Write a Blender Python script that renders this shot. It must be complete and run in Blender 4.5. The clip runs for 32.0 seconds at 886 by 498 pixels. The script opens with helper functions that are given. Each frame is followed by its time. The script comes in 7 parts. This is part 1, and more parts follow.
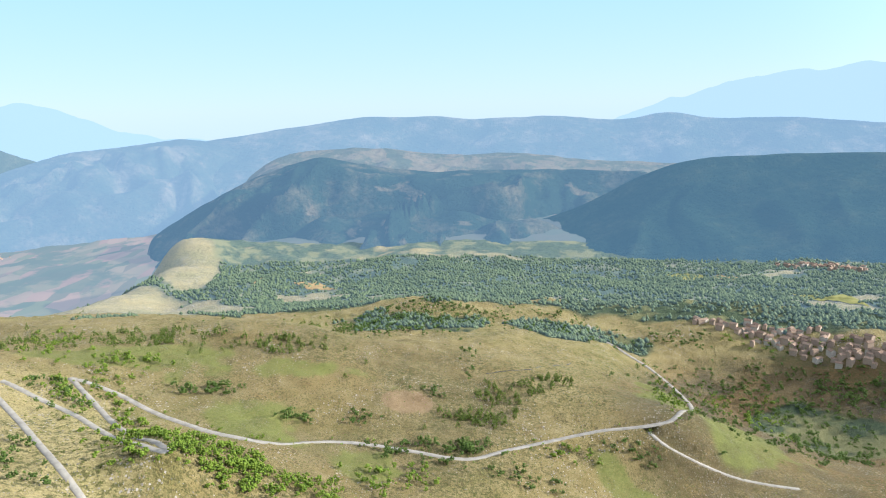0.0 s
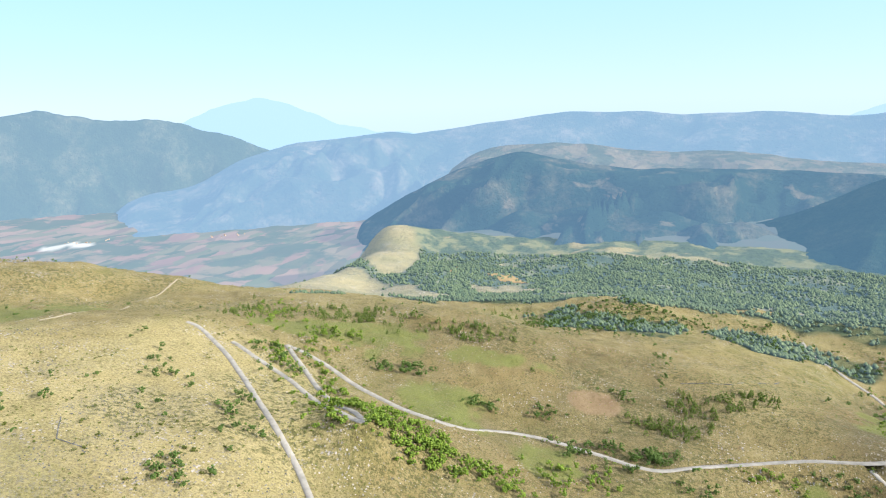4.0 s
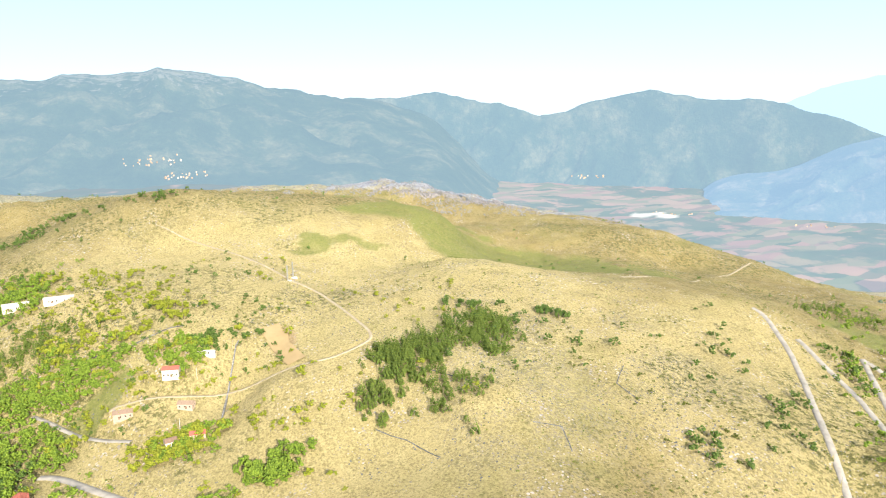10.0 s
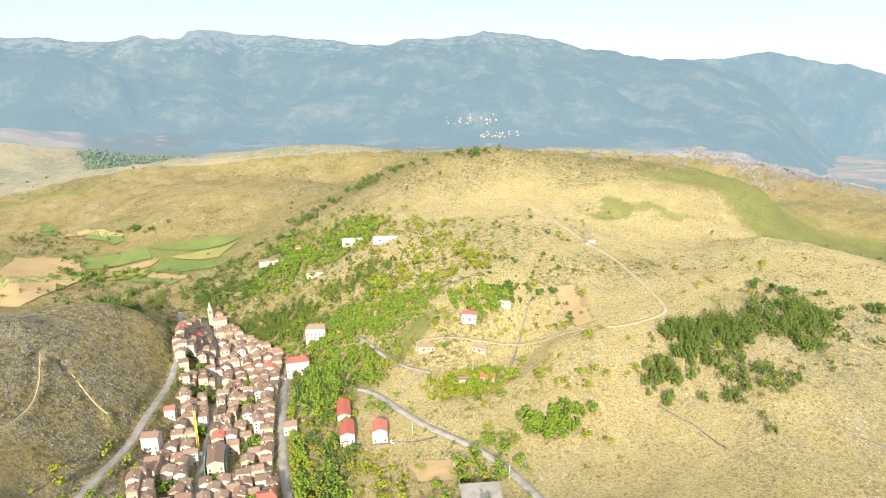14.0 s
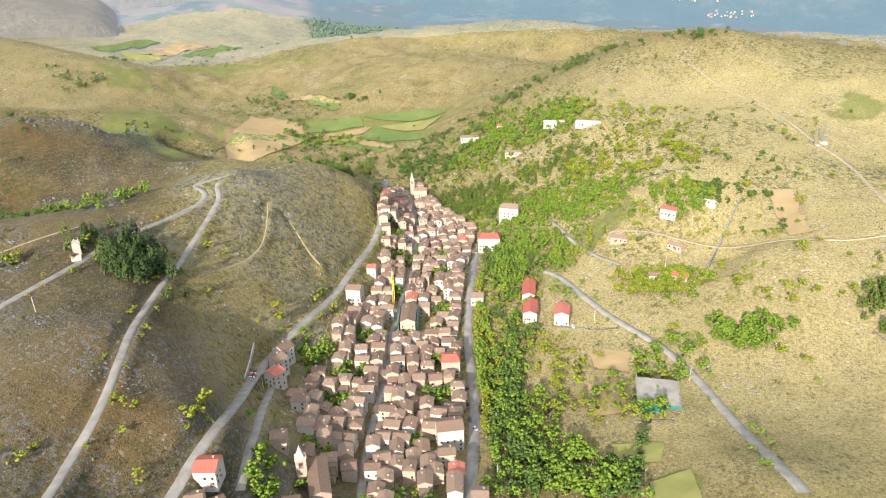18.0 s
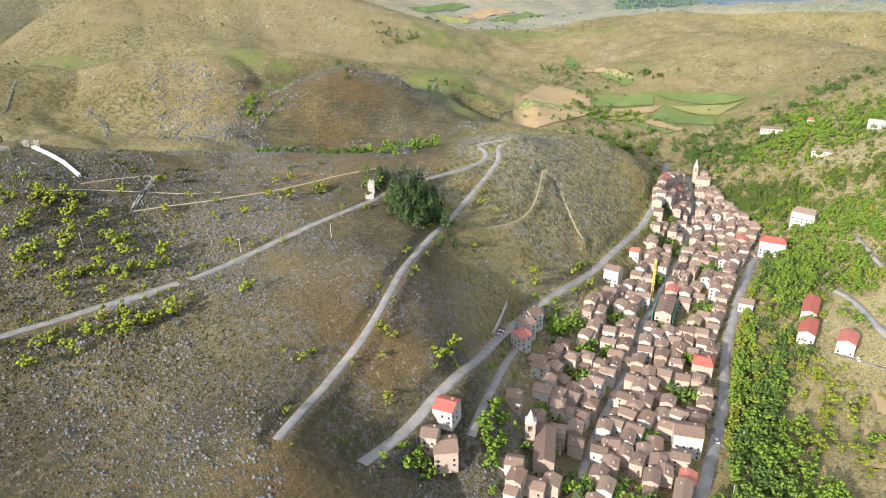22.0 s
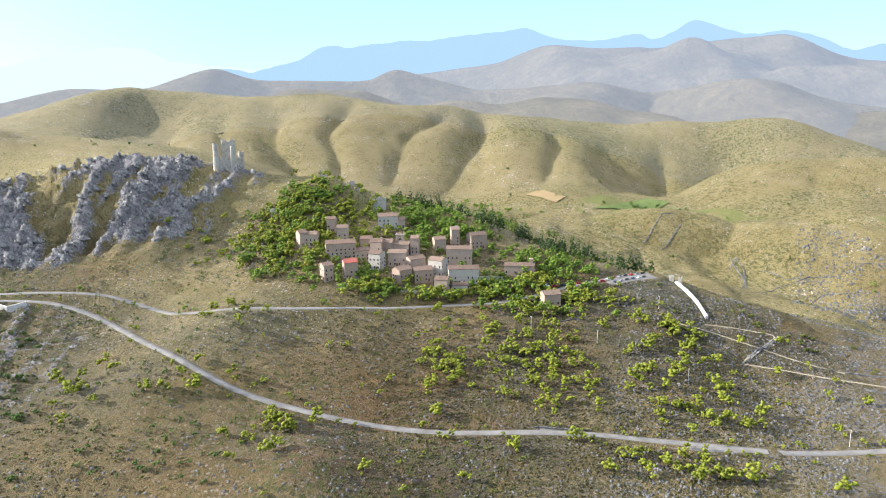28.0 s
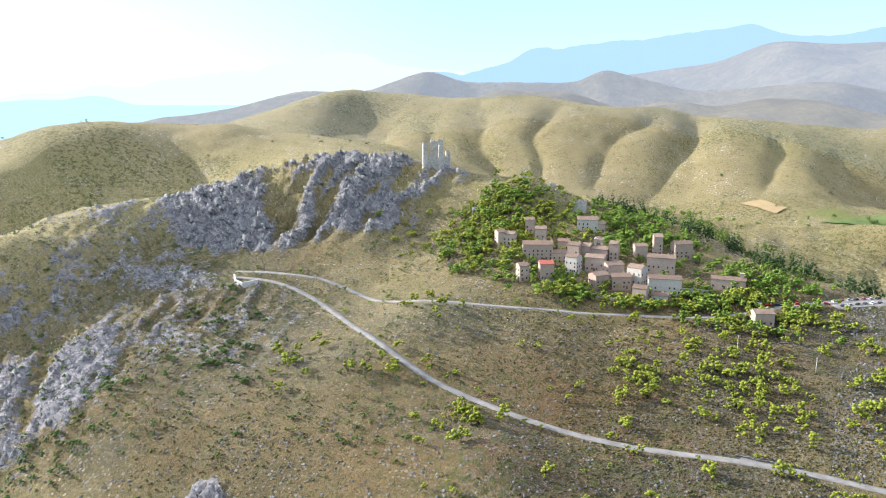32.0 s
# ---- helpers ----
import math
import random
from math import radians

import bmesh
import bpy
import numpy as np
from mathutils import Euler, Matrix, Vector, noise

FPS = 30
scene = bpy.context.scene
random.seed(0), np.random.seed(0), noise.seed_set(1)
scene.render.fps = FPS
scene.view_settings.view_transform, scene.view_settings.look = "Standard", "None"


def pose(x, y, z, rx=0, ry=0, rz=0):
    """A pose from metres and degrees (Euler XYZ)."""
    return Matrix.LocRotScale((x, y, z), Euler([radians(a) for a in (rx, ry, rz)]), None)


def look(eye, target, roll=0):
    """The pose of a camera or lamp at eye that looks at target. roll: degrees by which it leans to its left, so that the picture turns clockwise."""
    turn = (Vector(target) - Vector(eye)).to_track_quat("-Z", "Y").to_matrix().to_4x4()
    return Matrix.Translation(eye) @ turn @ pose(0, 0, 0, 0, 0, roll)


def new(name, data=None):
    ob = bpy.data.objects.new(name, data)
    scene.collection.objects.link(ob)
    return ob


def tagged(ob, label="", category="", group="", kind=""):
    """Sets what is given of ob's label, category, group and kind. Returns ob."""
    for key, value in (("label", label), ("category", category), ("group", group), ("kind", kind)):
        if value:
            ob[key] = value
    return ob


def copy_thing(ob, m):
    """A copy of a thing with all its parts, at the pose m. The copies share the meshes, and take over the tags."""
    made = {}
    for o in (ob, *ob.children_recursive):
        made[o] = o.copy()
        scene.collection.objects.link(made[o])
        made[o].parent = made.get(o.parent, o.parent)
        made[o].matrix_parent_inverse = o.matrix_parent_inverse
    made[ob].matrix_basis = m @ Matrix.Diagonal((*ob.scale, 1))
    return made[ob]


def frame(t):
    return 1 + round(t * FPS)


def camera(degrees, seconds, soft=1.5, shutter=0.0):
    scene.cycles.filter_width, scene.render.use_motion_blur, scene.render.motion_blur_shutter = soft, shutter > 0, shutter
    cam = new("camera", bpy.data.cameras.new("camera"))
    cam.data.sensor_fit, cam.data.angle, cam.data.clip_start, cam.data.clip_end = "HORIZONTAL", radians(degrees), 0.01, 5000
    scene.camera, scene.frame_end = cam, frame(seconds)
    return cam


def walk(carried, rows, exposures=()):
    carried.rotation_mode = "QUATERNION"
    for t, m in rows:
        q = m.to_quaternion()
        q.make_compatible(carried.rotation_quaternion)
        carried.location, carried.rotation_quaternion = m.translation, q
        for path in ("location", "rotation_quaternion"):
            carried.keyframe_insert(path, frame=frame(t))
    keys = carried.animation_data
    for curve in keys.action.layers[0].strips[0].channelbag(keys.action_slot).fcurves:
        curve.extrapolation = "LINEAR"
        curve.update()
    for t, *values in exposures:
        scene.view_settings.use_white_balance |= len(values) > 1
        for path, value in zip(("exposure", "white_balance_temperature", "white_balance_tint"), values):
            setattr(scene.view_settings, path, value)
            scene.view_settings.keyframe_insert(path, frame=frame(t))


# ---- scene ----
cam = camera(65.57, 32.0, soft=1.1)
EYE = 254.0          # height of the hovering eye over the village square
# seconds, pitch (90 is level), roll, yaw; the eye hovers and turns
TURNS = [
    (0, 78.30, 1.70, -0.35),
    (0.5, 78.29, 1.71, 0.46),
    (1, 78.31, 1.72, 1.53),
    (1.5, 78.33, 1.74, 3.42),
    (2, 78.32, 1.71, 5.84),
    (2.5, 78.34, 1.71, 8.16),
    (4.5, 78.31, 1.54, 19.18),
    (5, 78.28, 1.45, 22.51),
    (5.5, 78.26, 1.44, 26.13),
    (6, 78.23, 1.43, 29.99),
    (6.5, 78.18, 1.36, 33.90),
    (7, 78.15, 1.37, 37.85),
    (7.5, 78.10, 1.36, 41.80),
    (8, 78.06, 1.29, 45.91),
    (8.5, 78.00, 1.29, 50.08),
    (9, 77.94, 1.28, 54.27),
    (9.5, 77.90, 1.23, 58.50),
    (10, 77.91, 1.25, 62.58),
    (10.5, 77.90, 1.28, 66.75),
    (11, 77.87, 1.30, 70.91),
    (11.5, 77.91, 1.30, 74.95),
    (12, 77.92, 1.30, 78.28),
    (12.5, 77.69, 1.29, 79.26),
    (13, 76.94, 1.32, 80.94),
    (13.5, 76.21, 1.32, 84.45),
    (14, 75.46, 1.31, 87.71),
    (14.5, 74.47, 1.32, 89.83),
    (16.5, 69.83, 1.32, 97.60),
    (17, 68.67, 1.32, 99.33),
    (17.5, 67.44, 1.26, 101.40),
    (18, 66.10, 1.30, 104.72),
    (18.5, 64.91, 1.32, 109.00),
    (19, 63.96, 1.24, 111.05),
    (19.5, 63.49, 1.34, 111.80),
    (20, 63.18, 1.29, 116.03),
    (20.5, 62.90, 1.28, 119.48),
    (21, 62.83, 1.25, 122.31),
    (21.5, 62.89, 1.30, 125.31),
    (22, 64.40, 1.27, 128.56),
    (22.5, 70.68, 1.25, 132.11),
    (23, 76.99, 1.26, 135.22),
    (23.5, 78.28, 1.19, 141.40),
    (24, 78.31, 1.21, 146.87),
    (24.5, 78.31, 1.11, 151.44),
    (25, 78.31, 1.07, 155.68),
    (25.5, 78.32, 1.04, 159.48),
    (26, 78.27, 0.99, 163.37),
    (26.5, 78.24, 0.98, 167.71),
    (28.5, 78.19, 0.72, 183.52),
    (29, 78.19, 0.74, 187.59),
    (29.5, 78.23, 0.65, 191.72),
    (30, 78.25, 0.63, 195.39),
    (30.5, 78.30, 0.60, 197.10),
    (31, 78.34, 0.58, 196.83),
    (31.5, 78.39, 0.53, 196.56),
    (32, 78.47, 0.55, 196.30),
]
EXPOSURES = [(0.0, 0.98, 5850, 10), (5.0, 1.14, 6000, 10), (9.0, 1.33, 6350, 10), (12.0, 1.34, 6550, 10), (14.0, 1.26, 6550, 11), (17.0, 1.2, 6400, 12),
             (20.0, 1.0, 6000, 12), (23.0, 1.0, 5850, 13), (26.0, 1.08, 5900, 14), (29.0, 1.3, 5750, 12), (32.0, 1.36, 5700, 12)]  # stops and white balance
walk(cam, [(t, pose(0, 0, EYE, rx, ry, rz)) for t, rx, ry, rz in TURNS], EXPOSURES)


# ---- daylight: a low late sun and a pale sky ----
SUN_BEARING, SUN_HEIGHT = 266.0, 23.0      # degrees, bearings run to the left of the first view
world = bpy.data.worlds.new("sky")
scene.world = world
world.use_nodes = True
tree = world.node_tree
sky = tree.nodes.new("ShaderNodeTexSky")
sky.sky_type, sky.sun_disc = "NISHITA", False
sky.sun_elevation, sky.sun_rotation = radians(SUN_HEIGHT), radians(-SUN_BEARING)
sky.altitude, sky.air_density, sky.dust_density, sky.ozone_density = 1450, 1.0, 0.7, 1.5
clear = tree.nodes["Background"]
clear.inputs["Strength"].default_value = 0.012
tree.links.new(sky.outputs[0], clear.inputs[0])
haze = tree.nodes.new("ShaderNodeBackground")          # the summer haze, thick near the horizon and thin overhead
haze.inputs["Strength"].default_value = 1.0
up = tree.nodes.new("ShaderNodeSeparateXYZ")
tree.links.new(tree.nodes.new("ShaderNodeTexCoord").outputs["Generated"], up.inputs[0])
veil = tree.nodes.new("ShaderNodeValToRGB")
for e, (p, c) in zip((veil.color_ramp.elements[0], veil.color_ramp.elements[1], veil.color_ramp.elements.new(0.16), veil.color_ramp.elements.new(0.32)),
                     ((0.0, (0.325, 0.405, 0.445, 1)), (1.0, (0.020, 0.040, 0.075, 1)), (0.16, (0.250, 0.390, 0.450, 1)), (0.32, (0.050, 0.095, 0.150, 1)))):
    e.position, e.color = p, c
tree.links.new(up.outputs["Z"], veil.inputs[0])
tree.links.new(veil.outputs[0], haze.inputs["Color"])
gleam = tree.nodes.new("ShaderNodeVectorMath")          # the haze is brightest towards the sun
gleam.operation = "DOT_PRODUCT"
gleam.inputs[1].default_value = (-math.sin(radians(SUN_BEARING)) * math.cos(radians(SUN_HEIGHT)), math.cos(radians(SUN_BEARING)) * math.cos(radians(SUN_HEIGHT)), math.sin(radians(SUN_HEIGHT)))
tree.links.new(up.inputs[0].links[0].from_socket, gleam.inputs[0])
swell = tree.nodes.new("ShaderNodeMapRange")
swell.inputs["From Min"].default_value, swell.inputs["From Max"].default_value = 0.3, 1.0
swell.inputs["To Min"].default_value, swell.inputs["To Max"].default_value = 1.0, 1.75
swell.interpolation_type = "SMOOTHSTEP"
tree.links.new(gleam.outputs["Value"], swell.inputs["Value"])
tree.links.new(swell.outputs[0], haze.inputs["Strength"])
both = tree.nodes.new("ShaderNodeAddShader")
tree.links.new(clear.outputs[0], both.inputs[0])
tree.links.new(haze.outputs[0], both.inputs[1])
tree.links.new(both.outputs[0], tree.nodes["World Output"].inputs[0])
sun = new("sun", bpy.data.lights.new("sun", "SUN"))
sun.data.energy, sun.data.angle, sun.data.color = 5.0, radians(0.6), (1.0, 0.89, 0.73)
sun.matrix_world = look((-900 * math.sin(radians(SUN_BEARING)), 900 * math.cos(radians(SUN_BEARING)), 900 * math.tan(radians(SUN_HEIGHT))), (0, 0, 0))


# ---- materials ----
def material(name, rough=0.9, metal=0.0):
    m = bpy.data.materials.new(name)
    m.use_nodes = True
    n = m.node_tree.nodes
    bsdf = n["Principled BSDF"]
    bsdf.inputs["Roughness"].default_value, bsdf.inputs["Metallic"].default_value = rough, metal
    bsdf.inputs["Specular IOR Level"].default_value = 0.25
    return m, m.node_tree, bsdf


def add(tree, kind, **values):
    node = tree.nodes.new(kind)
    for k, v in values.items():
        node.inputs[k.replace("_", " ")].default_value = v
    return node


def noise_of(tree, coords, scale, detail=4.0, rough=0.55, distort=0.0):
    node = add(tree, "ShaderNodeTexNoise", Scale=scale, Detail=detail, Roughness=rough, Distortion=distort)
    tree.links.new(coords, node.inputs["Vector"])
    return node.outputs["Fac"]


def ramp_of(tree, fac, *stops):
    node = tree.nodes.new("ShaderNodeValToRGB")
    while len(node.color_ramp.elements) < len(stops):
        node.color_ramp.elements.new(0.5)
    for e, (p, c) in zip(node.color_ramp.elements, stops):
        e.position, e.color = p, (*c, 1.0)
    tree.links.new(fac, node.inputs[0])
    return node.outputs[0]


def blend(tree, fac, a, b, how="MIX"):
    node = tree.nodes.new("ShaderNodeMix")
    node.data_type, node.blend_type = "RGBA", how
    for value, slot in ((fac, 0), (a, 6), (b, 7)):
        if isinstance(value, (int, float)):
            node.inputs[slot].default_value = value
        elif isinstance(value, tuple):
            node.inputs[slot].default_value = (*value, 1.0)
        else:
            tree.links.new(value, node.inputs[slot])
    return node.outputs[2]


def maths(tree, how, a, b, clamp=False):
    node = tree.nodes.new("ShaderNodeMath")
    node.operation, node.use_clamp = how, clamp
    for value, slot in ((a, 0), (b, 1)):
        if isinstance(value, (int, float)):
            node.inputs[slot].default_value = value
        else:
            tree.links.new(value, node.inputs[slot])
    return node.outputs[0]


def bumped(tree, bsdf, fac, strength, distance):
    node = add(tree, "ShaderNodeBump", Strength=strength, Distance=distance)
    tree.links.new(fac, node.inputs["Height"])
    tree.links.new(node.outputs[0], bsdf.inputs["Normal"])


def place_of(tree):
    return tree.nodes.new("ShaderNodeNewGeometry").outputs["Position"]


def mask(tree, name):
    node = tree.nodes.new("ShaderNodeAttribute")
    node.attribute_name = name
    return node.outputs["Fac"]


def ground_material(name, air=0.0):
    m, t, b = material(name, 0.95)
    p = place_of(t)
    big, mid, fine = noise_of(t, p, 0.006, 5), noise_of(t, p, 0.045, 6, 0.65), noise_of(t, p, 0.55, 5, 0.75)
    grass = ramp_of(t, big, (0.32, (0.172, 0.140, 0.054)), (0.5, (0.240, 0.200, 0.080)), (0.66, (0.172, 0.168, 0.054)))
    grass = blend(t, ramp_of(t, mid, (0.40, (0, 0, 0)), (0.64, (0.85, 0.85, 0.85))), grass, (0.288, 0.248, 0.116))
    grass = blend(t, ramp_of(t, fine, (0.42, (0, 0, 0)), (0.66, (0.8, 0.8, 0.8))), grass, (0.108, 0.100, 0.034))
    grass = blend(t, ramp_of(t, noise_of(t, p, 0.16, 6, 0.7, 0.8), (0.56, (0, 0, 0)), (0.7, (0.7, 0.7, 0.7))), grass, (0.128, 0.088, 0.036))
    straw = blend(t, mid, (0.335, 0.298, 0.125), (0.46, 0.41, 0.20))
    grass = blend(t, maths(t, "MULTIPLY", mask(t, "straw"), ramp_of(t, fine, (0.36, (0.9, 0.9, 0.9)), (0.62, (0.25, 0.25, 0.25)))), grass, straw)
    bare = ramp_of(t, noise_of(t, p, 0.0016, 4, 0.6, 0.4), (0.40, (0.45, 0.45, 0.45)), (0.6, (0.85, 0.85, 0.85)))
    grass = blend(t, maths(t, "MULTIPLY", bare, mask(t, "hills")), grass, blend(t, big, (0.160, 0.136, 0.068), (0.232, 0.200, 0.092)))
    # brown heath, darkened further to stand in for slopes in grazing light
    heath_shade = ramp_of(t, noise_of(t, p, 0.03, 6, 0.7), (0.38, (0.026, 0.022, 0.014)), (0.5, (0.056, 0.044, 0.022)), (0.63, (0.175, 0.128, 0.050)))
    heath_shade = blend(t, ramp_of(t, noise_of(t, p, 0.33, 6, 0.8, 0.5), (0.46, (0, 0, 0)), (0.55, (0.9, 0.9, 0.9))), heath_shade, (0.036, 0.032, 0.016))
    heath_shade = blend(t, ramp_of(t, noise_of(t, p, 0.011, 5, 0.65, 0.5), (0.48, (0, 0, 0)), (0.60, (0.3, 0.3, 0.3))), heath_shade, (0.072, 0.064, 0.042))
    heath_shade = blend(t, ramp_of(t, noise_of(t, p, 0.6, 6, 0.85), (0.55, (0, 0, 0)), (0.60, (0.7, 0.7, 0.7))), heath_shade, (0.215, 0.21, 0.20))
    heath_shade = blend(t, ramp_of(t, noise_of(t, p, 0.0075, 5, 0.6, 0.5), (0.45, (0, 0, 0)), (0.60, (0.7, 0.7, 0.7))), heath_shade, blend(t, fine, (0.070, 0.044, 0.018), (0.190, 0.118, 0.038)))
    high = t.nodes.new("ShaderNodeSeparateXYZ")
    t.links.new(p, high.inputs[0])
    tracks = maths(t, "SINE", maths(t, "ADD", maths(t, "MULTIPLY", high.outputs["Z"], 2.1), maths(t, "MULTIPLY", noise_of(t, p, 0.05, 4, 0.6), 26.0)), 0)      # narrow terraces trodden by sheep
    heath_shade = blend(t, maths(t, "MULTIPLY", ramp_of(t, tracks, (0.55, (0, 0, 0)), (0.9, (0.42, 0.42, 0.42))), ramp_of(t, mid, (0.42, (0, 0, 0)), (0.58, (1, 1, 1)))), heath_shade, (0.185, 0.132, 0.058))
    grass = blend(t, mask(t, "heath_shade"), grass, heath_shade)
    def dots(scale, spread):
        """Small round patches, one to a cell: how near each place is to the middle of its own, and two random numbers."""
        node = add(t, "ShaderNodeTexVoronoi", Scale=scale, Randomness=1.0)
        node.voronoi_dimensions = "2D"
        wobble = add(t, "ShaderNodeTexNoise", Scale=1.1, Detail=2.0)
        t.links.new(p, wobble.inputs["Vector"])
        shift = t.nodes.new("ShaderNodeVectorMath")
        shift.operation = "MULTIPLY_ADD"
        t.links.new(wobble.outputs["Color"], shift.inputs[0])
        shift.inputs[1].default_value = (spread, spread, 0)
        t.links.new(p, shift.inputs[2])
        t.links.new(shift.outputs[0], node.inputs["Vector"])
        pick = t.nodes.new("ShaderNodeSeparateColor")
        t.links.new(node.outputs["Color"], pick.inputs[0])
        return node.outputs["Distance"], pick.outputs[0], pick.outputs[1]
    for scale, share, amount in ((0.62, 0.30, 0.62), (0.24, 0.50, 0.55)):            # tufts of herbs and dry thistle
        near, u, v = dots(scale, 1.4)
        size = maths(t, "MULTIPLY", maths(t, "SUBTRACT", u, share), maths(t, "MULTIPLY", maths(t, "SUBTRACT", noise_of(t, p, 0.03, 5, 0.65), 0.22), 3.0))
        herb = ramp_of(t, maths(t, "SUBTRACT", size, near), (0.0, (0, 0, 0)), (0.12, (amount, amount, amount)))
        grass = blend(t, maths(t, "MULTIPLY", herb, maths(t, "SUBTRACT", 1.0, maths(t, "MULTIPLY", mask(t, "straw"), 0.45))), grass, blend(t, v, (0.052, 0.044, 0.018), (0.085, 0.092, 0.026)))
    near, u, v = dots(0.4, 1.0)                                                        # pale stones
    size = maths(t, "MULTIPLY", maths(t, "SUBTRACT", u, 0.55), maths(t, "MULTIPLY", maths(t, "SUBTRACT", noise_of(t, p, 0.018, 4, 0.6), 0.38), 4.5))
    pale = ramp_of(t, maths(t, "SUBTRACT", size, near), (0.0, (0, 0, 0)), (0.08, (0.9, 0.9, 0.9)))
    grass = blend(t, maths(t, "MULTIPLY", pale, maths(t, "SUBTRACT", 1.0, maths(t, "MULTIPLY", mask(t, "heath_shade"), 0.85))), grass, blend(t, v, (0.20, 0.19, 0.175), (0.44, 0.42, 0.38)))
    stones = ramp_of(t, noise_of(t, p, 0.42, 7, 0.8, 0.4), (0.515, (0, 0, 0)), (0.56, (1, 1, 1)))
    stony = maths(t, "MULTIPLY", mask(t, "stony"), stones)
    grass = blend(t, stony, grass, blend(t, fine, (0.036, 0.037, 0.037), (0.270, 0.266, 0.258)))
    tufts = maths(t, "MULTIPLY", mask(t, "scrub"), ramp_of(t, noise_of(t, p, 0.2, 6, 0.75), (0.50, (0, 0, 0)), (0.57, (1, 1, 1))))
    grass = blend(t, maths(t, "MULTIPLY", tufts, 0.8), grass, (0.056, 0.066, 0.016))
    meadow = blend(t, mid, (0.092, 0.136, 0.028), (0.176, 0.184, 0.048))
    meadow = blend(t, ramp_of(t, fine, (0.45, (0, 0, 0)), (0.7, (0.5, 0.5, 0.5))), meadow, (0.064, 0.080, 0.024))
    grass = blend(t, maths(t, "MULTIPLY", mask(t, "meadow"), ramp_of(t, mid, (0.3, (0.45, 0.45, 0.45)), (0.6, (1, 1, 1)))), grass, meadow)
    wood = blend(t, ramp_of(t, noise_of(t, p, 0.09, 7, 0.75), (0.38, (0, 0, 0)), (0.62, (1, 1, 1))), (0.022, 0.040, 0.024), (0.060, 0.088, 0.040))
    wood = blend(t, ramp_of(t, noise_of(t, p, 0.012, 5, 0.6), (0.50, (0, 0, 0)), (0.60, (0.85, 0.85, 0.85))), wood, (0.150, 0.155, 0.066))
    grass = blend(t, mask(t, "wood"), grass, wood)
    soil = blend(t, mid, (0.216, 0.136, 0.080), (0.280, 0.200, 0.120))
    grass = blend(t, mask(t, "soil"), grass, soil)
    rock = ramp_of(t, noise_of(t, p, 0.2, 9, 0.75, 0.9), (0.36, (0.052, 0.054, 0.058)), (0.5, (0.158, 0.158, 0.158)), (0.65, (0.305, 0.300, 0.288)))
    cut = maths(t, "ADD", mask(t, "rock"), maths(t, "MULTIPLY", maths(t, "SUBTRACT", noise_of(t, p, 0.16, 8, 0.8), 0.5), 3.4))
    grass = blend(t, ramp_of(t, cut, (0.42, (0, 0, 0)), (0.58, (1, 1, 1))), grass, rock)
    t.links.new(blend(t, 1.0, grass, (1.02, 0.968, 1.0), "MULTIPLY"), b.inputs["Base Color"])      # late-summer bleach of all the herbage
    bumped(t, b, blend(t, 0.45, noise_of(t, p, 0.2, 8, 0.78), noise_of(t, p, 0.9, 4, 0.7)), 1.0, 3.6)
    # haze before the far ground, put in as blue emission, weaker on hills
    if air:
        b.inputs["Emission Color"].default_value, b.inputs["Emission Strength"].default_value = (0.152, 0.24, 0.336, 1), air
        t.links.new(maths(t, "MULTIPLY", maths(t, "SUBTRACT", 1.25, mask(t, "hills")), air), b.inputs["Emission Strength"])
    return m


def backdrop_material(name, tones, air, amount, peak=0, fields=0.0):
    """Distant land: its own colours dimmed, and the haze before it put in as emission."""
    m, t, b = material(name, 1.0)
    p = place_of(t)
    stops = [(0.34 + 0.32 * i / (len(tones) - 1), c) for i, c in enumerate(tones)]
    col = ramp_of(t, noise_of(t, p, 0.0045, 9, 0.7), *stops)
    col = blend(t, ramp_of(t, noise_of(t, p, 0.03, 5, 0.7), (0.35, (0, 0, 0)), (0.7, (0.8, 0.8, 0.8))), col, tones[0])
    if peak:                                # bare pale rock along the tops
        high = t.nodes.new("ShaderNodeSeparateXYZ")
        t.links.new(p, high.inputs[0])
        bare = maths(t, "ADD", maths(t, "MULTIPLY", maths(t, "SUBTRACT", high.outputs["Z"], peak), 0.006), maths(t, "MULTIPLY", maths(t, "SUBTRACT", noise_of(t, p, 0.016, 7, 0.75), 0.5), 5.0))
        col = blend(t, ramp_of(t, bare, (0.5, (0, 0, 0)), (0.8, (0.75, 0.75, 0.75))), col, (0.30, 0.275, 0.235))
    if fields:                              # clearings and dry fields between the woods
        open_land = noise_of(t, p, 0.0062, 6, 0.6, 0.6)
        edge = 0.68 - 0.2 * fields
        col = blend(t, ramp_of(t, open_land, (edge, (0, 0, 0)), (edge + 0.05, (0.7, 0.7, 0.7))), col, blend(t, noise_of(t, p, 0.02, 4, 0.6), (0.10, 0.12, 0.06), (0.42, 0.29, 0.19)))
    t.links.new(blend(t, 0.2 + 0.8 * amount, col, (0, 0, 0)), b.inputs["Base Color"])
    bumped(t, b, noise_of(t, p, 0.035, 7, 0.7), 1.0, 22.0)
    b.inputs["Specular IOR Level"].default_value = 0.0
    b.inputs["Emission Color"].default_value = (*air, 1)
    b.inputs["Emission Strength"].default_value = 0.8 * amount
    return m


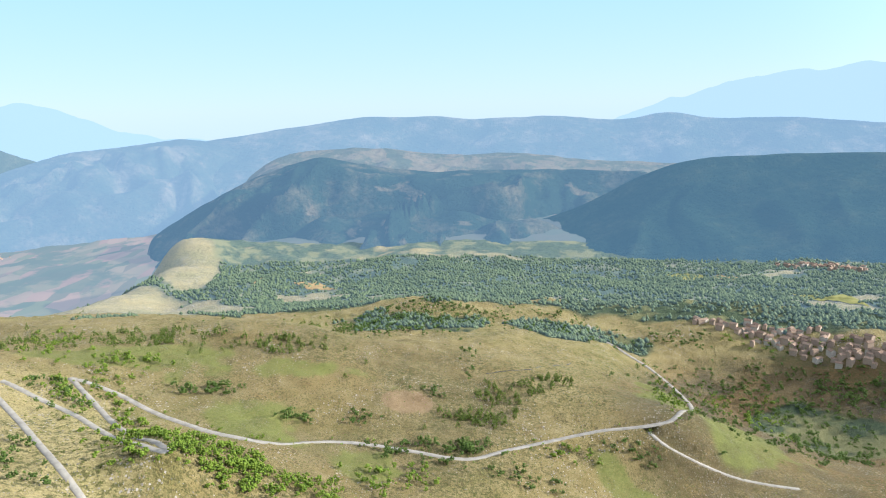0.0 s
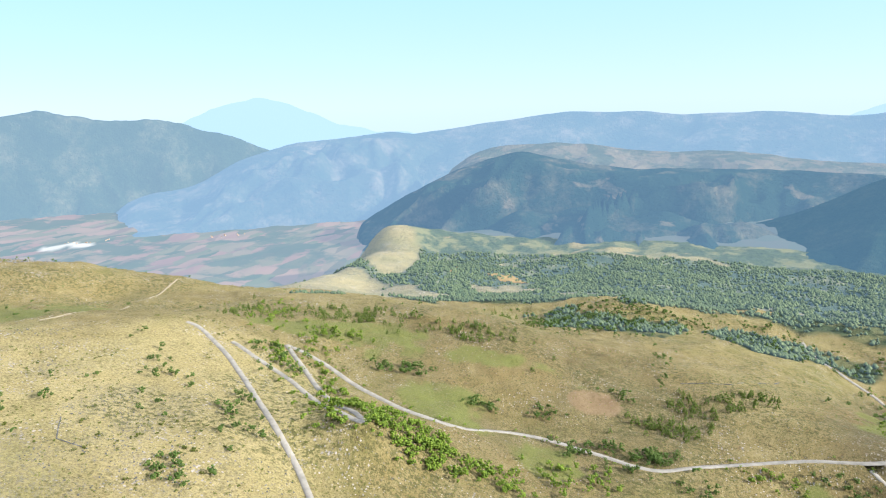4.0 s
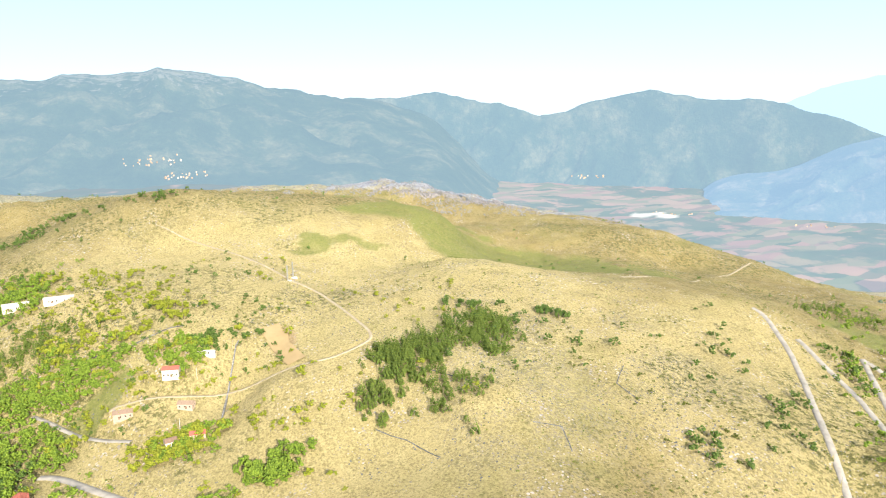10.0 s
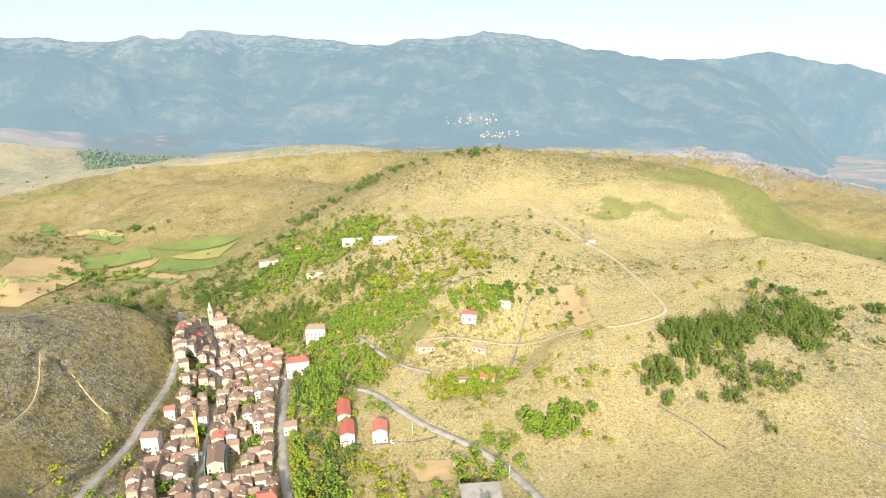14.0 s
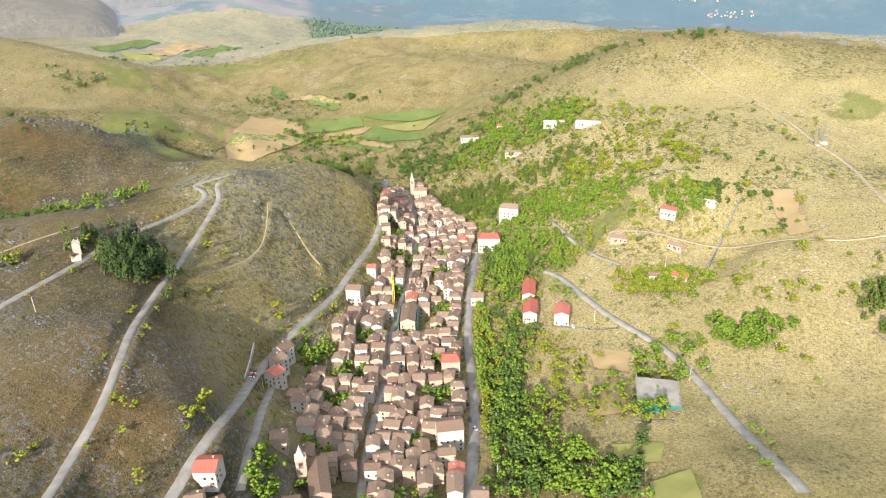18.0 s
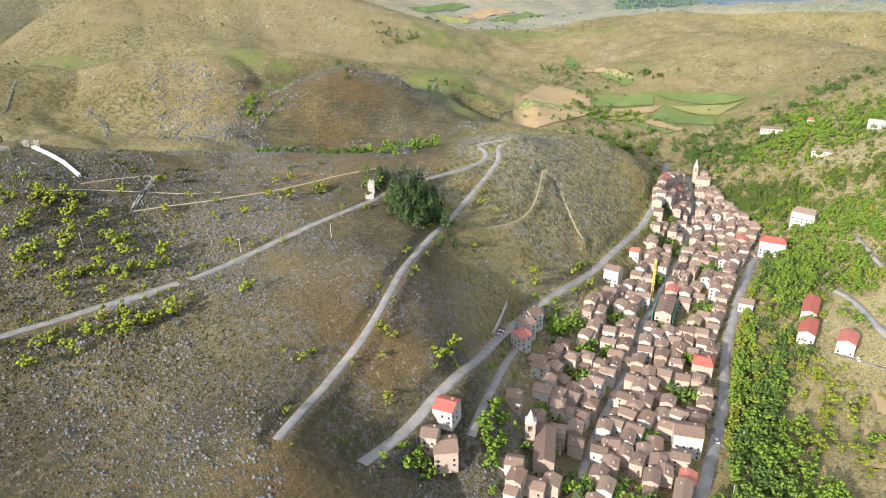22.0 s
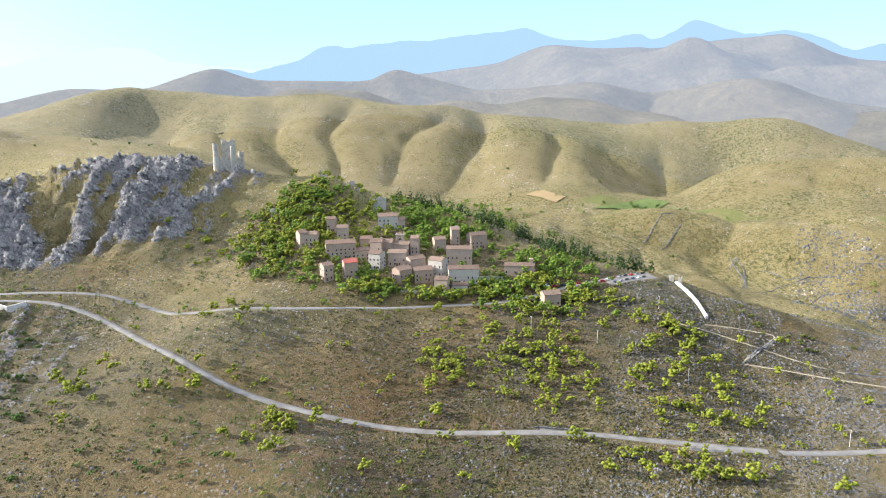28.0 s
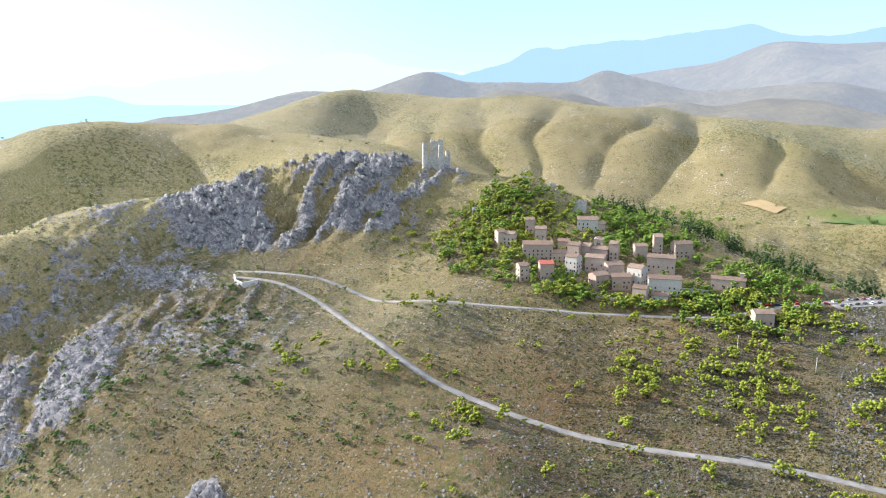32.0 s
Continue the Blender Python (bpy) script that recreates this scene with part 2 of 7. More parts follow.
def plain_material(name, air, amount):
    """A far plain of many small fields, tilled and green, with pale pits; its haze is put in as emission."""
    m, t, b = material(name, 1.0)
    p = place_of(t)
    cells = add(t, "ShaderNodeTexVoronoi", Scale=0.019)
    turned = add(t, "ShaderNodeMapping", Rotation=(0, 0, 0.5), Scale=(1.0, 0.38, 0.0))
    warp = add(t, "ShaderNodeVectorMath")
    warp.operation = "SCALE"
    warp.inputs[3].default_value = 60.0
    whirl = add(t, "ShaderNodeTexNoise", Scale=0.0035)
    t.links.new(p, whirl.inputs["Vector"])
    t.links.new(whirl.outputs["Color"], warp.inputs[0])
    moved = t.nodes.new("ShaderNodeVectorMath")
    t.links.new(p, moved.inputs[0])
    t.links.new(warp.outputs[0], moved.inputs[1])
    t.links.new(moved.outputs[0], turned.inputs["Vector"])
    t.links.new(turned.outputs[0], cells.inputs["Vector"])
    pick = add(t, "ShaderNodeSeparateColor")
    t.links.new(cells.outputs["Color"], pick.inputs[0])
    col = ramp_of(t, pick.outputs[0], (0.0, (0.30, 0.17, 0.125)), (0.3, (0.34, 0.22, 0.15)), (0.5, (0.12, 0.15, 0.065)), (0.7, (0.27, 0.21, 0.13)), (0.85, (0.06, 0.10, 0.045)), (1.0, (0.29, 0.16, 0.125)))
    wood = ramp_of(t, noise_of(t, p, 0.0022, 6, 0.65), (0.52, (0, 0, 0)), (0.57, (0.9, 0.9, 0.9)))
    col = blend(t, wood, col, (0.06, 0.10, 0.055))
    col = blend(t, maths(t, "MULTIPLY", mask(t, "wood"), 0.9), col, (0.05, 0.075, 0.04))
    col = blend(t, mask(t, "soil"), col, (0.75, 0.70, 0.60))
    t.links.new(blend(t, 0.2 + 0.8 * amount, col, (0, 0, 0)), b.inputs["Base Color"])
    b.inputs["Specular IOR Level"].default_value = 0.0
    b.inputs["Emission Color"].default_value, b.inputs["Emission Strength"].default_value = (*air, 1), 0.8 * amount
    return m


GROUND = ground_material("dry_grassland")
FAR_GROUND = ground_material("hazy_far_grassland", 0.19)
FOREST = ((0.025, 0.05, 0.035), (0.04, 0.07, 0.042), (0.24, 0.20, 0.12))
SLOPES = ((0.02, 0.045, 0.03), (0.055, 0.085, 0.045), (0.24, 0.22, 0.13))
WOODS = ((0.025, 0.05, 0.035), (0.04, 0.07, 0.042), (0.09, 0.11, 0.06))
DOWNS = ((0.15, 0.13, 0.085), (0.25, 0.21, 0.125), (0.33, 0.27, 0.17))
MIXED = ((0.05, 0.085, 0.05), (0.11, 0.125, 0.07), (0.42, 0.33, 0.22))
# each range carries its own amount of haze as blue emission
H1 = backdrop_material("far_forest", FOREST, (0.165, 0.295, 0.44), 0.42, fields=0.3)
# darker copy for one range: its shade is put into the colours
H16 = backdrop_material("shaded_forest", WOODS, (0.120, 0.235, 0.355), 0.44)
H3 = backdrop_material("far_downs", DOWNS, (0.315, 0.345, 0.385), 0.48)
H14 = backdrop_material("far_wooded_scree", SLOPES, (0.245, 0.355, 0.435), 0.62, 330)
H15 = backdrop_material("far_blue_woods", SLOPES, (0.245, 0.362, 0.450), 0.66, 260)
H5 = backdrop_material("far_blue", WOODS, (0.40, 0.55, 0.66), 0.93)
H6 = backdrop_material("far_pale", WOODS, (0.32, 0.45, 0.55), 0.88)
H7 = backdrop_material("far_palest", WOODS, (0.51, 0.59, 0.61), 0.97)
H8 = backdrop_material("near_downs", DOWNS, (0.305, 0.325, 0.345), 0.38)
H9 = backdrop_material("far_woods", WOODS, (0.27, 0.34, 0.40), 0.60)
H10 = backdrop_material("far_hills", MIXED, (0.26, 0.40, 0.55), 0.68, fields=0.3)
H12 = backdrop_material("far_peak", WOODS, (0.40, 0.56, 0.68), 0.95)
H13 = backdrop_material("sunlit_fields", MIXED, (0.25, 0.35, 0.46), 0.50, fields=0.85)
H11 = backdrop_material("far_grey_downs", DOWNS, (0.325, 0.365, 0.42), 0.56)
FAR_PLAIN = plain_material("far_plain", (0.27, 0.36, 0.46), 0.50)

# ---- the lie of the land: crest, foot and valley lines by bearing (degrees), distance and height ----
NODES = []


def land(name, *nodes, line=True):
    """A line of the relief, filled in between its nodes, or single heights."""
    for i, (a, r, z) in enumerate(nodes):
        NODES.append((a, r, z))
        if line and i + 1 < len(nodes):
            b, s, w = nodes[i + 1]
            gap = math.hypot(radians(b - a), math.log(s / r))
            n = int(gap / 0.11)
            for k in range(1, n + 1):
                f = k / (n + 1)
                NODES.append((a + f * (b - a), math.exp(math.log(r) + f * math.log(s / r)), z + f * (w - z)))



land("foot", (35.7, 500, 15), (24.2, 500, -19), (10.1, 530, -63), (-5.3, 570, -96), (-20.1, 650, -128), (-34.8, 760, -144))
land("road", (23.8, 520, 4), (11.8, 640, -65), (-1.8, 610, -84), (-10.4, 680, -88), (-20.7, 720, -79))
land("brown_face", (9.5, 740, -49), (-2.9, 740, -72), line=False)
land("brown_crest", (22.8, 880, -17), (16.6, 900, -14), (11.1, 900, -31), (3.4, 860, -58), (-5.5, 820, -69), (-15.2, 790, -88))
land("wood_valley", (6.8, 1050, -104), (-10.3, 1050, -129), line=False)
land("wood_ridge", (8.2, 1250, -136), (2.3, 1300, -114), (-3.1, 1300, -129), (-7.9, 1300, -141), (-14.1, 1250, -166))
land("village_shelf", (-19.5, 1290, -154), (-27, 1290, -153), (-33.8, 1240, -144))
land("shelf_foot", (-24.1, 1120, -210), (-32.3, 980, -206), (-17.4, 1110, -173), line=False)
land("valley_floor", (18.1, 1700, -147), (4.2, 1750, -192), (-10.3, 1900, -206), (-23.5, 2000, -196), (-31.2, 1900, -168), line=False)
land("valley_floor", (22, 2200, -124), (8.7, 2500, -181), (-5.6, 2700, -171), (-19.2, 2600, -195), line=False)
land("spit", (18.9, 2250, -138), (20.2, 2100, -142), (22, 1950, -150), (23.9, 1820, -150), (26.5, 1680, -148), (29.3, 1560, -134), (31.9, 1480, -118))
land("spit_back", (22.4, 2300, -265), (24.4, 2130, -268), (26.6, 1980, -262), (29, 1840, -245), (31.6, 1720, -215), (24.7, 2600, -280), line=False)
land("spit_front", (15.3, 1650, -175), (13.1, 1900, -200), (17, 2000, -190), (20, 1750, -180), (23, 1600, -168), line=False)
land("near_crest", (63, 800, 76), (51.5, 800, 52), (42.1, 800, 41), (38.3, 790, 33), (35.5, 740, 19), (29.7, 720, -4))
land("near_face", (53.5, 530, 45), (39.8, 540, 22), (29.9, 500, -14), (62.3, 475, 44), (45.2, 410, 17), line=False)
land("near_side", (24.8, 620, -20), (19.9, 740, -30), line=False)
land("back_crest", (63.6, 1200, 46), (56.5, 1200, 21), (47.3, 1200, 10), (43.7, 1250, -1), (38.2, 1250, -25), (34.4, 1200, -44))
land("behind", (60.4, 1000, 43), (48.4, 1000, 16), (36.4, 1000, -19), line=False)
land("behind", (31.5, 1100, -31), (24.8, 950, -27), (20, 1150, -75), line=False)
land("rock_crest", (78.2, 1500, 86), (72.9, 1500, 82), (67.6, 1500, 86), (61.2, 1500, 54), (53.7, 1600, -12), (49, 1750, -76))
land("rock_behind", (67.8, 2300, -115), (53.8, 2300, -197), (41.9, 2100, -175), line=False)
land("bowl", (58.6, 1150, 12), (51.4, 1150, -2), (63.2, 1300, 18), (70, 1250, 46), (44.2, 1200, -23), line=False)
land("near_crest", (68.1, 800, 66), (58.6, 820, 57), (49, 800, 45), (41.4, 800, 40))
land("near_face", (61.8, 520, 58), (62.3, 440, 34), (44, 440, 17), (44.1, 560, 31), (77.8, 520, 46), line=False)
land("clump_crest", (95.5, 880, 91), (89.7, 1000, 125), (85.5, 1020, 144), (80.3, 1030, 137), (75.6, 1050, 129), (68.7, 1100, 109), (62.1, 1000, 84))
land("clump_left", (98.1, 950, 82), (103.5, 930, 49), line=False)
land("clump_face", (85.2, 850, 89), (76.1, 720, 74), (92, 720, 75), (85.5, 600, 64), (70.9, 720, 62), (75.7, 540, 52), line=False)
land("left_hill", (114.1, 1500, 84), (109.8, 1500, 84), (106.8, 1500, 94), (100.7, 1500, 108), (95.5, 1500, 104), (89.7, 1450, 91))
land("left_low", (114.6, 1200, 47), (108.9, 1250, 78), (103, 1250, 76), (95.3, 1200, 62))
land("left_dip", (111.1, 1080, 51), (103.3, 1080, 58), line=False)
land("fields", (109.7, 950, 21), (113.5, 930, 15), (105.6, 970, 29), line=False)
land("valley", (93.7, 570, 7), (89, 470, 2), (80.9, 395, 2), line=False)
land("east_foot", (61.2, 460, 48), (56.3, 390, 32), (70.6, 420, 18), (49, 520, 41), (80.7, 540, 27), line=False)
land("town", (120, 283, 3), (114.4, 370, -7), (110.8, 500, -5), (108.2, 735, 1))
land("town_w", (129.6, 245, 20), (122, 380, 9), (114, 480, 1), (111.3, 590, 7), line=False)
land("town_e", (103.8, 255, 0), (103.1, 375, -10), (101.5, 510, 2), (105.8, 735, 1), line=False)
land("east_low", (97, 385, -17), (84.8, 345, 8), (93.1, 270, -1), (79.2, 340, 9), (95.5, 530, -3), (71.4, 282, 36), line=False)
land("west_slope", (146.2, 225, 67), (132.9, 350, 75), (126.4, 400, 52), (128.1, 280, 46), (140.4, 280, 66), (119.4, 430, 21), (149.8, 260, 72), (115.9, 510, 27), line=False)
land("west_knoll", (120.3, 610, 71), (115.5, 640, 64), (111.7, 650, 36), (123.1, 570, 87), (118.7, 540, 52), line=False)
land("west_bank", (148.5, 370, 78), (136.4, 420, 84), (143.9, 390, 85), line=False)
land("saddle", (160.8, 530, 120), (156.8, 520, 114), (149.3, 510, 96), (139.8, 510, 89), (131.9, 520, 86), (125.1, 560, 85), (121.4, 580, 83))
land("saddle_back", (165.9, 650, 88), (153.7, 650, 73), (144.6, 640, 61), line=False)
land("rock_knob", (150.1, 760, 52), (146.7, 780, 63), (142, 800, 87), (136.8, 810, 93), (132.6, 800, 80), (128.6, 800, 68), (125.4, 790, 58), (123.1, 770, 47))
land("knob_foot", (147.3, 720, 64), (129.9, 700, 43), (123.2, 800, 29), line=False)
land("swell", (174.8, 880, 119), (171.3, 890, 120), (167.6, 900, 115), (161.4, 920, 113), (154.9, 920, 112), (145.6, 930, 110), (140, 930, 102), (132.3, 920, 73), (127.5, 900, 69))
land("swell_low", (167.4, 800, 84), (157.7, 850, 73), (151.2, 850, 78), (125.2, 1150, 28), (118.4, 1050, 33), line=False)
land("green_strip", (166.5, 1130, 98), (153.1, 1130, 94), (144.1, 1100, 82), line=False)
land("hill_a_face", (164.8, 1350, 108), (159.1, 1350, 107), line=False)
land("hill_b", (161.8, 1330, 96), (159.5, 1330, 119), (157.2, 1320, 139), (153.5, 1320, 154), (148, 1320, 157), (144.7, 1320, 156), (140.6, 1320, 155), (136.4, 1305, 137), (132, 1285, 107), (127.3, 1250, 72), (125.2, 1250, 46))
land("hill_b_face", (148.5, 1210, 108), (139.4, 1190, 93), (129.9, 1150, 56), line=False)
land("far_fields", (129.9, 1900, 53), (125.3, 1900, 29), (118.6, 1750, 34), line=False)
land("ripe_hill", (130.8, 2300, 58), (125.3, 2350, 98), (119.6, 2350, 114), (114.9, 2200, 31))
land("hamlet_crest", (194.2, 680, 193), (189.9, 675, 194), (184.1, 645, 166), (177.7, 620, 153), (172.3, 600, 132), (166.7, 565, 125), (160.9, 540, 122), (158, 530, 114), (148.5, 515, 96), (140.5, 510, 91))
land("hamlet", (187.5, 525, 134), (179.4, 520, 127), (172.5, 515, 124), (185.6, 590, 154), line=False)
land("hamlet_road", (197.7, 440, 127), (190.3, 450, 122), (181.9, 470, 116), (172.6, 490, 115), (165.7, 530, 122))
land("lower_road", (196.9, 362, 99), (187.3, 328, 91), (168.2, 328, 86), (153, 350, 85), (139.4, 412, 86))
land("lower_bank", (186.7, 385, 101), (167.9, 400, 98), (153.1, 425, 92), (191.7, 300, 97), (168.3, 288, 81), (143.3, 300, 82), line=False)
land("behind_hamlet", (185.3, 900, 144), (167.6, 750, 100), (158, 700, 85), (148.6, 680, 69), line=False)
land("valley", (176.8, 1150, 84), (162.7, 1150, 89), (148.8, 1100, 92), (170.4, 1000, 85), line=False)
land("hill_c", (204.6, 1650, 281), (200.9, 1650, 282), (196.4, 1640, 281), (193.4, 1610, 278), (190.4, 1600, 285), (186, 1600, 263), (183.2, 1600, 246), (179.5, 1600, 250), (175, 1600, 227), (170.9, 1600, 216), (166.5, 1600, 205), (161.5, 1610, 216), (155.6, 1620, 219), (153, 1620, 212), (150.8, 1620, 186), (148.2, 1600, 156), (146.3, 1580, 138))
land("hill_c_face", (192.8, 1200, 145), (185.2, 1250, 139), (174.4, 1250, 128), (167.4, 1300, 129), line=False)
land("castle_ridge", (230.5, 560, 158), (228.4, 590, 159), (225.7, 620, 165), (223.4, 640, 172), (221.3, 650, 180), (217.7, 670, 175), (214.7, 680, 182), (212, 690, 191), (208.9, 700, 200), (205.7, 705, 208), (202.9, 705, 210), (200.1, 700, 205), (198.3, 695, 199), (194.5, 690, 192), (190.9, 680, 188))
land("crag_face", (212, 605, 147), (202.8, 570, 140), (198, 610, 151), (218.5, 590, 140), (224.9, 520, 116), line=False)
land("hairpin", (213.1, 540, 127), (205.5, 430, 112), (195.7, 355, 96), (202.5, 500, 119), line=False)
land("low_left", (227.4, 430, 96), (220.2, 320, 83), (231.8, 390, 69), (230.3, 560, 114), (223.8, 380, 93), (206, 290, 86), line=False)
land("back_hill", (229.7, 1050, 199), (227.6, 1060, 212), (225, 1100, 229), (222.4, 1120, 234), (218.9, 1150, 230), (216.9, 1150, 219), (214.4, 1150, 231), (212.7, 1150, 232), (211, 1150, 216), (207.4, 1180, 213), (203.8, 1180, 200), (201, 1150, 188))
land("back_dip", (227.8, 950, 122), (218.1, 980, 157), (204.9, 1050, 198), (229, 1060, 183), line=False)
land("back_knolls", (210.1, 1500, 208), (207.3, 1600, 243), (205.2, 1600, 243), (202.8, 1600, 222))
land("back_dips", (157, 1460, 95), (150, 1460, 100), (143, 1480, 100), (136, 1460, 85), (130, 1450, 55), (163, 1820, 130), (157, 1820, 150), (150, 1820, 115), (190, 1880, 180), (180, 1880, 160), (170, 1880, 140), (158, 1880, 140), line=False)
land("knob_dips", (160, 1030, 66), (150, 1030, 70), (140, 1020, 58), (140, 875, 58), (134, 875, 46), (140, 700, 50), (135, 690, 44), (146, 690, 56), line=False)
land("south_dips", (105, 1360, 52), (97, 1340, 48), (105, 1720, 20), (95, 1720, 10), (85, 1230, 90), (78, 1230, 85), (70, 1330, 45), (62, 1750, -60), line=False)
land("ridge_back", (188, 740, 150), (195, 770, 160), (200, 790, 168), (205, 800, 172), (210, 800, 165), (215, 790, 150), (221, 780, 140), (228, 760, 128), line=False)
land("valley_plain", (16, 3000, -290), (25, 3100, -300), (35, 2600, -300), (50, 2700, -290), (60, 2800, -230), line=False)
land("far_plain", (16, 4200, -300), (30, 4200, -300), (45, 4300, -300), (60, 4200, -250), line=False)
land("south_woods", (70, 2700, -60), (80, 2500, -20), (95, 2400, -10), (108, 2500, 10), line=False)
land("north_basin", (120, 3000, 80), (140, 2400, 90), (160, 2500, 120), (180, 2500, 140), (200, 2500, 150), (225, 2000, 120), line=False)
land("outer_east", (-20, 4500, -250), (-60, 4500, -250), (-60, 1500, -150), (-60, 600, -60), (-90, 900, -60), line=False)
land("outer_west", (245, 600, 60), (245, 1500, 120), (245, 4500, 0), (210, 4500, 100), (170, 4500, 100), (130, 4500, 80), (90, 4500, -50), line=False)
land("under_eye", (0, 200, 20), (50, 180, 15), (90, 120, 0), (150, 90, 10), (150, 140, 26), (200, 150, 20), (240, 250, 30), (-40, 300, -40), line=False)



def lattice(ix, iy, seed):
    h = (ix * 374761393 + iy * 668265263 + seed * 974711) & 0x7FFFFFFF
    h = ((h ^ (h >> 13)) * 1274126177) & 0x7FFFFFFF
    return ((h ^ (h >> 16)) & 0xFFFF) / 32767.5 - 1.0


def wave(x, y, seed=0):
    """Smooth noise of wavelength 1, from -1 to 1."""
    ix, iy = np.floor(x).astype(np.int64), np.floor(y).astype(np.int64)
    u, v = x - ix, y - iy
    u, v = u * u * u * (u * (u * 6 - 15) + 10), v * v * v * (v * (v * 6 - 15) + 10)
    a, b = lattice(ix, iy, seed), lattice(ix + 1, iy, seed)
    c, d = lattice(ix, iy + 1, seed), lattice(ix + 1, iy + 1, seed)
    return a + (b - a) * u + (c - a) * v + (a - b - c + d) * u * v


def fbm(x, y, size, octaves=4, seed=0, gain=0.5):
    total, amp = 0.0, 1.0
    for k in range(octaves):
        c, s = math.cos(1.3 * k), math.sin(1.3 * k)
        total = total + amp * wave((c * x - s * y) / size * 2 ** k + 17.3 * k, (s * x + c * y) / size * 2 ** k, seed + k)
        amp *= gain
    return total


def smooth(e0, e1, v):
    u = np.clip((v - e0) / (e1 - e0), 0.0, 1.0)
    return u * u * (3 - 2 * u)


NODE = np.array(NODES)
NODE_A, NODE_R = np.radians(NODE[:, 0]), np.log(NODE[:, 1])
SPREAD = 0.045


def kernel(a, r):
    return np.sqrt((a[:, None] - NODE_A[None]) ** 2 + (r[:, None] - NODE_R[None]) ** 2 + SPREAD ** 2)


KERNEL = kernel(NODE_A, NODE_R)
WEIGHT = np.linalg.solve(KERNEL - 0.003 * np.eye(len(NODE)), NODE[:, 2] - 60.0)


def polar(x, y):
    a = np.degrees(np.arctan2(-x, y))
    return np.where(a < -105, a + 360, a), np.hypot(x, y)


def net_height(a, r):
    a, r = np.radians(a), np.log(np.maximum(r, 40.0))
    out = np.empty(len(a))
    for i in range(0, len(a), 20000):
        out[i:i + 20000] = kernel(a[i:i + 20000], r[i:i + 20000]) @ WEIGHT + 60.0
    return out


def base_height(x, y):
    a, r = polar(x, y)
    turn = np.where(a < -40, a + 360, a)
    out = net_height(turn, r)
    back = np.nonzero(turn > 236)[0]                    # the round closes behind the eye
    if len(back):
        w = smooth(236, 318, turn[back])
        out[back] = out[back] * (1 - w) + net_height(turn[back] - 360, r[back]) * w
    near = 1 - smooth(20, 120, r)
    return out * (1 - near) + 60.0 * near


def spot(a, r, a0, r0, wa, wr, turn=0.0):
    """1 in the middle of a patch of land round bearing a0 and distance r0, 0 outside."""
    c, s = math.cos(radians(turn)), math.sin(radians(turn))
    p, q = np.radians(a - a0) * r0, r - r0
    p, q = (c * p + s * q) / (np.radians(wa) * r0), (c * q - s * p) / wr
    return 1 - smooth(0.55, 1.0, np.sqrt(p * p + q * q))


def rock_mask(x, y):
    a, r = polar(x, y)
    m = spot(a, r, 208, 648, 14, 85)
    m = np.maximum(m, 0.66 * spot(a, r, 228.5, 480, 9, 115))
    m = np.maximum(m, 0.95 * spot(a, r, 200, 672, 7, 50))
    m = np.maximum(m, 0.4 * spot(a, r, 221, 640, 8, 40))
    m = np.maximum(m, 0.42 * spot(a, r, 222, 530, 9, 130))
    m = np.maximum(m, 0.3 * spot(a, r, 214, 470, 8, 90))
    m = np.maximum(m, 0.9 * spot(a, r, 217.5, 298, 2.6, 22))
    m = np.maximum(m, 0.62 * spot(a, r, 62, 1490, 15, 110))
    return m


def ribs_of(a, r):
    """0 along the rock ribs that run down the slope, larger between them."""
    return np.abs(fbm(np.radians(a) * 600 + 0.45 * r, 0.35 * r, 26, 3, 21, 0.6))


def crag(x, y, rough):
    a, r = polar(x, y)
    return np.clip(rock_mask(x, y) * (1.5 - 1.25 * ribs_of(a, r) + 0.5 * rough), 0, 1)


# gullies down the back hills: bearing and distance of foot and head, depth, width
GULLIES = [(191.7, 192.2, 1240, 1560, 34, 34), (187.8, 187.6, 1230, 1540, 30, 30), (183.6, 180.6, 1220, 1520, 26, 34), (171.9, 170.4, 1210, 1500, 24, 36), (161.1, 161.4, 1230, 1540, 26, 34),
           (176.6, 176.0, 1230, 1520, 16, 30), (158.2, 155.8, 1380, 1560, 24, 34), (200.0, 200.8, 1300, 1600, 26, 34), (166.0, 165.6, 1240, 1500, 14, 28), (205.0, 204.0, 1250, 1550, 22, 36),
           (152.0, 151.2, 1180, 1290, 14, 26), (141.5, 142.5, 1150, 1280, 14, 30), (147.0, 146.8, 1170, 1290, 10, 24), (216.0, 216.6, 930, 1120, 20, 30), (223.0, 222.0, 930, 1090, 16, 30), (196.0, 196.3, 1260, 1580, 20, 30)]


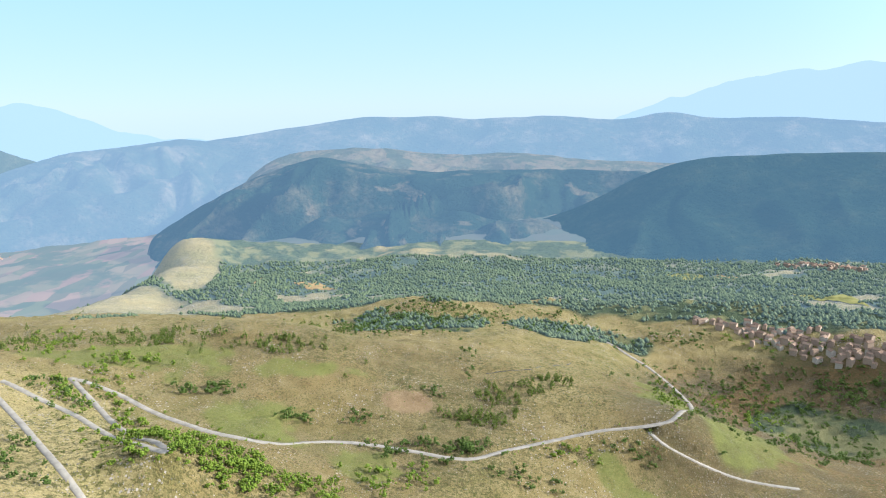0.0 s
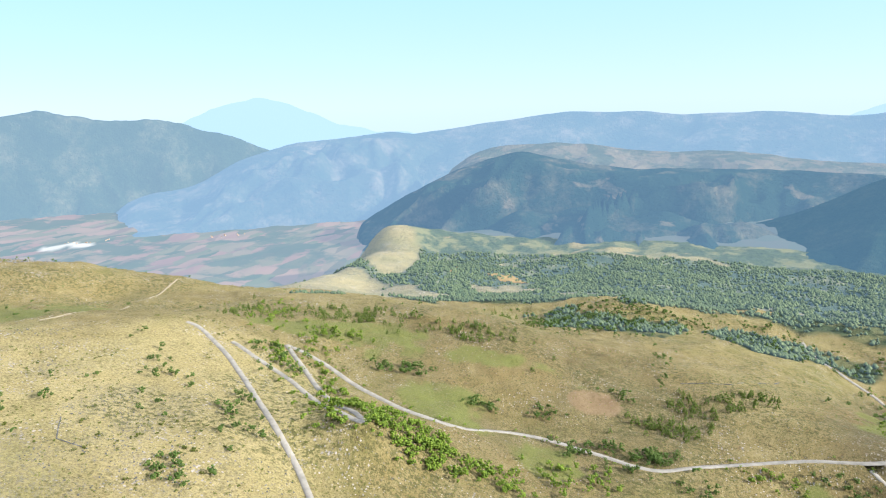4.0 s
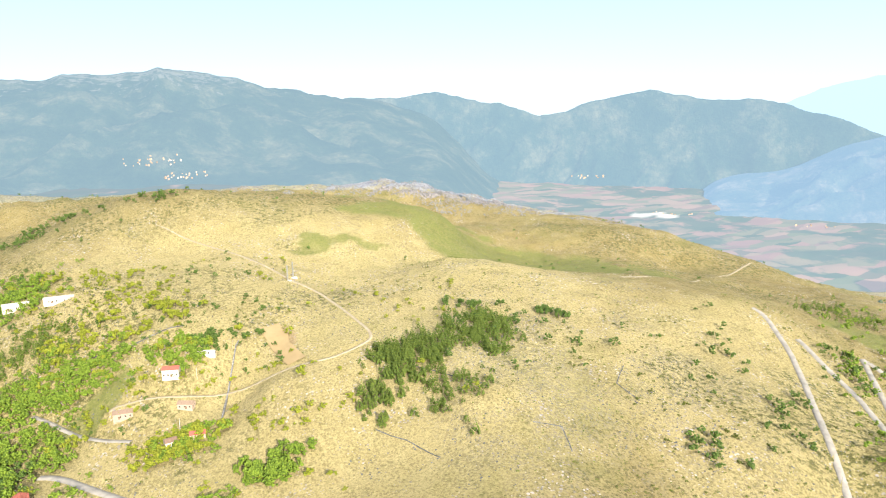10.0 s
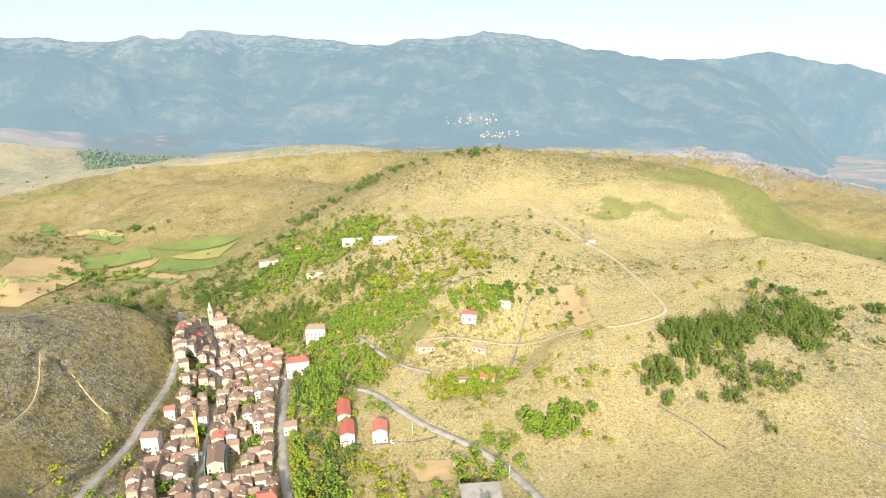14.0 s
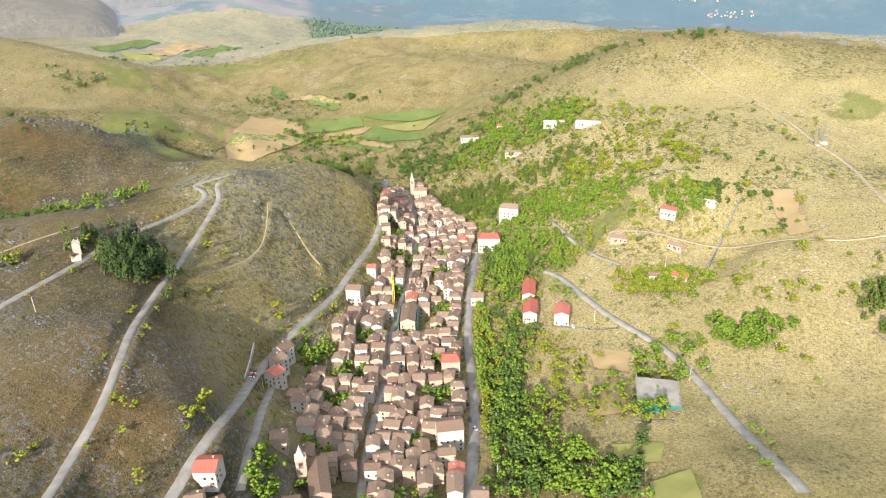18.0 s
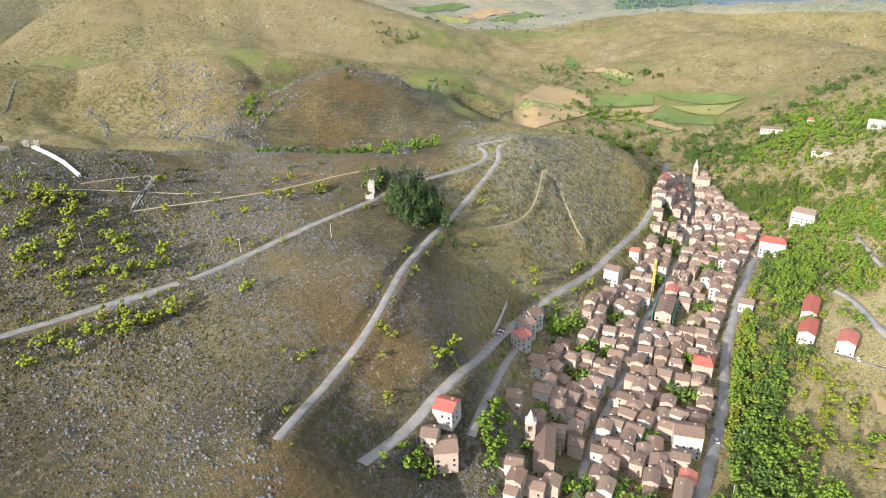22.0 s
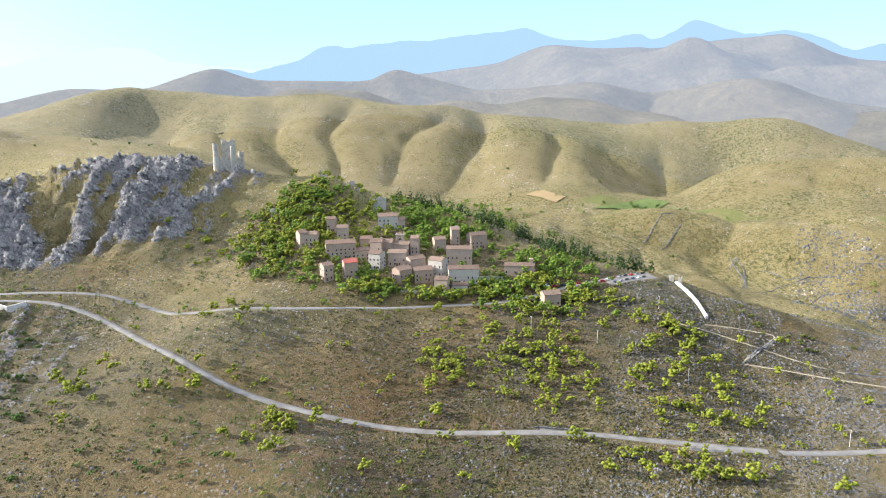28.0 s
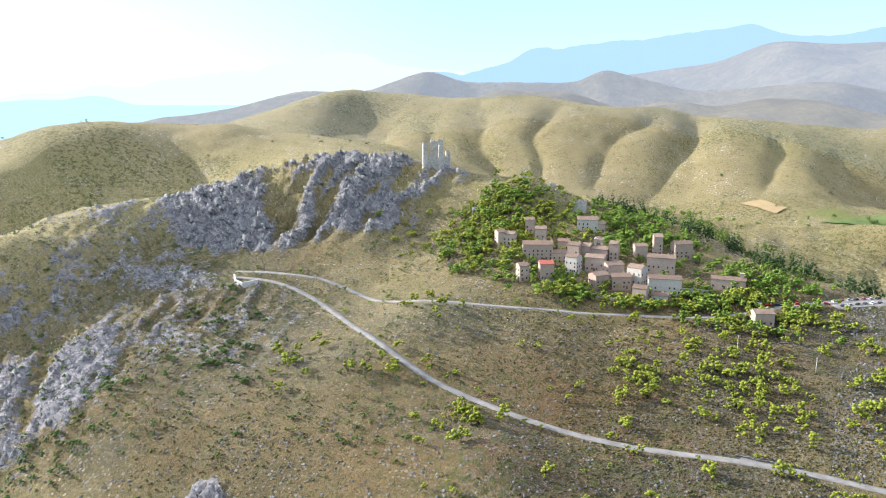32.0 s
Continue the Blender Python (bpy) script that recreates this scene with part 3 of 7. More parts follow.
def height(x, y):
    a, r = polar(x, y)
    z = base_height(x, y)
    town = np.maximum(np.maximum(spot(a, r, 111, 480, 16, 380), spot(a, r, 178, 530, 12, 55)), spot(a, r, 114, 940, 13, 110))
    far = np.clip(r / 600, 0.5, 2.6) * (1 - 0.62 * smooth(850, 1050, r) * smooth(120, 140, a))
    z = z + fbm(x, y, 120, 3, 3) * 2.4 * far * (1 - 0.85 * town) + fbm(x, y, 22, 4, 9, 0.6) * 0.95 * far * (1 - 0.75 * town)
    rough_land = smooth(112, 126, a) * (1 - smooth(640, 760, r)) * (1 - town)
    z = z + fbm(x, y, 48, 2, 61) * (0.35 + 1.5 * rough_land) * (1 - town) * np.clip(r / 500, 0.6, 1.4)                  # hummocks
    back = smooth(1020, 1200, r) * (1 - 0.65 * smooth(1470, 1580, r)) * (1 - smooth(1900, 2200, r)) * smooth(140, 150, a)
    across, bend = np.radians(a) * 1450, 60 * fbm(x, y, 420, 2, 56)
    z = z + back * 30 * (np.abs(fbm(across + bend + 0.18 * r, 0.40 * r + bend, 330, 1, 55)) ** 0.8 - 0.4)       # rounded shoulders, dry gullies running down between them
    for a0, a1, r0, r1, depth, wide in GULLIES:
        f = np.clip((r - r0) / (r1 - r0), 0, 1)
        gap = np.abs(np.radians(a - (a0 + (a1 - a0) * f)) * r + 30 * fbm(x, y, 190, 2, 57))
        z = z - 0.68 * depth * smooth(r0 - 60, r0 + 60, r) * (1 - smooth(r1 - 90, r1 + 20, r)) * np.exp(-gap / wide)
    knolls = smooth(640, 740, r) * (1 - smooth(1050, 1200, r)) * smooth(124, 131, a) * (1 - smooth(182, 192, a))
    z = z + knolls * 13 * (np.abs(fbm(x, y, 150, 2, 58, 0.4)) ** 0.75 - 0.5)
    z = z - 9 * spot(a, r, 126, 800, 4, 80) - 6 * spot(a, r, 143, 745, 4, 70) + 12 * spot(a, r, 136.5, 780, 7.5, 75) - 10 * spot(a, r, 124.5, 860, 4, 90)      # the dips beside the stony knoll
    rock = rock_mask(x, y)
    ribs = ribs_of(a, r)
    blocks = np.abs(fbm(x, y, 9, 3, 27, 0.6))
    z = z + rock * ((0.5 - ribs) * 8.5 + (blocks - 0.4) * 5.5 + 2.4 * (0.4 - np.abs(fbm(x, y, 5, 2, 29, 0.6)))) * np.clip(r / 600, 0.7, 1.6)
    return z



# ---- roads: their lines on the plan; the ground is cut and banked to them ----
ROADS = {}


def road(name, width, kind, line):
    p = np.array(line, dtype=float)
    for _ in range(3):                      # round the corners
        q = np.empty((2 * len(p), 2))
        q[0], q[-1] = p[0], p[-1]
        q[1:-1:2], q[2:-1:2] = 0.75 * p[:-1] + 0.25 * p[1:], 0.25 * p[:-1] + 0.75 * p[1:]
        p = q
    along = np.concatenate([[0], np.cumsum(np.hypot(*np.diff(p, axis=0).T))])
    s = np.linspace(0, along[-1], max(4, int(along[-1] / 3)))
    x, y = np.interp(s, along, p[:, 0]), np.interp(s, along, p[:, 1])
    z = height(x, y)
    k = min(15, len(z) // 2 * 2 - 1)
    z = np.convolve(np.pad(z, k // 2, mode="edge"), np.ones(k) / k, "valid")
    ROADS[name] = (width, kind, x, y, z)



road("spur_road", 5, "A", [(-215, 392), (-246, 427), (-284, 458), (-354, 530), (-403, 574), (-453, 608), (-474, 611)])
road("hairpin_road", 5, "A", [(-417, 608), (-376, 588), (-317, 559), (-245, 497), (-215, 477), (-211, 481), (-277, 545), (-325, 596), (-378, 653)])
road("valley_road", 5.5, "A", [(-378, 653), (-331, 641), (-274, 608), (-212, 579), (-161, 577), (-131, 629), (-53, 628), (19, 606), (60, 637), (141, 672), (212, 670), (250, 677), (331, 856), (356, 994), (321, 1086), (271, 1203), (269, 1243)])
road("village_lane", 4.5, "A", [(211, 668), (219, 652), (260, 636), (306, 635), (354, 631)])
road("hill_track", 3.5, "T", [(-619, 558), (-604, 588), (-703, 785)])
road("pass_track", 3.5, "T", [(-728, 856), (-780, 992)])
road("summit_track", 2.4, "T", [(-908, 70), (-879, 89), (-811, 137), (-740, 163), (-701, 175)])
road("antenna_track", 2.8, "T", [(-701, 175), (-668, 195), (-625, 197), (-576, 200), (-521, 203), (-511, 173), (-509, 149), (-534, 97), (-551, 42), (-571, -1), (-565, -7)])
road("east_road", 6, "A", [(-259, 88), (-285, 81), (-330, 74), (-385, 59), (-423, 37), (-462, -1), (-494, -24), (-524, -43), (-532, -56)])
road("upper_lane", 4, "A", [(-528, 6), (-547, -17), (-588, -45), (-608, -61)])
road("high_street", 6, "P", [(-245, -58), (-310, -69), (-367, -81), (-420, -99), (-500, -113), (-586, -126)])
road("west_road", 5.6, "P", [(-152, -172), (-191, -175), (-235, -176), (-316, -209), (-362, -205), (-416, -204), (-491, -207), (-560, -215), (-607, -226), (-711, -260)])
road("house_lane", 4.5, "P", [(-209, -156), (-252, -171), (-286, -186), (-337, -204)])
road("mid_road", 4.2, "P", [(-125, -191), (-164, -207), (-211, -217), (-263, -243), (-319, -267), (-398, -289), (-442, -298), (-459, -313), (-479, -309)])
road("castle_road", 4.4, "P", [(-50, -329), (-70, -324), (-105, -317), (-145, -310), (-218, -313), (-293, -309), (-337, -317), (-391, -311), (-428, -307)])
road("castle_road_upper", 4.4, "P", [(-391, -310), (-428, -306), (-446, -312), (-451, -331), (-475, -310)])
road("lower_castle_road", 4.6, "P", [(-160, -310), (-122, -318), (-72, -326), (-17, -328), (42, -332), (90, -345), (125, -356), (167, -385), (216, -435), (257, -450), (285, -454), (304, -453)])
road("hamlet_lane", 4.4, "P", [(308, -464), (269, -465), (217, -467), (153, -430), (99, -432), (37, -457), (-2, -469), (-62, -482), (-104, -501), (-142, -512)])
road("old_path", 0.9, "T", [(-471, -275), (-426, -255), (-390, -253), (-350, -263)])
road("knoll_path", 0.9, "T", [(-473, -259), (-454, -237), (-444, -221)])
road("zig_path", 1.0, "T", [(-186, -399), (-223, -428), (-208, -433), (-176, -439)])
road("terrace_path", 1.2, "T", [(-186, -398), (-212, -389), (-240, -377), (-270, -365), (-314, -357), (-348, -346)])
road("slope_path", 1.2, "T", [(-152, -439), (-179, -427), (-202, -411), (-241, -386)])
road("car_park", 17, "P", [(-124, -504), (-145, -511), (-163, -515)])

road("main_street", 4.2, "P", [(-205, -100), (-285, -127), (-345, -137), (-412, -154), (-475, -164), (-563, -180), (-646, -205), (-700, -232)])



def carve(x, y, z):
    z = z.copy()
    for width, kind, rx, ry, rz in ROADS.values():
        near = np.nonzero((x > rx.min() - 12) & (x < rx.max() + 12) & (y > ry.min() - 12) & (y < ry.max() + 12))[0]
        for i in range(0, len(near), 20000):
            k = near[i:i + 20000]
            d = np.hypot(x[k][:, None] - rx[None], y[k][:, None] - ry[None])
            j = d.argmin(1)
            w = 1 - smooth(width / 2 + 0.8, width / 2 + 6.5, d[np.arange(len(k)), j])
            z[k] = z[k] * (1 - w) + (rz[j] - 0.2) * w
    return z


def lie(x, y):
    """The height of the finished ground."""
    x, y = np.atleast_1d(np.asarray(x, dtype=float)), np.atleast_1d(np.asarray(y, dtype=float))
    return carve(x, y, height(x, y))


def off_road(x, y, gap=2.0):
    free = np.ones(len(x), dtype=bool)
    for width, kind, rx, ry, rz in ROADS.values():
        near = np.nonzero((x > rx.min() - 12) & (x < rx.max() + 12) & (y > ry.min() - 12) & (y < ry.max() + 12))[0]
        if len(near):
            d = np.hypot(x[near][:, None] - rx[None], y[near][:, None] - ry[None]).min(1)
            free[near] &= d > width / 2 + gap
    return free


def spot_xy(a, r):
    return -r * math.sin(radians(a)), r * math.cos(radians(a))



# ---- ground ----
def link_mesh(name, verts, faces, mat, parent=None, smooth_shade=False):
    me = bpy.data.meshes.new(name)
    verts, faces = np.asarray(verts, dtype=np.float32), np.asarray(faces, dtype=np.int32)
    me.vertices.add(len(verts))
    me.vertices.foreach_set("co", verts.ravel())
    k = faces.shape[1]
    me.loops.add(faces.size)
    me.loops.foreach_set("vertex_index", faces.ravel())
    me.polygons.add(len(faces))
    me.polygons.foreach_set("loop_start", np.arange(0, faces.size, k, dtype=np.int32))
    me.polygons.foreach_set("loop_total", np.full(len(faces), k, dtype=np.int32))
    if smooth_shade:
        me.polygons.foreach_set("use_smooth", np.ones(len(faces), dtype=bool))
    me.materials.append(mat)
    me.update(calc_edges=True)
    ob = new(name, me)
    ob.parent = parent
    return ob


def grid_faces(rows, cols, wrap=False):
    i, j = np.meshgrid(np.arange(rows - 1), np.arange(cols if wrap else cols - 1), indexing="ij")
    i, j = i.ravel(), j.ravel()
    k = (j + 1) % cols
    return np.stack([i * cols + j, i * cols + k, (i + 1) * cols + k, (i + 1) * cols + j], 1)[:, ::-1]


def masks(x, y, a, r):
    n1, n2 = fbm(x, y, 160, 4, 31), fbm(x, y, 40, 4, 41)
    rock = crag(x, y, n2)
    hills = smooth(950, 1150, r) * smooth(125, 140, a)
    scrub = smooth(-0.3, 0.8, n1 + 0.5 * n2)
    stony = np.clip(0.8 * spot(a, r, 123, 480, 8, 200) + 0.9 * spot(a, r, 134, 775, 8, 70) + spot(a, r, 132, 380, 24, 230) + 0.6 * spot(a, r, 122, 420, 9, 200) + 0.35 * spot(a, r, 160, 340, 24, 150) + 0.3 * spot(a, r, 195, 400, 35, 160) + 0.5 * spot(a, r, 50, 520, 20, 200), 0, 1) * smooth(-0.6, 0.4, n2)
    meadow = np.zeros_like(x)
    for a0, r0, wa, wr, turn in PATCH_MEADOW:
        meadow = np.maximum(meadow, spot(a + 1.6 * n2, r * (1 + 0.04 * n1 + 0.02 * n2), a0, r0, 1.2 * wa * (1 + 0.3 * n2), 1.2 * wr * (1 + 0.4 * n1), turn))
    soil = np.zeros_like(x)
    for a0, r0, wa, wr in PITS:
        soil = np.maximum(soil, spot(a + 0.4 * n1, r + 25 * n2, a0, r0, wa, wr))
    for a0, r0, wa, wr, turn in PATCH_SOIL:
        soil = np.maximum(soil, spot(a + 0.5 * n2, r, a0, r0, wa, wr, turn))
    for a0, a1, r0, r1, kind in PARCELS:
        q = r - 3.2 * (a - a0)
        m = smooth(0, 0.25, a - a0) * smooth(0, 0.25, a1 - a) * smooth(0, 3, q - r0) * smooth(0, 3, r1 - q)
        if kind == "soil":
            soil, meadow = np.maximum(soil, m), meadow * (1 - m)
        else:
            meadow, soil = np.maximum(meadow, m * (0.9 if kind == "green" else 0.35)), soil * (1 - m)
    wood = np.zeros_like(x)
    for a0, r0, wa, wr, turn in PATCH_WOOD:
        wood = np.maximum(wood, spot(a + 2.0 * n1, r * (1 + 0.06 * n1), a0, r0, wa, wr, turn))
    vale = (1 - smooth(16, 24, a + 3 * n1)) * smooth(1280, 1420, r + 60 * n1)
    south = smooth(64, 72, a) * (1 - smooth(112, 118, a)) * smooth(1650, 1800, r + 60 * n1)
    wood = np.maximum(wood, np.maximum(vale, south) * smooth(-0.75, -0.35, n1 + 0.4 * n2))
    wood = wood * (1 - np.maximum(spot(a, r, 21.0, 2000, 3.2, 330), spot(a, r, 27, 1660, 6, 200)))
    # on the stony knoll and lower slopes this dark ground also paints their shade
    heath_shade = np.clip(spot(a, r, 138, 340, 32, 360) + spot(a, r, 172, 370, 24, 260) + 0.8 * spot(a, r, 205, 430, 36, 260) + 1.0 * spot(a, r, 136, 770, 14, 200), 0, 1) * (0.85 + 0.3 * n1)
    heath_shade = heath_shade * (1 - spot(a, r, 121.5, 470, 10, 260))
    # on the shelf slope the same dark ground stands partly for its shade
    heath_shade = np.maximum(heath_shade, np.clip(spot(a, r, -30, 1060, 16, 210) + 0.75 * spot(a, r, -27, 830, 17, 330) + 0.4 * spot(a, r, 8, 720, 20, 230), 0, 1) * (0.9 + 0.2 * n1))
    # dry straw; at bearings over 205 it also lightens slopes in place of haze
    straw = np.clip(spot(a, r, 74, 620, 36, 420) + 0.85 * spot(a, r, 37, 580, 13, 250) + 0.55 * spot(a, r, 122, 460, 9, 240) * smooth(-0.5, 0.5, n2) + 0.6 * spot(a, r, 215, 1080, 30, 330) + 0.45 * spot(a, r, 206, 500, 14, 130) + 0.6 * spot(a, r, 223, 600, 13, 130) + 0.25 * spot(a, r, 21.0, 2000, 3.2, 330) + 0.4 * spot(a, r, 26.5, 1660, 5, 200), 0, 1)
    return {"straw": straw, "hills": hills, "heath_shade": np.clip(heath_shade, 0, 1), "rock": rock, "scrub": scrub, "stony": stony, "meadow": smooth(0.15, 0.8, meadow) * 0.9, "soil": smooth(0.2, 0.6, soil) * np.where(r > 2000, 0.9, 0.5), "wood": smooth(0.25, 0.6, wood)}


PITS = [(36.3, 4183, 1.8, 110), (46.4, 3430, 1.2, 50), (44.6, 3440, 1.0, 70)]
PARCELS = [(104, 113, 905, 925, "green"), (104, 114, 925, 940, "ripe"), (105, 116, 940, 965, "green"), (112, 121, 930, 945, "soil"), (113, 121, 945, 960, "green"),
           (113, 121, 960, 972, "ripe"), (114, 122, 972, 1000, "green"), (106, 113, 965, 985, "green"), (119, 123, 880, 925, "soil"), (115, 119, 870, 928, "ripe")]
PATCH_MEADOW = [(57.0, 1010, 13, 150, 0), (68.0, 1200, 8, 110, 0), (27.0, 816, 7.0, 55, 0), (16.4, 656, 4.7, 54, 0), (11.3, 762, 5.6, 23, 0), (6.9, 590, 4.2, 35, 0), (-25.5, 801, 4.2, 106, 0), (-18.8, 877, 2.4, 109, 0), (-16.3, 629, 2.8, 20, 0), (116.3, 948, 4.2, 38, 0), (109.2, 915, 3.8, 34, 0), (121.8, 913, 1.9, 36, 0), (162.7, 1143, 6.1, 39, 0), (145.3, 919, 2.8, 27, 0), (144.1, 999, 2.4, 108, 0), (82.1, 273, 2.8, 12, 0), (93.2, 599, 2.8, 12, 0), (71.6, 826, 4.7, 21, 0), (65.0, 976, 7.5, 42, 0), (108.1, 951, 3.3, 31, 0), (108.7, 960, 7.0, 37, 0), (123.0, 1357, 6.6, 43, 0), (128.5, 972, 2.8, 137, 0), (128.8, 1208, 2.8, 23, 0), (92.6, 587, 2.8, 12, 0)]
PATCH_SOIL = [(89.8, 410, 2.1, 14, 0), (120.5, 912, 1.6, 20, 0), (117.3, 879, 2.4, 13, 0), (76.6, 583, 1.4, 28, 0), (121.0, 884, 1.9, 25, 0), (3.6, 711, 2.8, 28, 0)]
PATCH_WOOD = [(-12, 1180, 8, 90, 0), (-31, 1000, 7, 120, 0), (-5.5, 1668, 18.2, 311, 0), (-21.6, 1597, 16.0, 177, 0), (2.3, 1201, 7.5, 74, 0), (18.0, 1790, 11.6, 198, 0), (-10.3, 2180, 18.2, 215, 0)]
NEAR, FAR = 1450.0, 2250.0
bearings = np.concatenate([np.arange(-38, 235, 0.25), np.arange(235, 322, 1.5)])
rings = np.concatenate([np.geomspace(0.05, 190, 30)[:-1], np.geomspace(190, NEAR, 315)])
mid_rings, far_rings = np.geomspace(NEAR, FAR, 80), np.geomspace(FAR, 4960, 60)


def sheet(name, bearings, rings, mat):
    rr, aa = np.meshgrid(rings, np.radians(bearings), indexing="ij")
    x, y = (-rr * np.sin(aa)).ravel(), (rr * np.cos(aa)).ravel()
    z = height(x, y)
    z = carve(x, y, z)
    ob = link_mesh(name, np.stack([x, y, z], 1), grid_faces(len(rings), len(bearings), True), mat, None, True)
    a, r = polar(x, y)
    for key, value in masks(x, y, a, r).items():
        ob.data.attributes.new(key, "FLOAT", "POINT").data.foreach_set("value", value.astype(np.float32))
    return ob


ground = tagged(sheet("ground", bearings, rings, GROUND), "dry yellow grassland hills with grey limestone and scrub", "ground", kind="structure")
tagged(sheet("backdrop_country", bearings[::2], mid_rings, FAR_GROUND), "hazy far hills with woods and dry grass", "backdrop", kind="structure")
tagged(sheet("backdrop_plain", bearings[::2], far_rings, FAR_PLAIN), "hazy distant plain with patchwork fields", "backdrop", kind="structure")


def mountain_range(name, r, foot_r, foot_z, mat, crest, rough=1.0, dome=False, end=10.0, bold=1.0, spurs=0.0, foot=()):
    """A far range: its crest by bearing and height at distance r, falling to a foot nearer by."""
    a = np.arange(crest[0][0] - end, crest[-1][0] + end, 0.19)
    top = np.interp(a, [c[0] for c in crest], [c[1] for c in crest])
    top = foot_z + (top - foot_z) * smooth(0, 0.9 * end, a - a[0]) * smooth(0, 0.9 * end, a[-1] - a)
    k = 9 if rough > 0.5 else 21
    top = np.convolve(np.pad(top, k // 2, mode="edge"), np.hanning(k) / np.hanning(k).sum(), "valid")
    top = top + rough * 0.0035 * r * fbm(a, a * 0, 2.2, 4, len(name))
    steps = np.concatenate([np.linspace(0, 1, 48), [1.03]])
    aa, ss = np.meshgrid(a, steps)
    start = np.interp(aa, [q[0] for q in foot], [q[1] for q in foot]) if foot else foot_r
    rr = start + (r - start) * ss
    x, y = -rr * np.sin(np.radians(aa)), rr * np.cos(np.radians(aa))
    rise = np.clip(ss, 0, 1) ** (1.1 if rough > 0.5 else 0.8)
    z = foot_z + (np.tile(top, (len(steps), 1)) - foot_z) * rise
    wide = fbm(x.ravel(), y.ravel(), 700, 2, len(name)).reshape(x.shape)
    folds = (rough <= 0.45) * 2.4 * (np.abs(fbm(x.ravel() + 120 * wide.ravel(), y.ravel(), 520, 3, len(name) + 3, 0.4)) - 0.4).reshape(x.shape) if dome else (0.4 - np.abs(fbm(x.ravel() + 260 * wide.ravel(), y.ravel() - 200 * wide.ravel(), 520, 4, len(name) + 3, 0.42))).reshape(x.shape)
    relief = np.maximum(top - foot_z, 60)[None] * np.sin(np.pi * np.clip(ss, 0, 1) ** 0.8)
    ends = 1 - smooth(0, 0.7 * end, aa - a[0]) * smooth(0, 0.7 * end, a[-1] - aa)
    z = z - 260 * ends ** 2
    z = z + bold * relief * (0.2 * wide + (0.16 * rough + 0.05) * folds) - (ss > 1.0) * 250
    if spurs:                               # ribs that run down from the crest, with wooded gullies between
        way = np.radians(aa) * 0.8 * r + 240 * wide + 0.25 * rr
        rib = np.abs(fbm(way.ravel(), 0.75 * rr.ravel() + 160 * wide.ravel(), 430, 4, len(name) + 9, 0.5)).reshape(x.shape)
        z = z + spurs * relief * (0.42 - rib) * np.clip(1.15 - ss ** 3, 0, 1) * (ss <= 1.0)
    z[0] -= 60
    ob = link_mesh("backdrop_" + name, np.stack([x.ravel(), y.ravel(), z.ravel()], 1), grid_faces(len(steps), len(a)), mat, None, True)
    return tagged(ob, "distant hazy mountain range", "backdrop", kind="structure")



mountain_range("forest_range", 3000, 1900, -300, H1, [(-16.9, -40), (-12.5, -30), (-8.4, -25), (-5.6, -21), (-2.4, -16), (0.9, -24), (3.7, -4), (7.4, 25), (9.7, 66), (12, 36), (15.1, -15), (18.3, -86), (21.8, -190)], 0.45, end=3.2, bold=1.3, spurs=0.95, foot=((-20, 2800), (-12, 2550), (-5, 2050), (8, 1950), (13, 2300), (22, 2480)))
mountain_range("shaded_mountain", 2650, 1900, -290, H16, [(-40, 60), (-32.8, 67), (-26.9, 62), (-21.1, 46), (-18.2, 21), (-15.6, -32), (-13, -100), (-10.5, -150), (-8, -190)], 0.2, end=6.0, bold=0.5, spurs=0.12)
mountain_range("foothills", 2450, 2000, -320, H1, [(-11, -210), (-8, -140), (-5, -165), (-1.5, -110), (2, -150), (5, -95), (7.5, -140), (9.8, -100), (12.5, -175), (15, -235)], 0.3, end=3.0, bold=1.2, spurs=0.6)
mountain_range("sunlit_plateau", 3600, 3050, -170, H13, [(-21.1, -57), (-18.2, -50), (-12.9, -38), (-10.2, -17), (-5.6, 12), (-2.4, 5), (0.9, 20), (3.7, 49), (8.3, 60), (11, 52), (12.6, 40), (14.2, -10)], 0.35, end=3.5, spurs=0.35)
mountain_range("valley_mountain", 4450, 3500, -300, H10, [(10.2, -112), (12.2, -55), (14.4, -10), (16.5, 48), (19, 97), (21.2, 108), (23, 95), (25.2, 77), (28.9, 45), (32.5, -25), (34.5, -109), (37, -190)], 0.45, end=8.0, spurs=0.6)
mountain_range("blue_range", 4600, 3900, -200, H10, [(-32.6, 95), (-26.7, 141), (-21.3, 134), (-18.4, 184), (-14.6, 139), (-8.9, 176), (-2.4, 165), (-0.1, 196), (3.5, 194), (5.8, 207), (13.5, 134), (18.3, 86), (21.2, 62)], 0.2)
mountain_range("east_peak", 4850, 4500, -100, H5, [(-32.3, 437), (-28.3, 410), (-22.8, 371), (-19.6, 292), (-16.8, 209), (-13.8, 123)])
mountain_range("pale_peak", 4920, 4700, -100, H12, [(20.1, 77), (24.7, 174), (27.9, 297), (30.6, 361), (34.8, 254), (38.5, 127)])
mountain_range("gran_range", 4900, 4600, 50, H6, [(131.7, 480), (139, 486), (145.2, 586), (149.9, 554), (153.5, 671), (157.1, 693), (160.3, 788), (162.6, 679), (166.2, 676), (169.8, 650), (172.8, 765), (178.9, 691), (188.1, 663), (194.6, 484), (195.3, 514)])
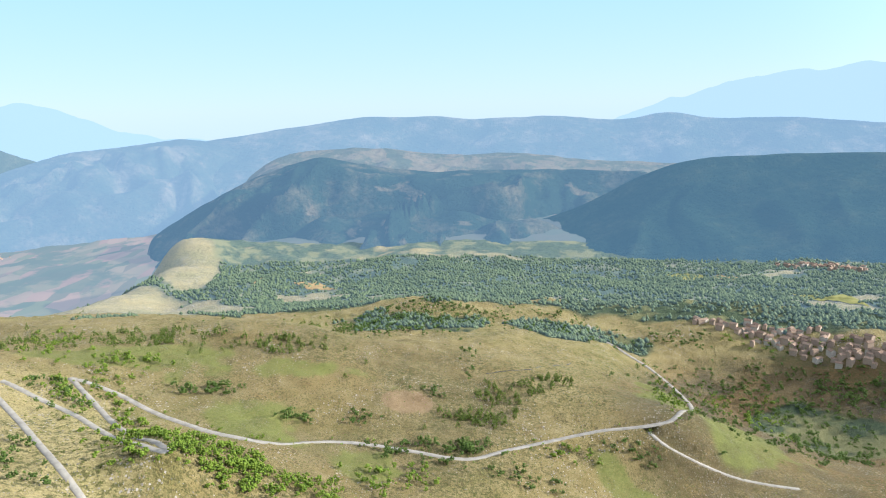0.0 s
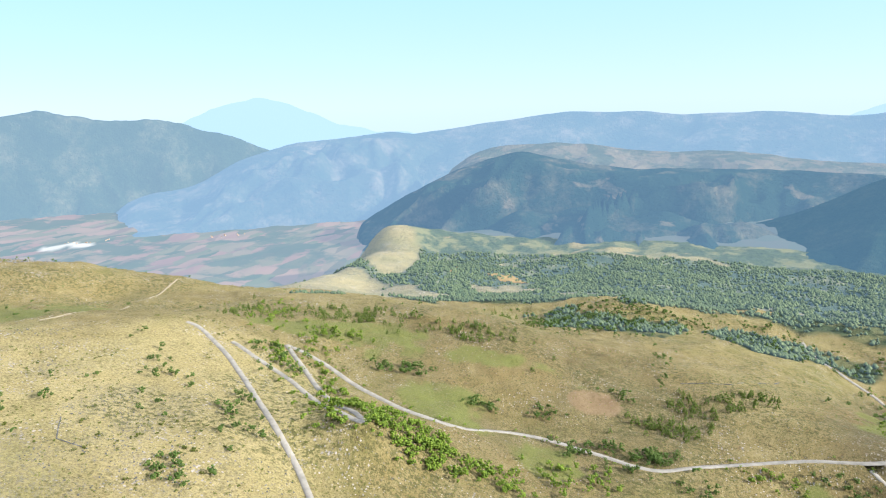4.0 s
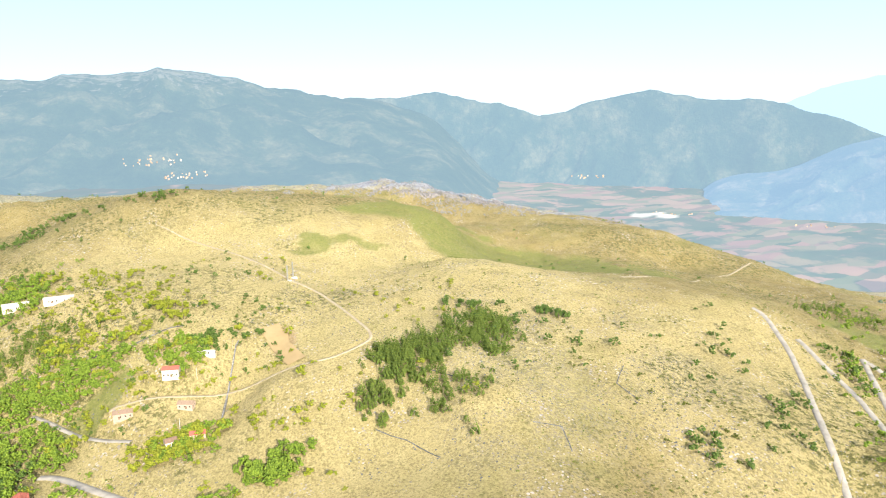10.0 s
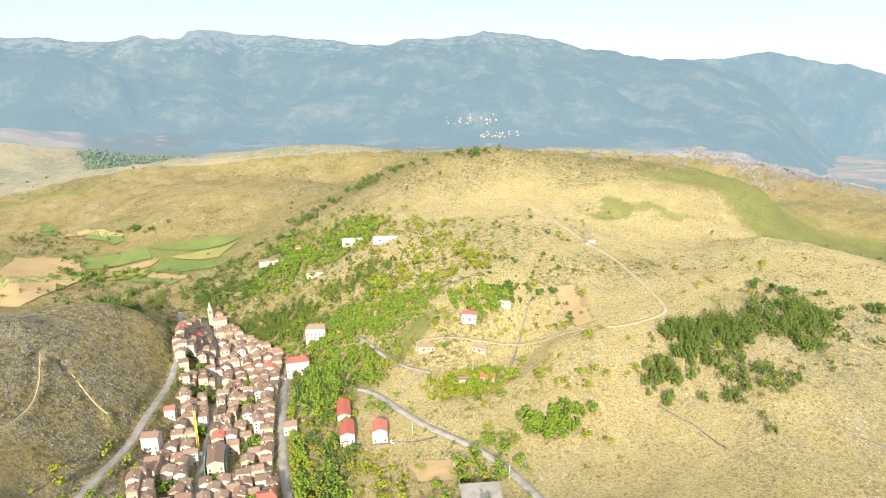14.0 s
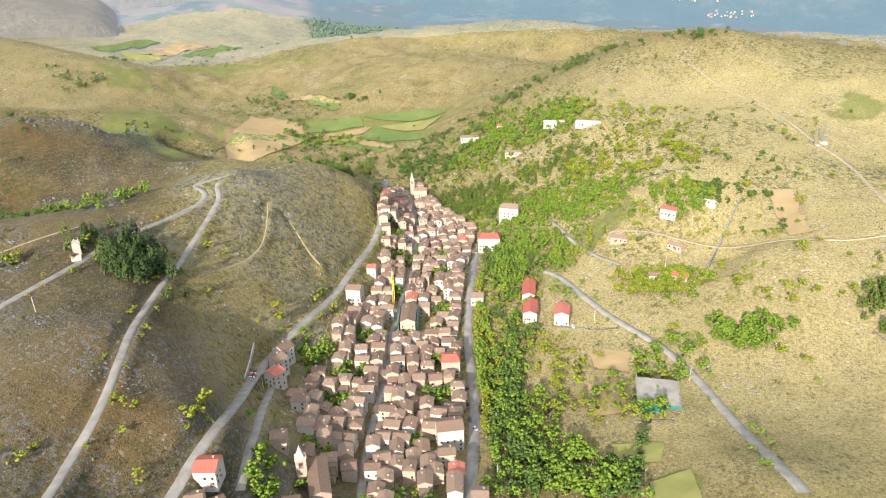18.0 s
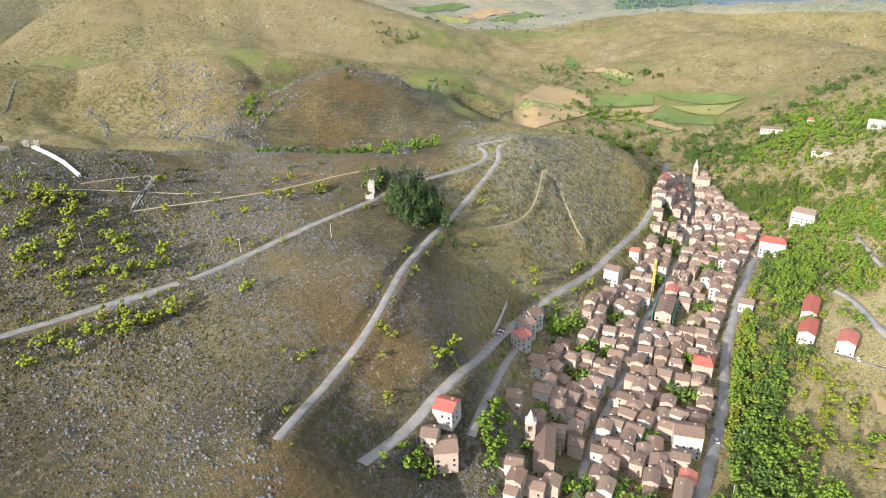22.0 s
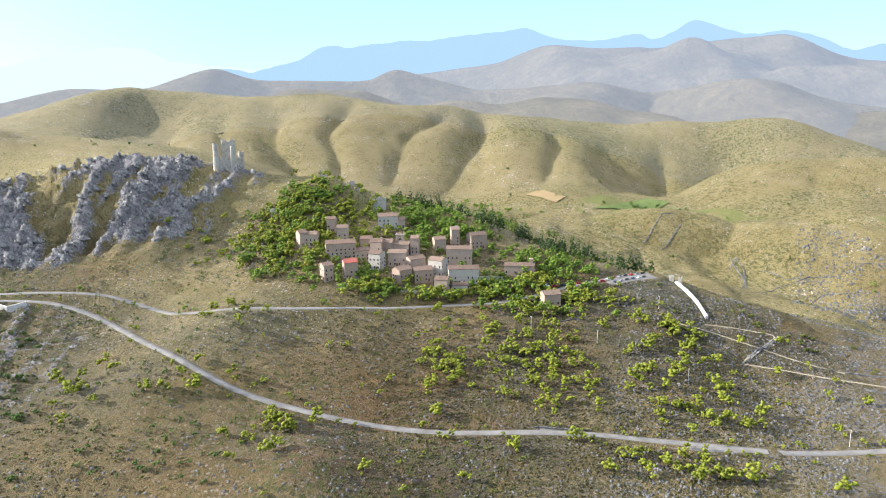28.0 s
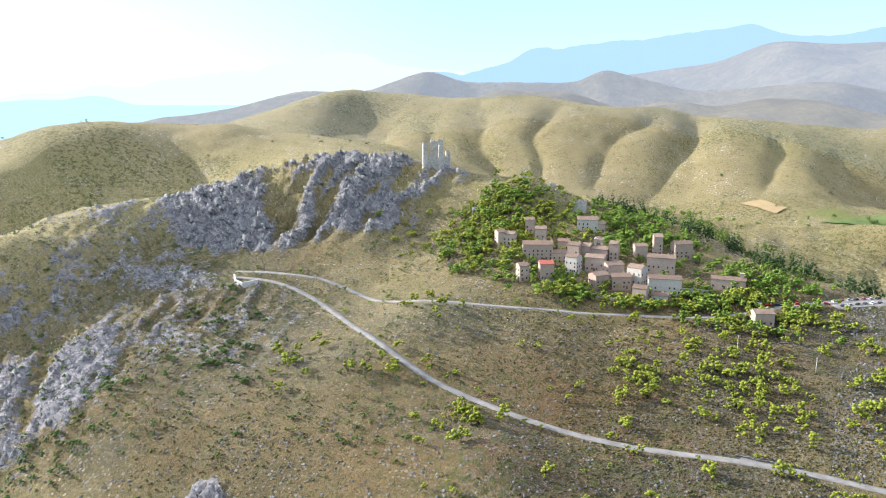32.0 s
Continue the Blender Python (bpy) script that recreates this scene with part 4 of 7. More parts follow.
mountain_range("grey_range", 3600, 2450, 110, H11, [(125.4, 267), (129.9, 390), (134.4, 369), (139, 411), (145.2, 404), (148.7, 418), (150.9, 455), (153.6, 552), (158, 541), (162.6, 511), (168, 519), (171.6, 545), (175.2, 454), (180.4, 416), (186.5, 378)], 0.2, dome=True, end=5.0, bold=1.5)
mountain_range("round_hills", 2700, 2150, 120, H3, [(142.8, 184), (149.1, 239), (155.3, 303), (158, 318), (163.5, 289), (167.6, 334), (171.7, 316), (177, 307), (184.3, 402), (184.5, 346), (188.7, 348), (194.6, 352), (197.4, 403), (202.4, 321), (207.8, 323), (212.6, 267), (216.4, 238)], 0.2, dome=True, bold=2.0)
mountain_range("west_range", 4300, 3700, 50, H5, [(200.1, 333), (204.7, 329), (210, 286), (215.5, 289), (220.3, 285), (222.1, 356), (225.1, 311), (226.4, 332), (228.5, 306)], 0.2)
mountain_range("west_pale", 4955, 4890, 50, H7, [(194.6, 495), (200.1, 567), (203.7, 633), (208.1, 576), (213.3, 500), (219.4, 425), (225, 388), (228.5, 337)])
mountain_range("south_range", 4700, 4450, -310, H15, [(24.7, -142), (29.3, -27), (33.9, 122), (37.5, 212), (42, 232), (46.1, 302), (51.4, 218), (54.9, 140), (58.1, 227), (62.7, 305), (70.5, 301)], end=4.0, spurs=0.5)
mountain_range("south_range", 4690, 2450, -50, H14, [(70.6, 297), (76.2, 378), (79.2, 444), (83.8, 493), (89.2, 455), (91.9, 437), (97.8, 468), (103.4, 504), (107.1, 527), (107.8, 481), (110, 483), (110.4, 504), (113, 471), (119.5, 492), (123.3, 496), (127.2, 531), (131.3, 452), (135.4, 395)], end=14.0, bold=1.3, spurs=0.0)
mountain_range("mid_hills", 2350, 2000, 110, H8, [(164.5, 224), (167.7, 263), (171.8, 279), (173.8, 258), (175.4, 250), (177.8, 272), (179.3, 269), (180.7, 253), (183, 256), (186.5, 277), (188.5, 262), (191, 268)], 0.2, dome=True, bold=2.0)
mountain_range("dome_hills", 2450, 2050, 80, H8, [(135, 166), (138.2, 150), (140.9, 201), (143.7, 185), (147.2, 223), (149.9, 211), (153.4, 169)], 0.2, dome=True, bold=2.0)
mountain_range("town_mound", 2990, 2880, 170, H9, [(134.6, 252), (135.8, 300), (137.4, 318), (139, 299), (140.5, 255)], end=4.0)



# ---- tools for things ----
def flat_material(name, tones, scale, rough=0.85, metal=0.0, bump=0.3, random_tint=0.0):
    m, t, b = material(name, rough, metal)
    p = place_of(t)
    stops = [(0.3 + 0.4 * i / max(1, len(tones) - 1), c) for i, c in enumerate(tones)]
    col = ramp_of(t, noise_of(t, p, scale, 5, 0.62), *stops)
    if random_tint:
        info = t.nodes.new("ShaderNodeObjectInfo").outputs["Random"]
        col = blend(t, random_tint, col, ramp_of(t, info, (0.0, tones[0]), (0.5, tones[-1]), (1.0, tones[len(tones) // 2])))
    t.links.new(col, b.inputs["Base Color"])
    if bump:
        bumped(t, b, noise_of(t, p, scale * 6, 4, 0.7), bump, 0.1)
    return m


def leaf_material(name, dark, light, thinness=0.45, air=0.0):
    m, t, b = material(name, 0.75)
    isle = t.nodes.new("ShaderNodeNewGeometry").outputs["Random Per Island"]
    info = t.nodes.new("ShaderNodeObjectInfo").outputs["Random"]
    col = ramp_of(t, isle, (0.0, dark), (0.6, light), (1.0, tuple(0.5 * (d + l) for d, l in zip(dark, light))))
    col = blend(t, maths(t, "MULTIPLY", info, 0.2), col, dark)
    t.links.new(col, b.inputs["Base Color"])
    # haze before far crowns, put into the leaves as blue emission
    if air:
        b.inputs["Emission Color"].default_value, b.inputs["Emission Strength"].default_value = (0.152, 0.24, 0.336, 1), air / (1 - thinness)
    thin = t.nodes.new("ShaderNodeBsdfTranslucent")
    t.links.new(col, thin.inputs["Color"])
    mix = t.nodes.new("ShaderNodeMixShader")
    mix.inputs[0].default_value = thinness
    t.links.new(b.outputs[0], mix.inputs[1])
    t.links.new(thin.outputs[0], mix.inputs[2])
    t.links.new(mix.outputs[0], t.nodes["Material Output"].inputs[0])
    return m


def tile_material(name, tones):
    m, t, b = material(name, 0.9)
    coords = t.nodes.new("ShaderNodeTexCoord").outputs["Object"]
    p = place_of(t)
    info = t.nodes.new("ShaderNodeObjectInfo").outputs["Random"]
    col = ramp_of(t, noise_of(t, p, 0.9, 5, 0.7), (0.32, tones[0]), (0.52, tones[1]), (0.7, tones[2]))
    col = blend(t, 0.6, col, ramp_of(t, info, (0.0, tones[0]), (0.35, tones[1]), (0.7, tones[2]), (1.0, tones[3])))
    rows = add(t, "ShaderNodeTexWave", Scale=1.6, Distortion=0.6)
    t.links.new(coords, rows.inputs["Vector"])
    col = blend(t, maths(t, "MULTIPLY", rows.outputs["Fac"], 0.3), col, tuple(0.45 * c for c in tones[0]))
    t.links.new(col, b.inputs["Base Color"])
    bumped(t, b, rows.outputs["Fac"], 0.6, 0.08)
    return m


STONE_WALL = flat_material("stone_wall", ((0.24, 0.175, 0.132), (0.35, 0.268, 0.208), (0.46, 0.365, 0.292)), 0.8, random_tint=0.5)
PALE_WALL = flat_material("pale_plaster", ((0.38, 0.34, 0.29), (0.48, 0.445, 0.395)), 0.6, bump=0.1)
OLD_STONE = flat_material("weathered_limestone", ((0.26, 0.24, 0.21), (0.40, 0.37, 0.32), (0.50, 0.47, 0.42)), 0.5, bump=0.6)
TILES = tile_material("old_roof_tiles", ((0.115, 0.076, 0.056), (0.205, 0.142, 0.105), (0.30, 0.218, 0.16), (0.19, 0.115, 0.08)))
RED_TILES = tile_material("new_red_tiles", ((0.30, 0.085, 0.06), (0.37, 0.115, 0.085), (0.42, 0.16, 0.12), (0.34, 0.085, 0.065)))
GLASS_DARK = flat_material("dark_window", ((0.02, 0.022, 0.025), (0.04, 0.04, 0.045)), 2.0, 0.2, bump=0)
WOOD_DARK = flat_material("dark_wood", ((0.10, 0.065, 0.04), (0.17, 0.11, 0.07)), 3.0)
ASPHALT = flat_material("worn_asphalt", ((0.17, 0.16, 0.14), (0.23, 0.215, 0.19), (0.28, 0.262, 0.23)), 0.15, 0.95)
PALE_ROAD = flat_material("bleached_asphalt", ((0.13, 0.122, 0.11), (0.18, 0.17, 0.155), (0.23, 0.218, 0.20)), 0.15, 0.95)
TRACK = flat_material("dusty_track", ((0.23, 0.19, 0.125), (0.33, 0.285, 0.20)), 0.2, 0.95)
BARK = flat_material("bark", ((0.07, 0.055, 0.04), (0.13, 0.10, 0.075)), 3.0)
ROCK = flat_material("limestone", ((0.065, 0.065, 0.064), (0.155, 0.153, 0.148), (0.285, 0.28, 0.266)), 0.6, 0.9, bump=0.7)
LOOSE_ROCK = flat_material("lichened_stone", ((0.045, 0.045, 0.044), (0.105, 0.105, 0.103), (0.22, 0.217, 0.21)), 0.25, 0.95, bump=0.5)
LEAF = leaf_material("broad_leaves", (0.075, 0.130, 0.016), (0.22, 0.315, 0.036), 0.32)
LEAF_YELLOW = leaf_material("yellowing_leaves", (0.135, 0.165, 0.018), (0.33, 0.36, 0.036), 0.36)
LEAF_DARK = leaf_material("dark_leaves", (0.045, 0.088, 0.020), (0.125, 0.195, 0.038), 0.35)
LEAF_FAR = leaf_material("hazy_far_leaves", (0.048, 0.076, 0.032), (0.135, 0.172, 0.064), 0.2, 0.13)
NEEDLES = leaf_material("pine_needles", (0.070, 0.115, 0.024), (0.185, 0.245, 0.042), 0.38)
FIR = leaf_material("fir_needles", (0.026, 0.052, 0.016), (0.075, 0.118, 0.030), 0.2)
SCRUB = leaf_material("scrub_leaves", (0.065, 0.085, 0.018), (0.17, 0.19, 0.034), 0.3)
DRY_TUFT = leaf_material("dry_herbs", (0.05, 0.05, 0.018), (0.15, 0.13, 0.045))
FIELD_GREEN = flat_material("green_crop", ((0.060, 0.095, 0.022), (0.095, 0.132, 0.034), (0.135, 0.165, 0.048)), 0.05, 0.95, random_tint=0.4)
FIELD_TAN = flat_material("stubble_field", ((0.20, 0.145, 0.07), (0.26, 0.19, 0.095), (0.30, 0.225, 0.12)), 0.05, 0.95, random_tint=0.4)
FIELD_RIPE = flat_material("mown_meadow", ((0.16, 0.165, 0.05), (0.21, 0.20, 0.065)), 0.05, 0.95, random_tint=0.4)
METAL = flat_material("grey_metal", ((0.30, 0.30, 0.30), (0.42, 0.42, 0.42)), 2.0, 0.5, 0.6, bump=0)
YELLOW_STEEL = flat_material("yellow_steel", ((0.70, 0.45, 0.06), (0.80, 0.55, 0.10)), 1.0, 0.5, bump=0)
CONCRETE = flat_material("concrete", ((0.42, 0.40, 0.37), (0.56, 0.54, 0.50)), 0.5)
NETTING = flat_material("green_netting", ((0.02, 0.16, 0.13), (0.05, 0.25, 0.20)), 0.8)


def part(name, bm, mat, parent=None, label="", extra=()):
    me = bpy.data.meshes.new(name)
    bm.to_mesh(me)
    bm.free()
    for m in (mat, *extra):
        me.materials.append(m)
    ob = new(name, me)
    ob.parent = parent
    if label:
        ob["label"] = label
    return ob


def box(bm, x0, y0, z0, x1, y1, z1, index=0):
    v = [bm.verts.new(c) for c in ((x0, y0, z0), (x1, y0, z0), (x1, y1, z0), (x0, y1, z0), (x0, y0, z1), (x1, y0, z1), (x1, y1, z1), (x0, y1, z1))]
    for f in ((3, 2, 1, 0), (4, 5, 6, 7), (0, 1, 5, 4), (1, 2, 6, 5), (2, 3, 7, 6), (3, 0, 4, 7)):
        bm.faces.new([v[i] for i in f]).material_index = index
    return v


def thing(name, x, y, z, turn, label, category, group=""):
    ob = new(name)
    ob.matrix_basis = pose(x, y, z, 0, 0, turn)
    return tagged(ob, label, category, group)


# ---- road surfaces ----
def road_surface(name, width, kind, x, y, z):
    dx, dy = np.gradient(x), np.gradient(y)
    n = np.hypot(dx, dy)
    nx, ny = -dy / n, dx / n
    edge = 0.35 * wave(np.arange(len(x)) * 0.35, np.zeros(len(x)), 7)
    cols = []
    for off, drop in ((-0.5, -0.9), (-0.5, 0.0), (0.0, 0.06), (0.5, 0.0), (0.5, -0.9)):
        k = off * (width + edge * (1 if off > 0 else -1)) * (1.15 if drop < -0.5 else 1)
        cols.append(np.stack([x + nx * k, y + ny * k, z + drop + 0.1], 1))
    verts = np.stack(cols, 1).reshape(-1, 3)
    ob = link_mesh(name, verts, grid_faces(len(x), 5)[:, ::-1], {"A": ASPHALT, "P": PALE_ROAD, "T": TRACK}[kind])
    words = {"A": "narrow grey asphalt country road", "P": "pale worn asphalt mountain road", "T": "dusty beige dirt track over dry grass"}[kind]
    return tagged(ob, words, "road", kind="structure")


for key, values in ROADS.items():
    road_surface(key, *values)



# ---- houses ----
def window_mesh():
    bm = bmesh.new()
    for x0, z0, x1, z1 in ((-0.6, 0.72, 0.6, 0.86), (-0.7, -0.9, 0.7, -0.76)):
        box(bm, x0, -0.08, z0, x1, 0.1, z1)
    box(bm, -0.52, -0.05, -0.8, 0.52, 0.1, 0.75, 1)
    me = bpy.data.meshes.new("window")
    bm.to_mesh(me)
    bm.free()
    me.materials.append(OLD_STONE)
    me.materials.append(GLASS_DARK)
    return me


WINDOW = window_mesh()


def walls_and_roof(home, w, d, h, rise, wall, tiles, hip=0.0, over=0.35, sink=3.0):
    """Body with gables along x, and a roof of two slabs (hip: how far the ridge ends draw in)."""
    bm = bmesh.new()
    a, b = w / 2, d / 2
    lo = [bm.verts.new((x, y, -sink)) for x, y in ((-a, -b), (a, -b), (a, b), (-a, b))]
    hi = [bm.verts.new((x, y, h)) for x, y in ((-a, -b), (a, -b), (a, b), (-a, b))]
    bm.faces.new(lo[::-1])
    for i in range(4):
        j = (i + 1) % 4
        if hip or i in (0, 2):
            bm.faces.new((lo[i], lo[j], hi[j], hi[i]))
        else:
            top = bm.verts.new((a if i == 1 else -a, 0, h + rise))
            bm.faces.new((lo[i], lo[j], hi[j], top, hi[i]))
    part("wall", bm, wall, home)
    bm = bmesh.new()
    slope = rise / b
    e, t = over, 0.22
    low = h - slope * e
    ra = a - hip if hip else a + e
    rows = []
    for lift in (0.03, t + 0.03):
        rows.append([bm.verts.new(c) for c in ((-a - e, -b - e, low + lift), (a + e, -b - e, low + lift), (ra, 0, h + rise + lift), (-ra, 0, h + rise + lift), (-a - e, b + e, low + lift), (a + e, b + e, low + lift))])
    u, v = rows
    for q in (u, v):
        bm.faces.new((q[0], q[1], q[2], q[3]))
        bm.faces.new((q[5], q[4], q[3], q[2]))
        if hip:
            bm.faces.new((q[1], q[5], q[2]))
            bm.faces.new((q[4], q[0], q[3]))
    for i, j in ((0, 1), (1, 5), (5, 4), (4, 0)) if hip else ((0, 1), (1, 2), (2, 5), (5, 4), (4, 3), (3, 0)):
        bm.faces.new((u[i], u[j], v[j], v[i]))
    bmesh.ops.recalc_face_normals(bm, faces=bm.faces[:])
    return part("roof", bm, tiles, home)


def put_windows(home, w, d, h, storeys, seed, sides=(0, 1, 2, 3), skip=0.25):
    rng = random.Random(seed)
    for s in sides:
        span, depth = (w, d) if s % 2 == 0 else (d, w)
        n = max(1, int(span / 3.2))
        for k in range(storeys):
            for i in range(n):
                if rng.random() < skip:
                    continue
                x, z = (i + 0.5) * span / n - span / 2, 1.7 + k * 2.9
                if z + 1.1 > h:
                    continue
                win = new("window", WINDOW)
                win.parent = home
                win.matrix_basis = pose(0, 0, 0, 0, 0, 90 * s) @ pose(x, -depth / 2, z)


def put_door(home, w, d, x):
    bm = bmesh.new()
    box(bm, x - 0.55, -d / 2 - 0.06, -0.2, x + 0.55, -d / 2 + 0.05, 2.0)
    box(bm, x - 0.72, -d / 2 - 0.1, -0.2, x - 0.55, -d / 2 + 0.05, 2.15)
    box(bm, x + 0.55, -d / 2 - 0.1, -0.2, x + 0.72, -d / 2 + 0.05, 2.15)
    part("door", bm, WOOD_DARK, home)


def put_chimney(home, x, y, top):
    bm = bmesh.new()
    box(bm, x - 0.35, y - 0.35, top - 2.2, x + 0.35, y + 0.35, top)
    box(bm, x - 0.48, y - 0.48, top, x + 0.48, y + 0.48, top + 0.14)
    part("chimney", bm, STONE_WALL, home)


def house(name, x, y, z, turn, w, d, h, storeys, label, wall=None, tiles=None, hip=0.0, seed=0, chimney=True, group="", rise=None, category="house"):
    home = thing(name, x, y, z, turn, label, category, group)
    rise = rise or 0.17 * d + 0.3
    walls_and_roof(home, w, d, h, rise, wall or STONE_WALL, tiles or TILES, hip)
    put_windows(home, w, d, h, storeys, seed, skip=0.72 if group == "houses of the ridge village" else 0.3)
    put_door(home, w, d, random.Random(seed).uniform(-0.3, 0.3) * w)
    if chimney:
        put_chimney(home, 0.22 * w, 0.18 * d, h + rise + 0.3)
    return home


def bell_tower(name, x, y, z, turn, side, h, spire, label):
    tower = thing(name, x, y, z, turn, label, "bell tower")
    s = side / 2
    bm = bmesh.new()
    box(bm, -s, -s, -3, s, s, h * 0.72)
    for cx in (-1, 1):
        for cy in (-1, 1):
            box(bm, min(cx * s, cx * s * 0.45), min(cy * s, cy * s * 0.45), h * 0.72, max(cx * s, cx * s * 0.45), max(cy * s, cy * s * 0.45), h * 0.92)
    box(bm, -s, -s, h * 0.92, s, s, h)
    part("shaft", bm, STONE_WALL, tower)
    bm = bmesh.new()
    box(bm, -s - 0.25, -s - 0.25, h, s + 0.25, s + 0.25, h + 0.35)
    part("cornice", bm, OLD_STONE, tower)
    bm = bmesh.new()
    box(bm, -s - 0.2, -s - 0.2, h * 0.7, s + 0.2, s + 0.2, h * 0.7 + 0.3)
    part("string_course", bm, OLD_STONE, tower)
    bm = bmesh.new()
    bmesh.ops.create_cone(bm, segments=8 if spire > side else 4, radius1=s * 1.25 if spire <= side else s, radius2=0.05, depth=spire, cap_ends=True,
                          matrix=Matrix.Translation((0, 0, h + 0.35 + spire / 2)) @ Matrix.Rotation(radians(45 if spire <= side else 0), 4, "Z"))
    part("spire", bm, OLD_STONE if spire > side else TILES, tower)
    bm = bmesh.new()
    bmesh.ops.create_cone(bm, segments=10, radius1=0.6, radius2=0.3, depth=1.0, cap_ends=True, matrix=Matrix.Translation((0, 0, h * 0.83)))
    part("bell", bm, METAL, tower)
    return tower



# ---- the stone hamlet under the castle: x, y, turn, width, depth, wall height, storeys, wall, roof ----
HAMLET = [
    (78, -526, 192, 20.8, 9, 11.0, 3, "S", "T"),
    (45, -587, 186, 15.6, 9, 7.3, 2, "P", "T"),
    (34, -587, 185, 6.7, 7, 6.2, 1, "S", "T"),
    (80, -557, 180, 8.1, 7, 9.8, 2, "S", "T"),
    (111, -542, 212, 5.8, 7, 9.5, 2, "S", "T"),
    (103, -543, 176, 8.8, 7, 8.1, 2, "S", "T"),
    (49, -517, 160, 8.8, 8, 10.7, 3, "P", "T"),
    (67, -496, 198, 9.2, 8, 10.4, 2, "S", "R"),
    (50, -540, 165, 8.6, 8, 9.1, 2, "S", "T"),
    (41, -542, 164, 6.9, 8, 8.5, 2, "S", "T"),
    (31, -541, 169, 12.7, 8, 8.1, 2, "S", "T"),
    (20, -539, 172, 5.9, 7, 13.8, 3, "S", "T"),
    (33, -525, 172, 12.9, 8, 9.0, 2, "S", "T"),
    (20, -521, 212, 12.1, 8, 7.9, 2, "S", "T"),
    (2, -515, 152, 10.6, 8, 10.8, 3, "P", "T"),
    (14, -506, 196, 12.8, 8, 7.7, 2, "S", "T"),
    (29, -502, 218, 10.5, 8, 8.2, 2, "S", "T"),
    (-1, -490, 165, 8.8, 7, 9.0, 2, "S", "T"),
    (84, -493, 210, 6.6, 7, 9.9, 3, "S", "T"),
    (62, -527, 201, 10.9, 7, 7.3, 2, "S", "T"),
    (60, -550, 181, 8.6, 7, 6.1, 1, "S", "T"),
    (-17, -505, 184, 20.6, 8, 9.9, 2, "P", "T"),
    (-15, -533, 174, 18.4, 8, 10.3, 2, "S", "T"),
    (-30, -557, 201, 12.8, 8, 9.9, 2, "S", "T"),
    (-12, -558, 187, 6.0, 8, 12.7, 3, "S", "T"),
    (-78, -473, 191, 11.0, 8, 7.1, 1, "S", "T"),
    (-14, -494, 180, 10.2, 6, 3.9, 1, "P", "T"),
    (91, -571, 177, 6.5, 6, 9.6, 2, "S", "T"),
    (1, -554, 195, 8.7, 7, 6.9, 1, "S", "T"),
]
WALLS, ROOFS = {"S": STONE_WALL, "P": PALE_WALL}, {"T": TILES, "R": RED_TILES}
WALL_WORDS, ROOF_WORDS = {"S": "beige stone", "P": "pale plastered"}, {"T": "weathered clay-tile roof", "R": "red tiled roof"}
STOREY_WORDS = {1: "single-storey", 2: "two-storey", 3: "three-storey"}
hz = lie([q[0] for q in HAMLET], [q[1] for q in HAMLET])
for i, ((x, y, turn, w, d, h, storeys, wall, tiles), z) in enumerate(zip(HAMLET, hz)):
    words = f"{STOREY_WORDS[storeys]} {WALL_WORDS[wall]} hillside house with {ROOF_WORDS[tiles]}"
    house("stone_house", x, y, z, turn, 1.1 * w, 1.25 * d, 1.12 * h, storeys, words, WALLS[wall], ROOFS[tiles], seed=i, group="houses of the hillside hamlet")


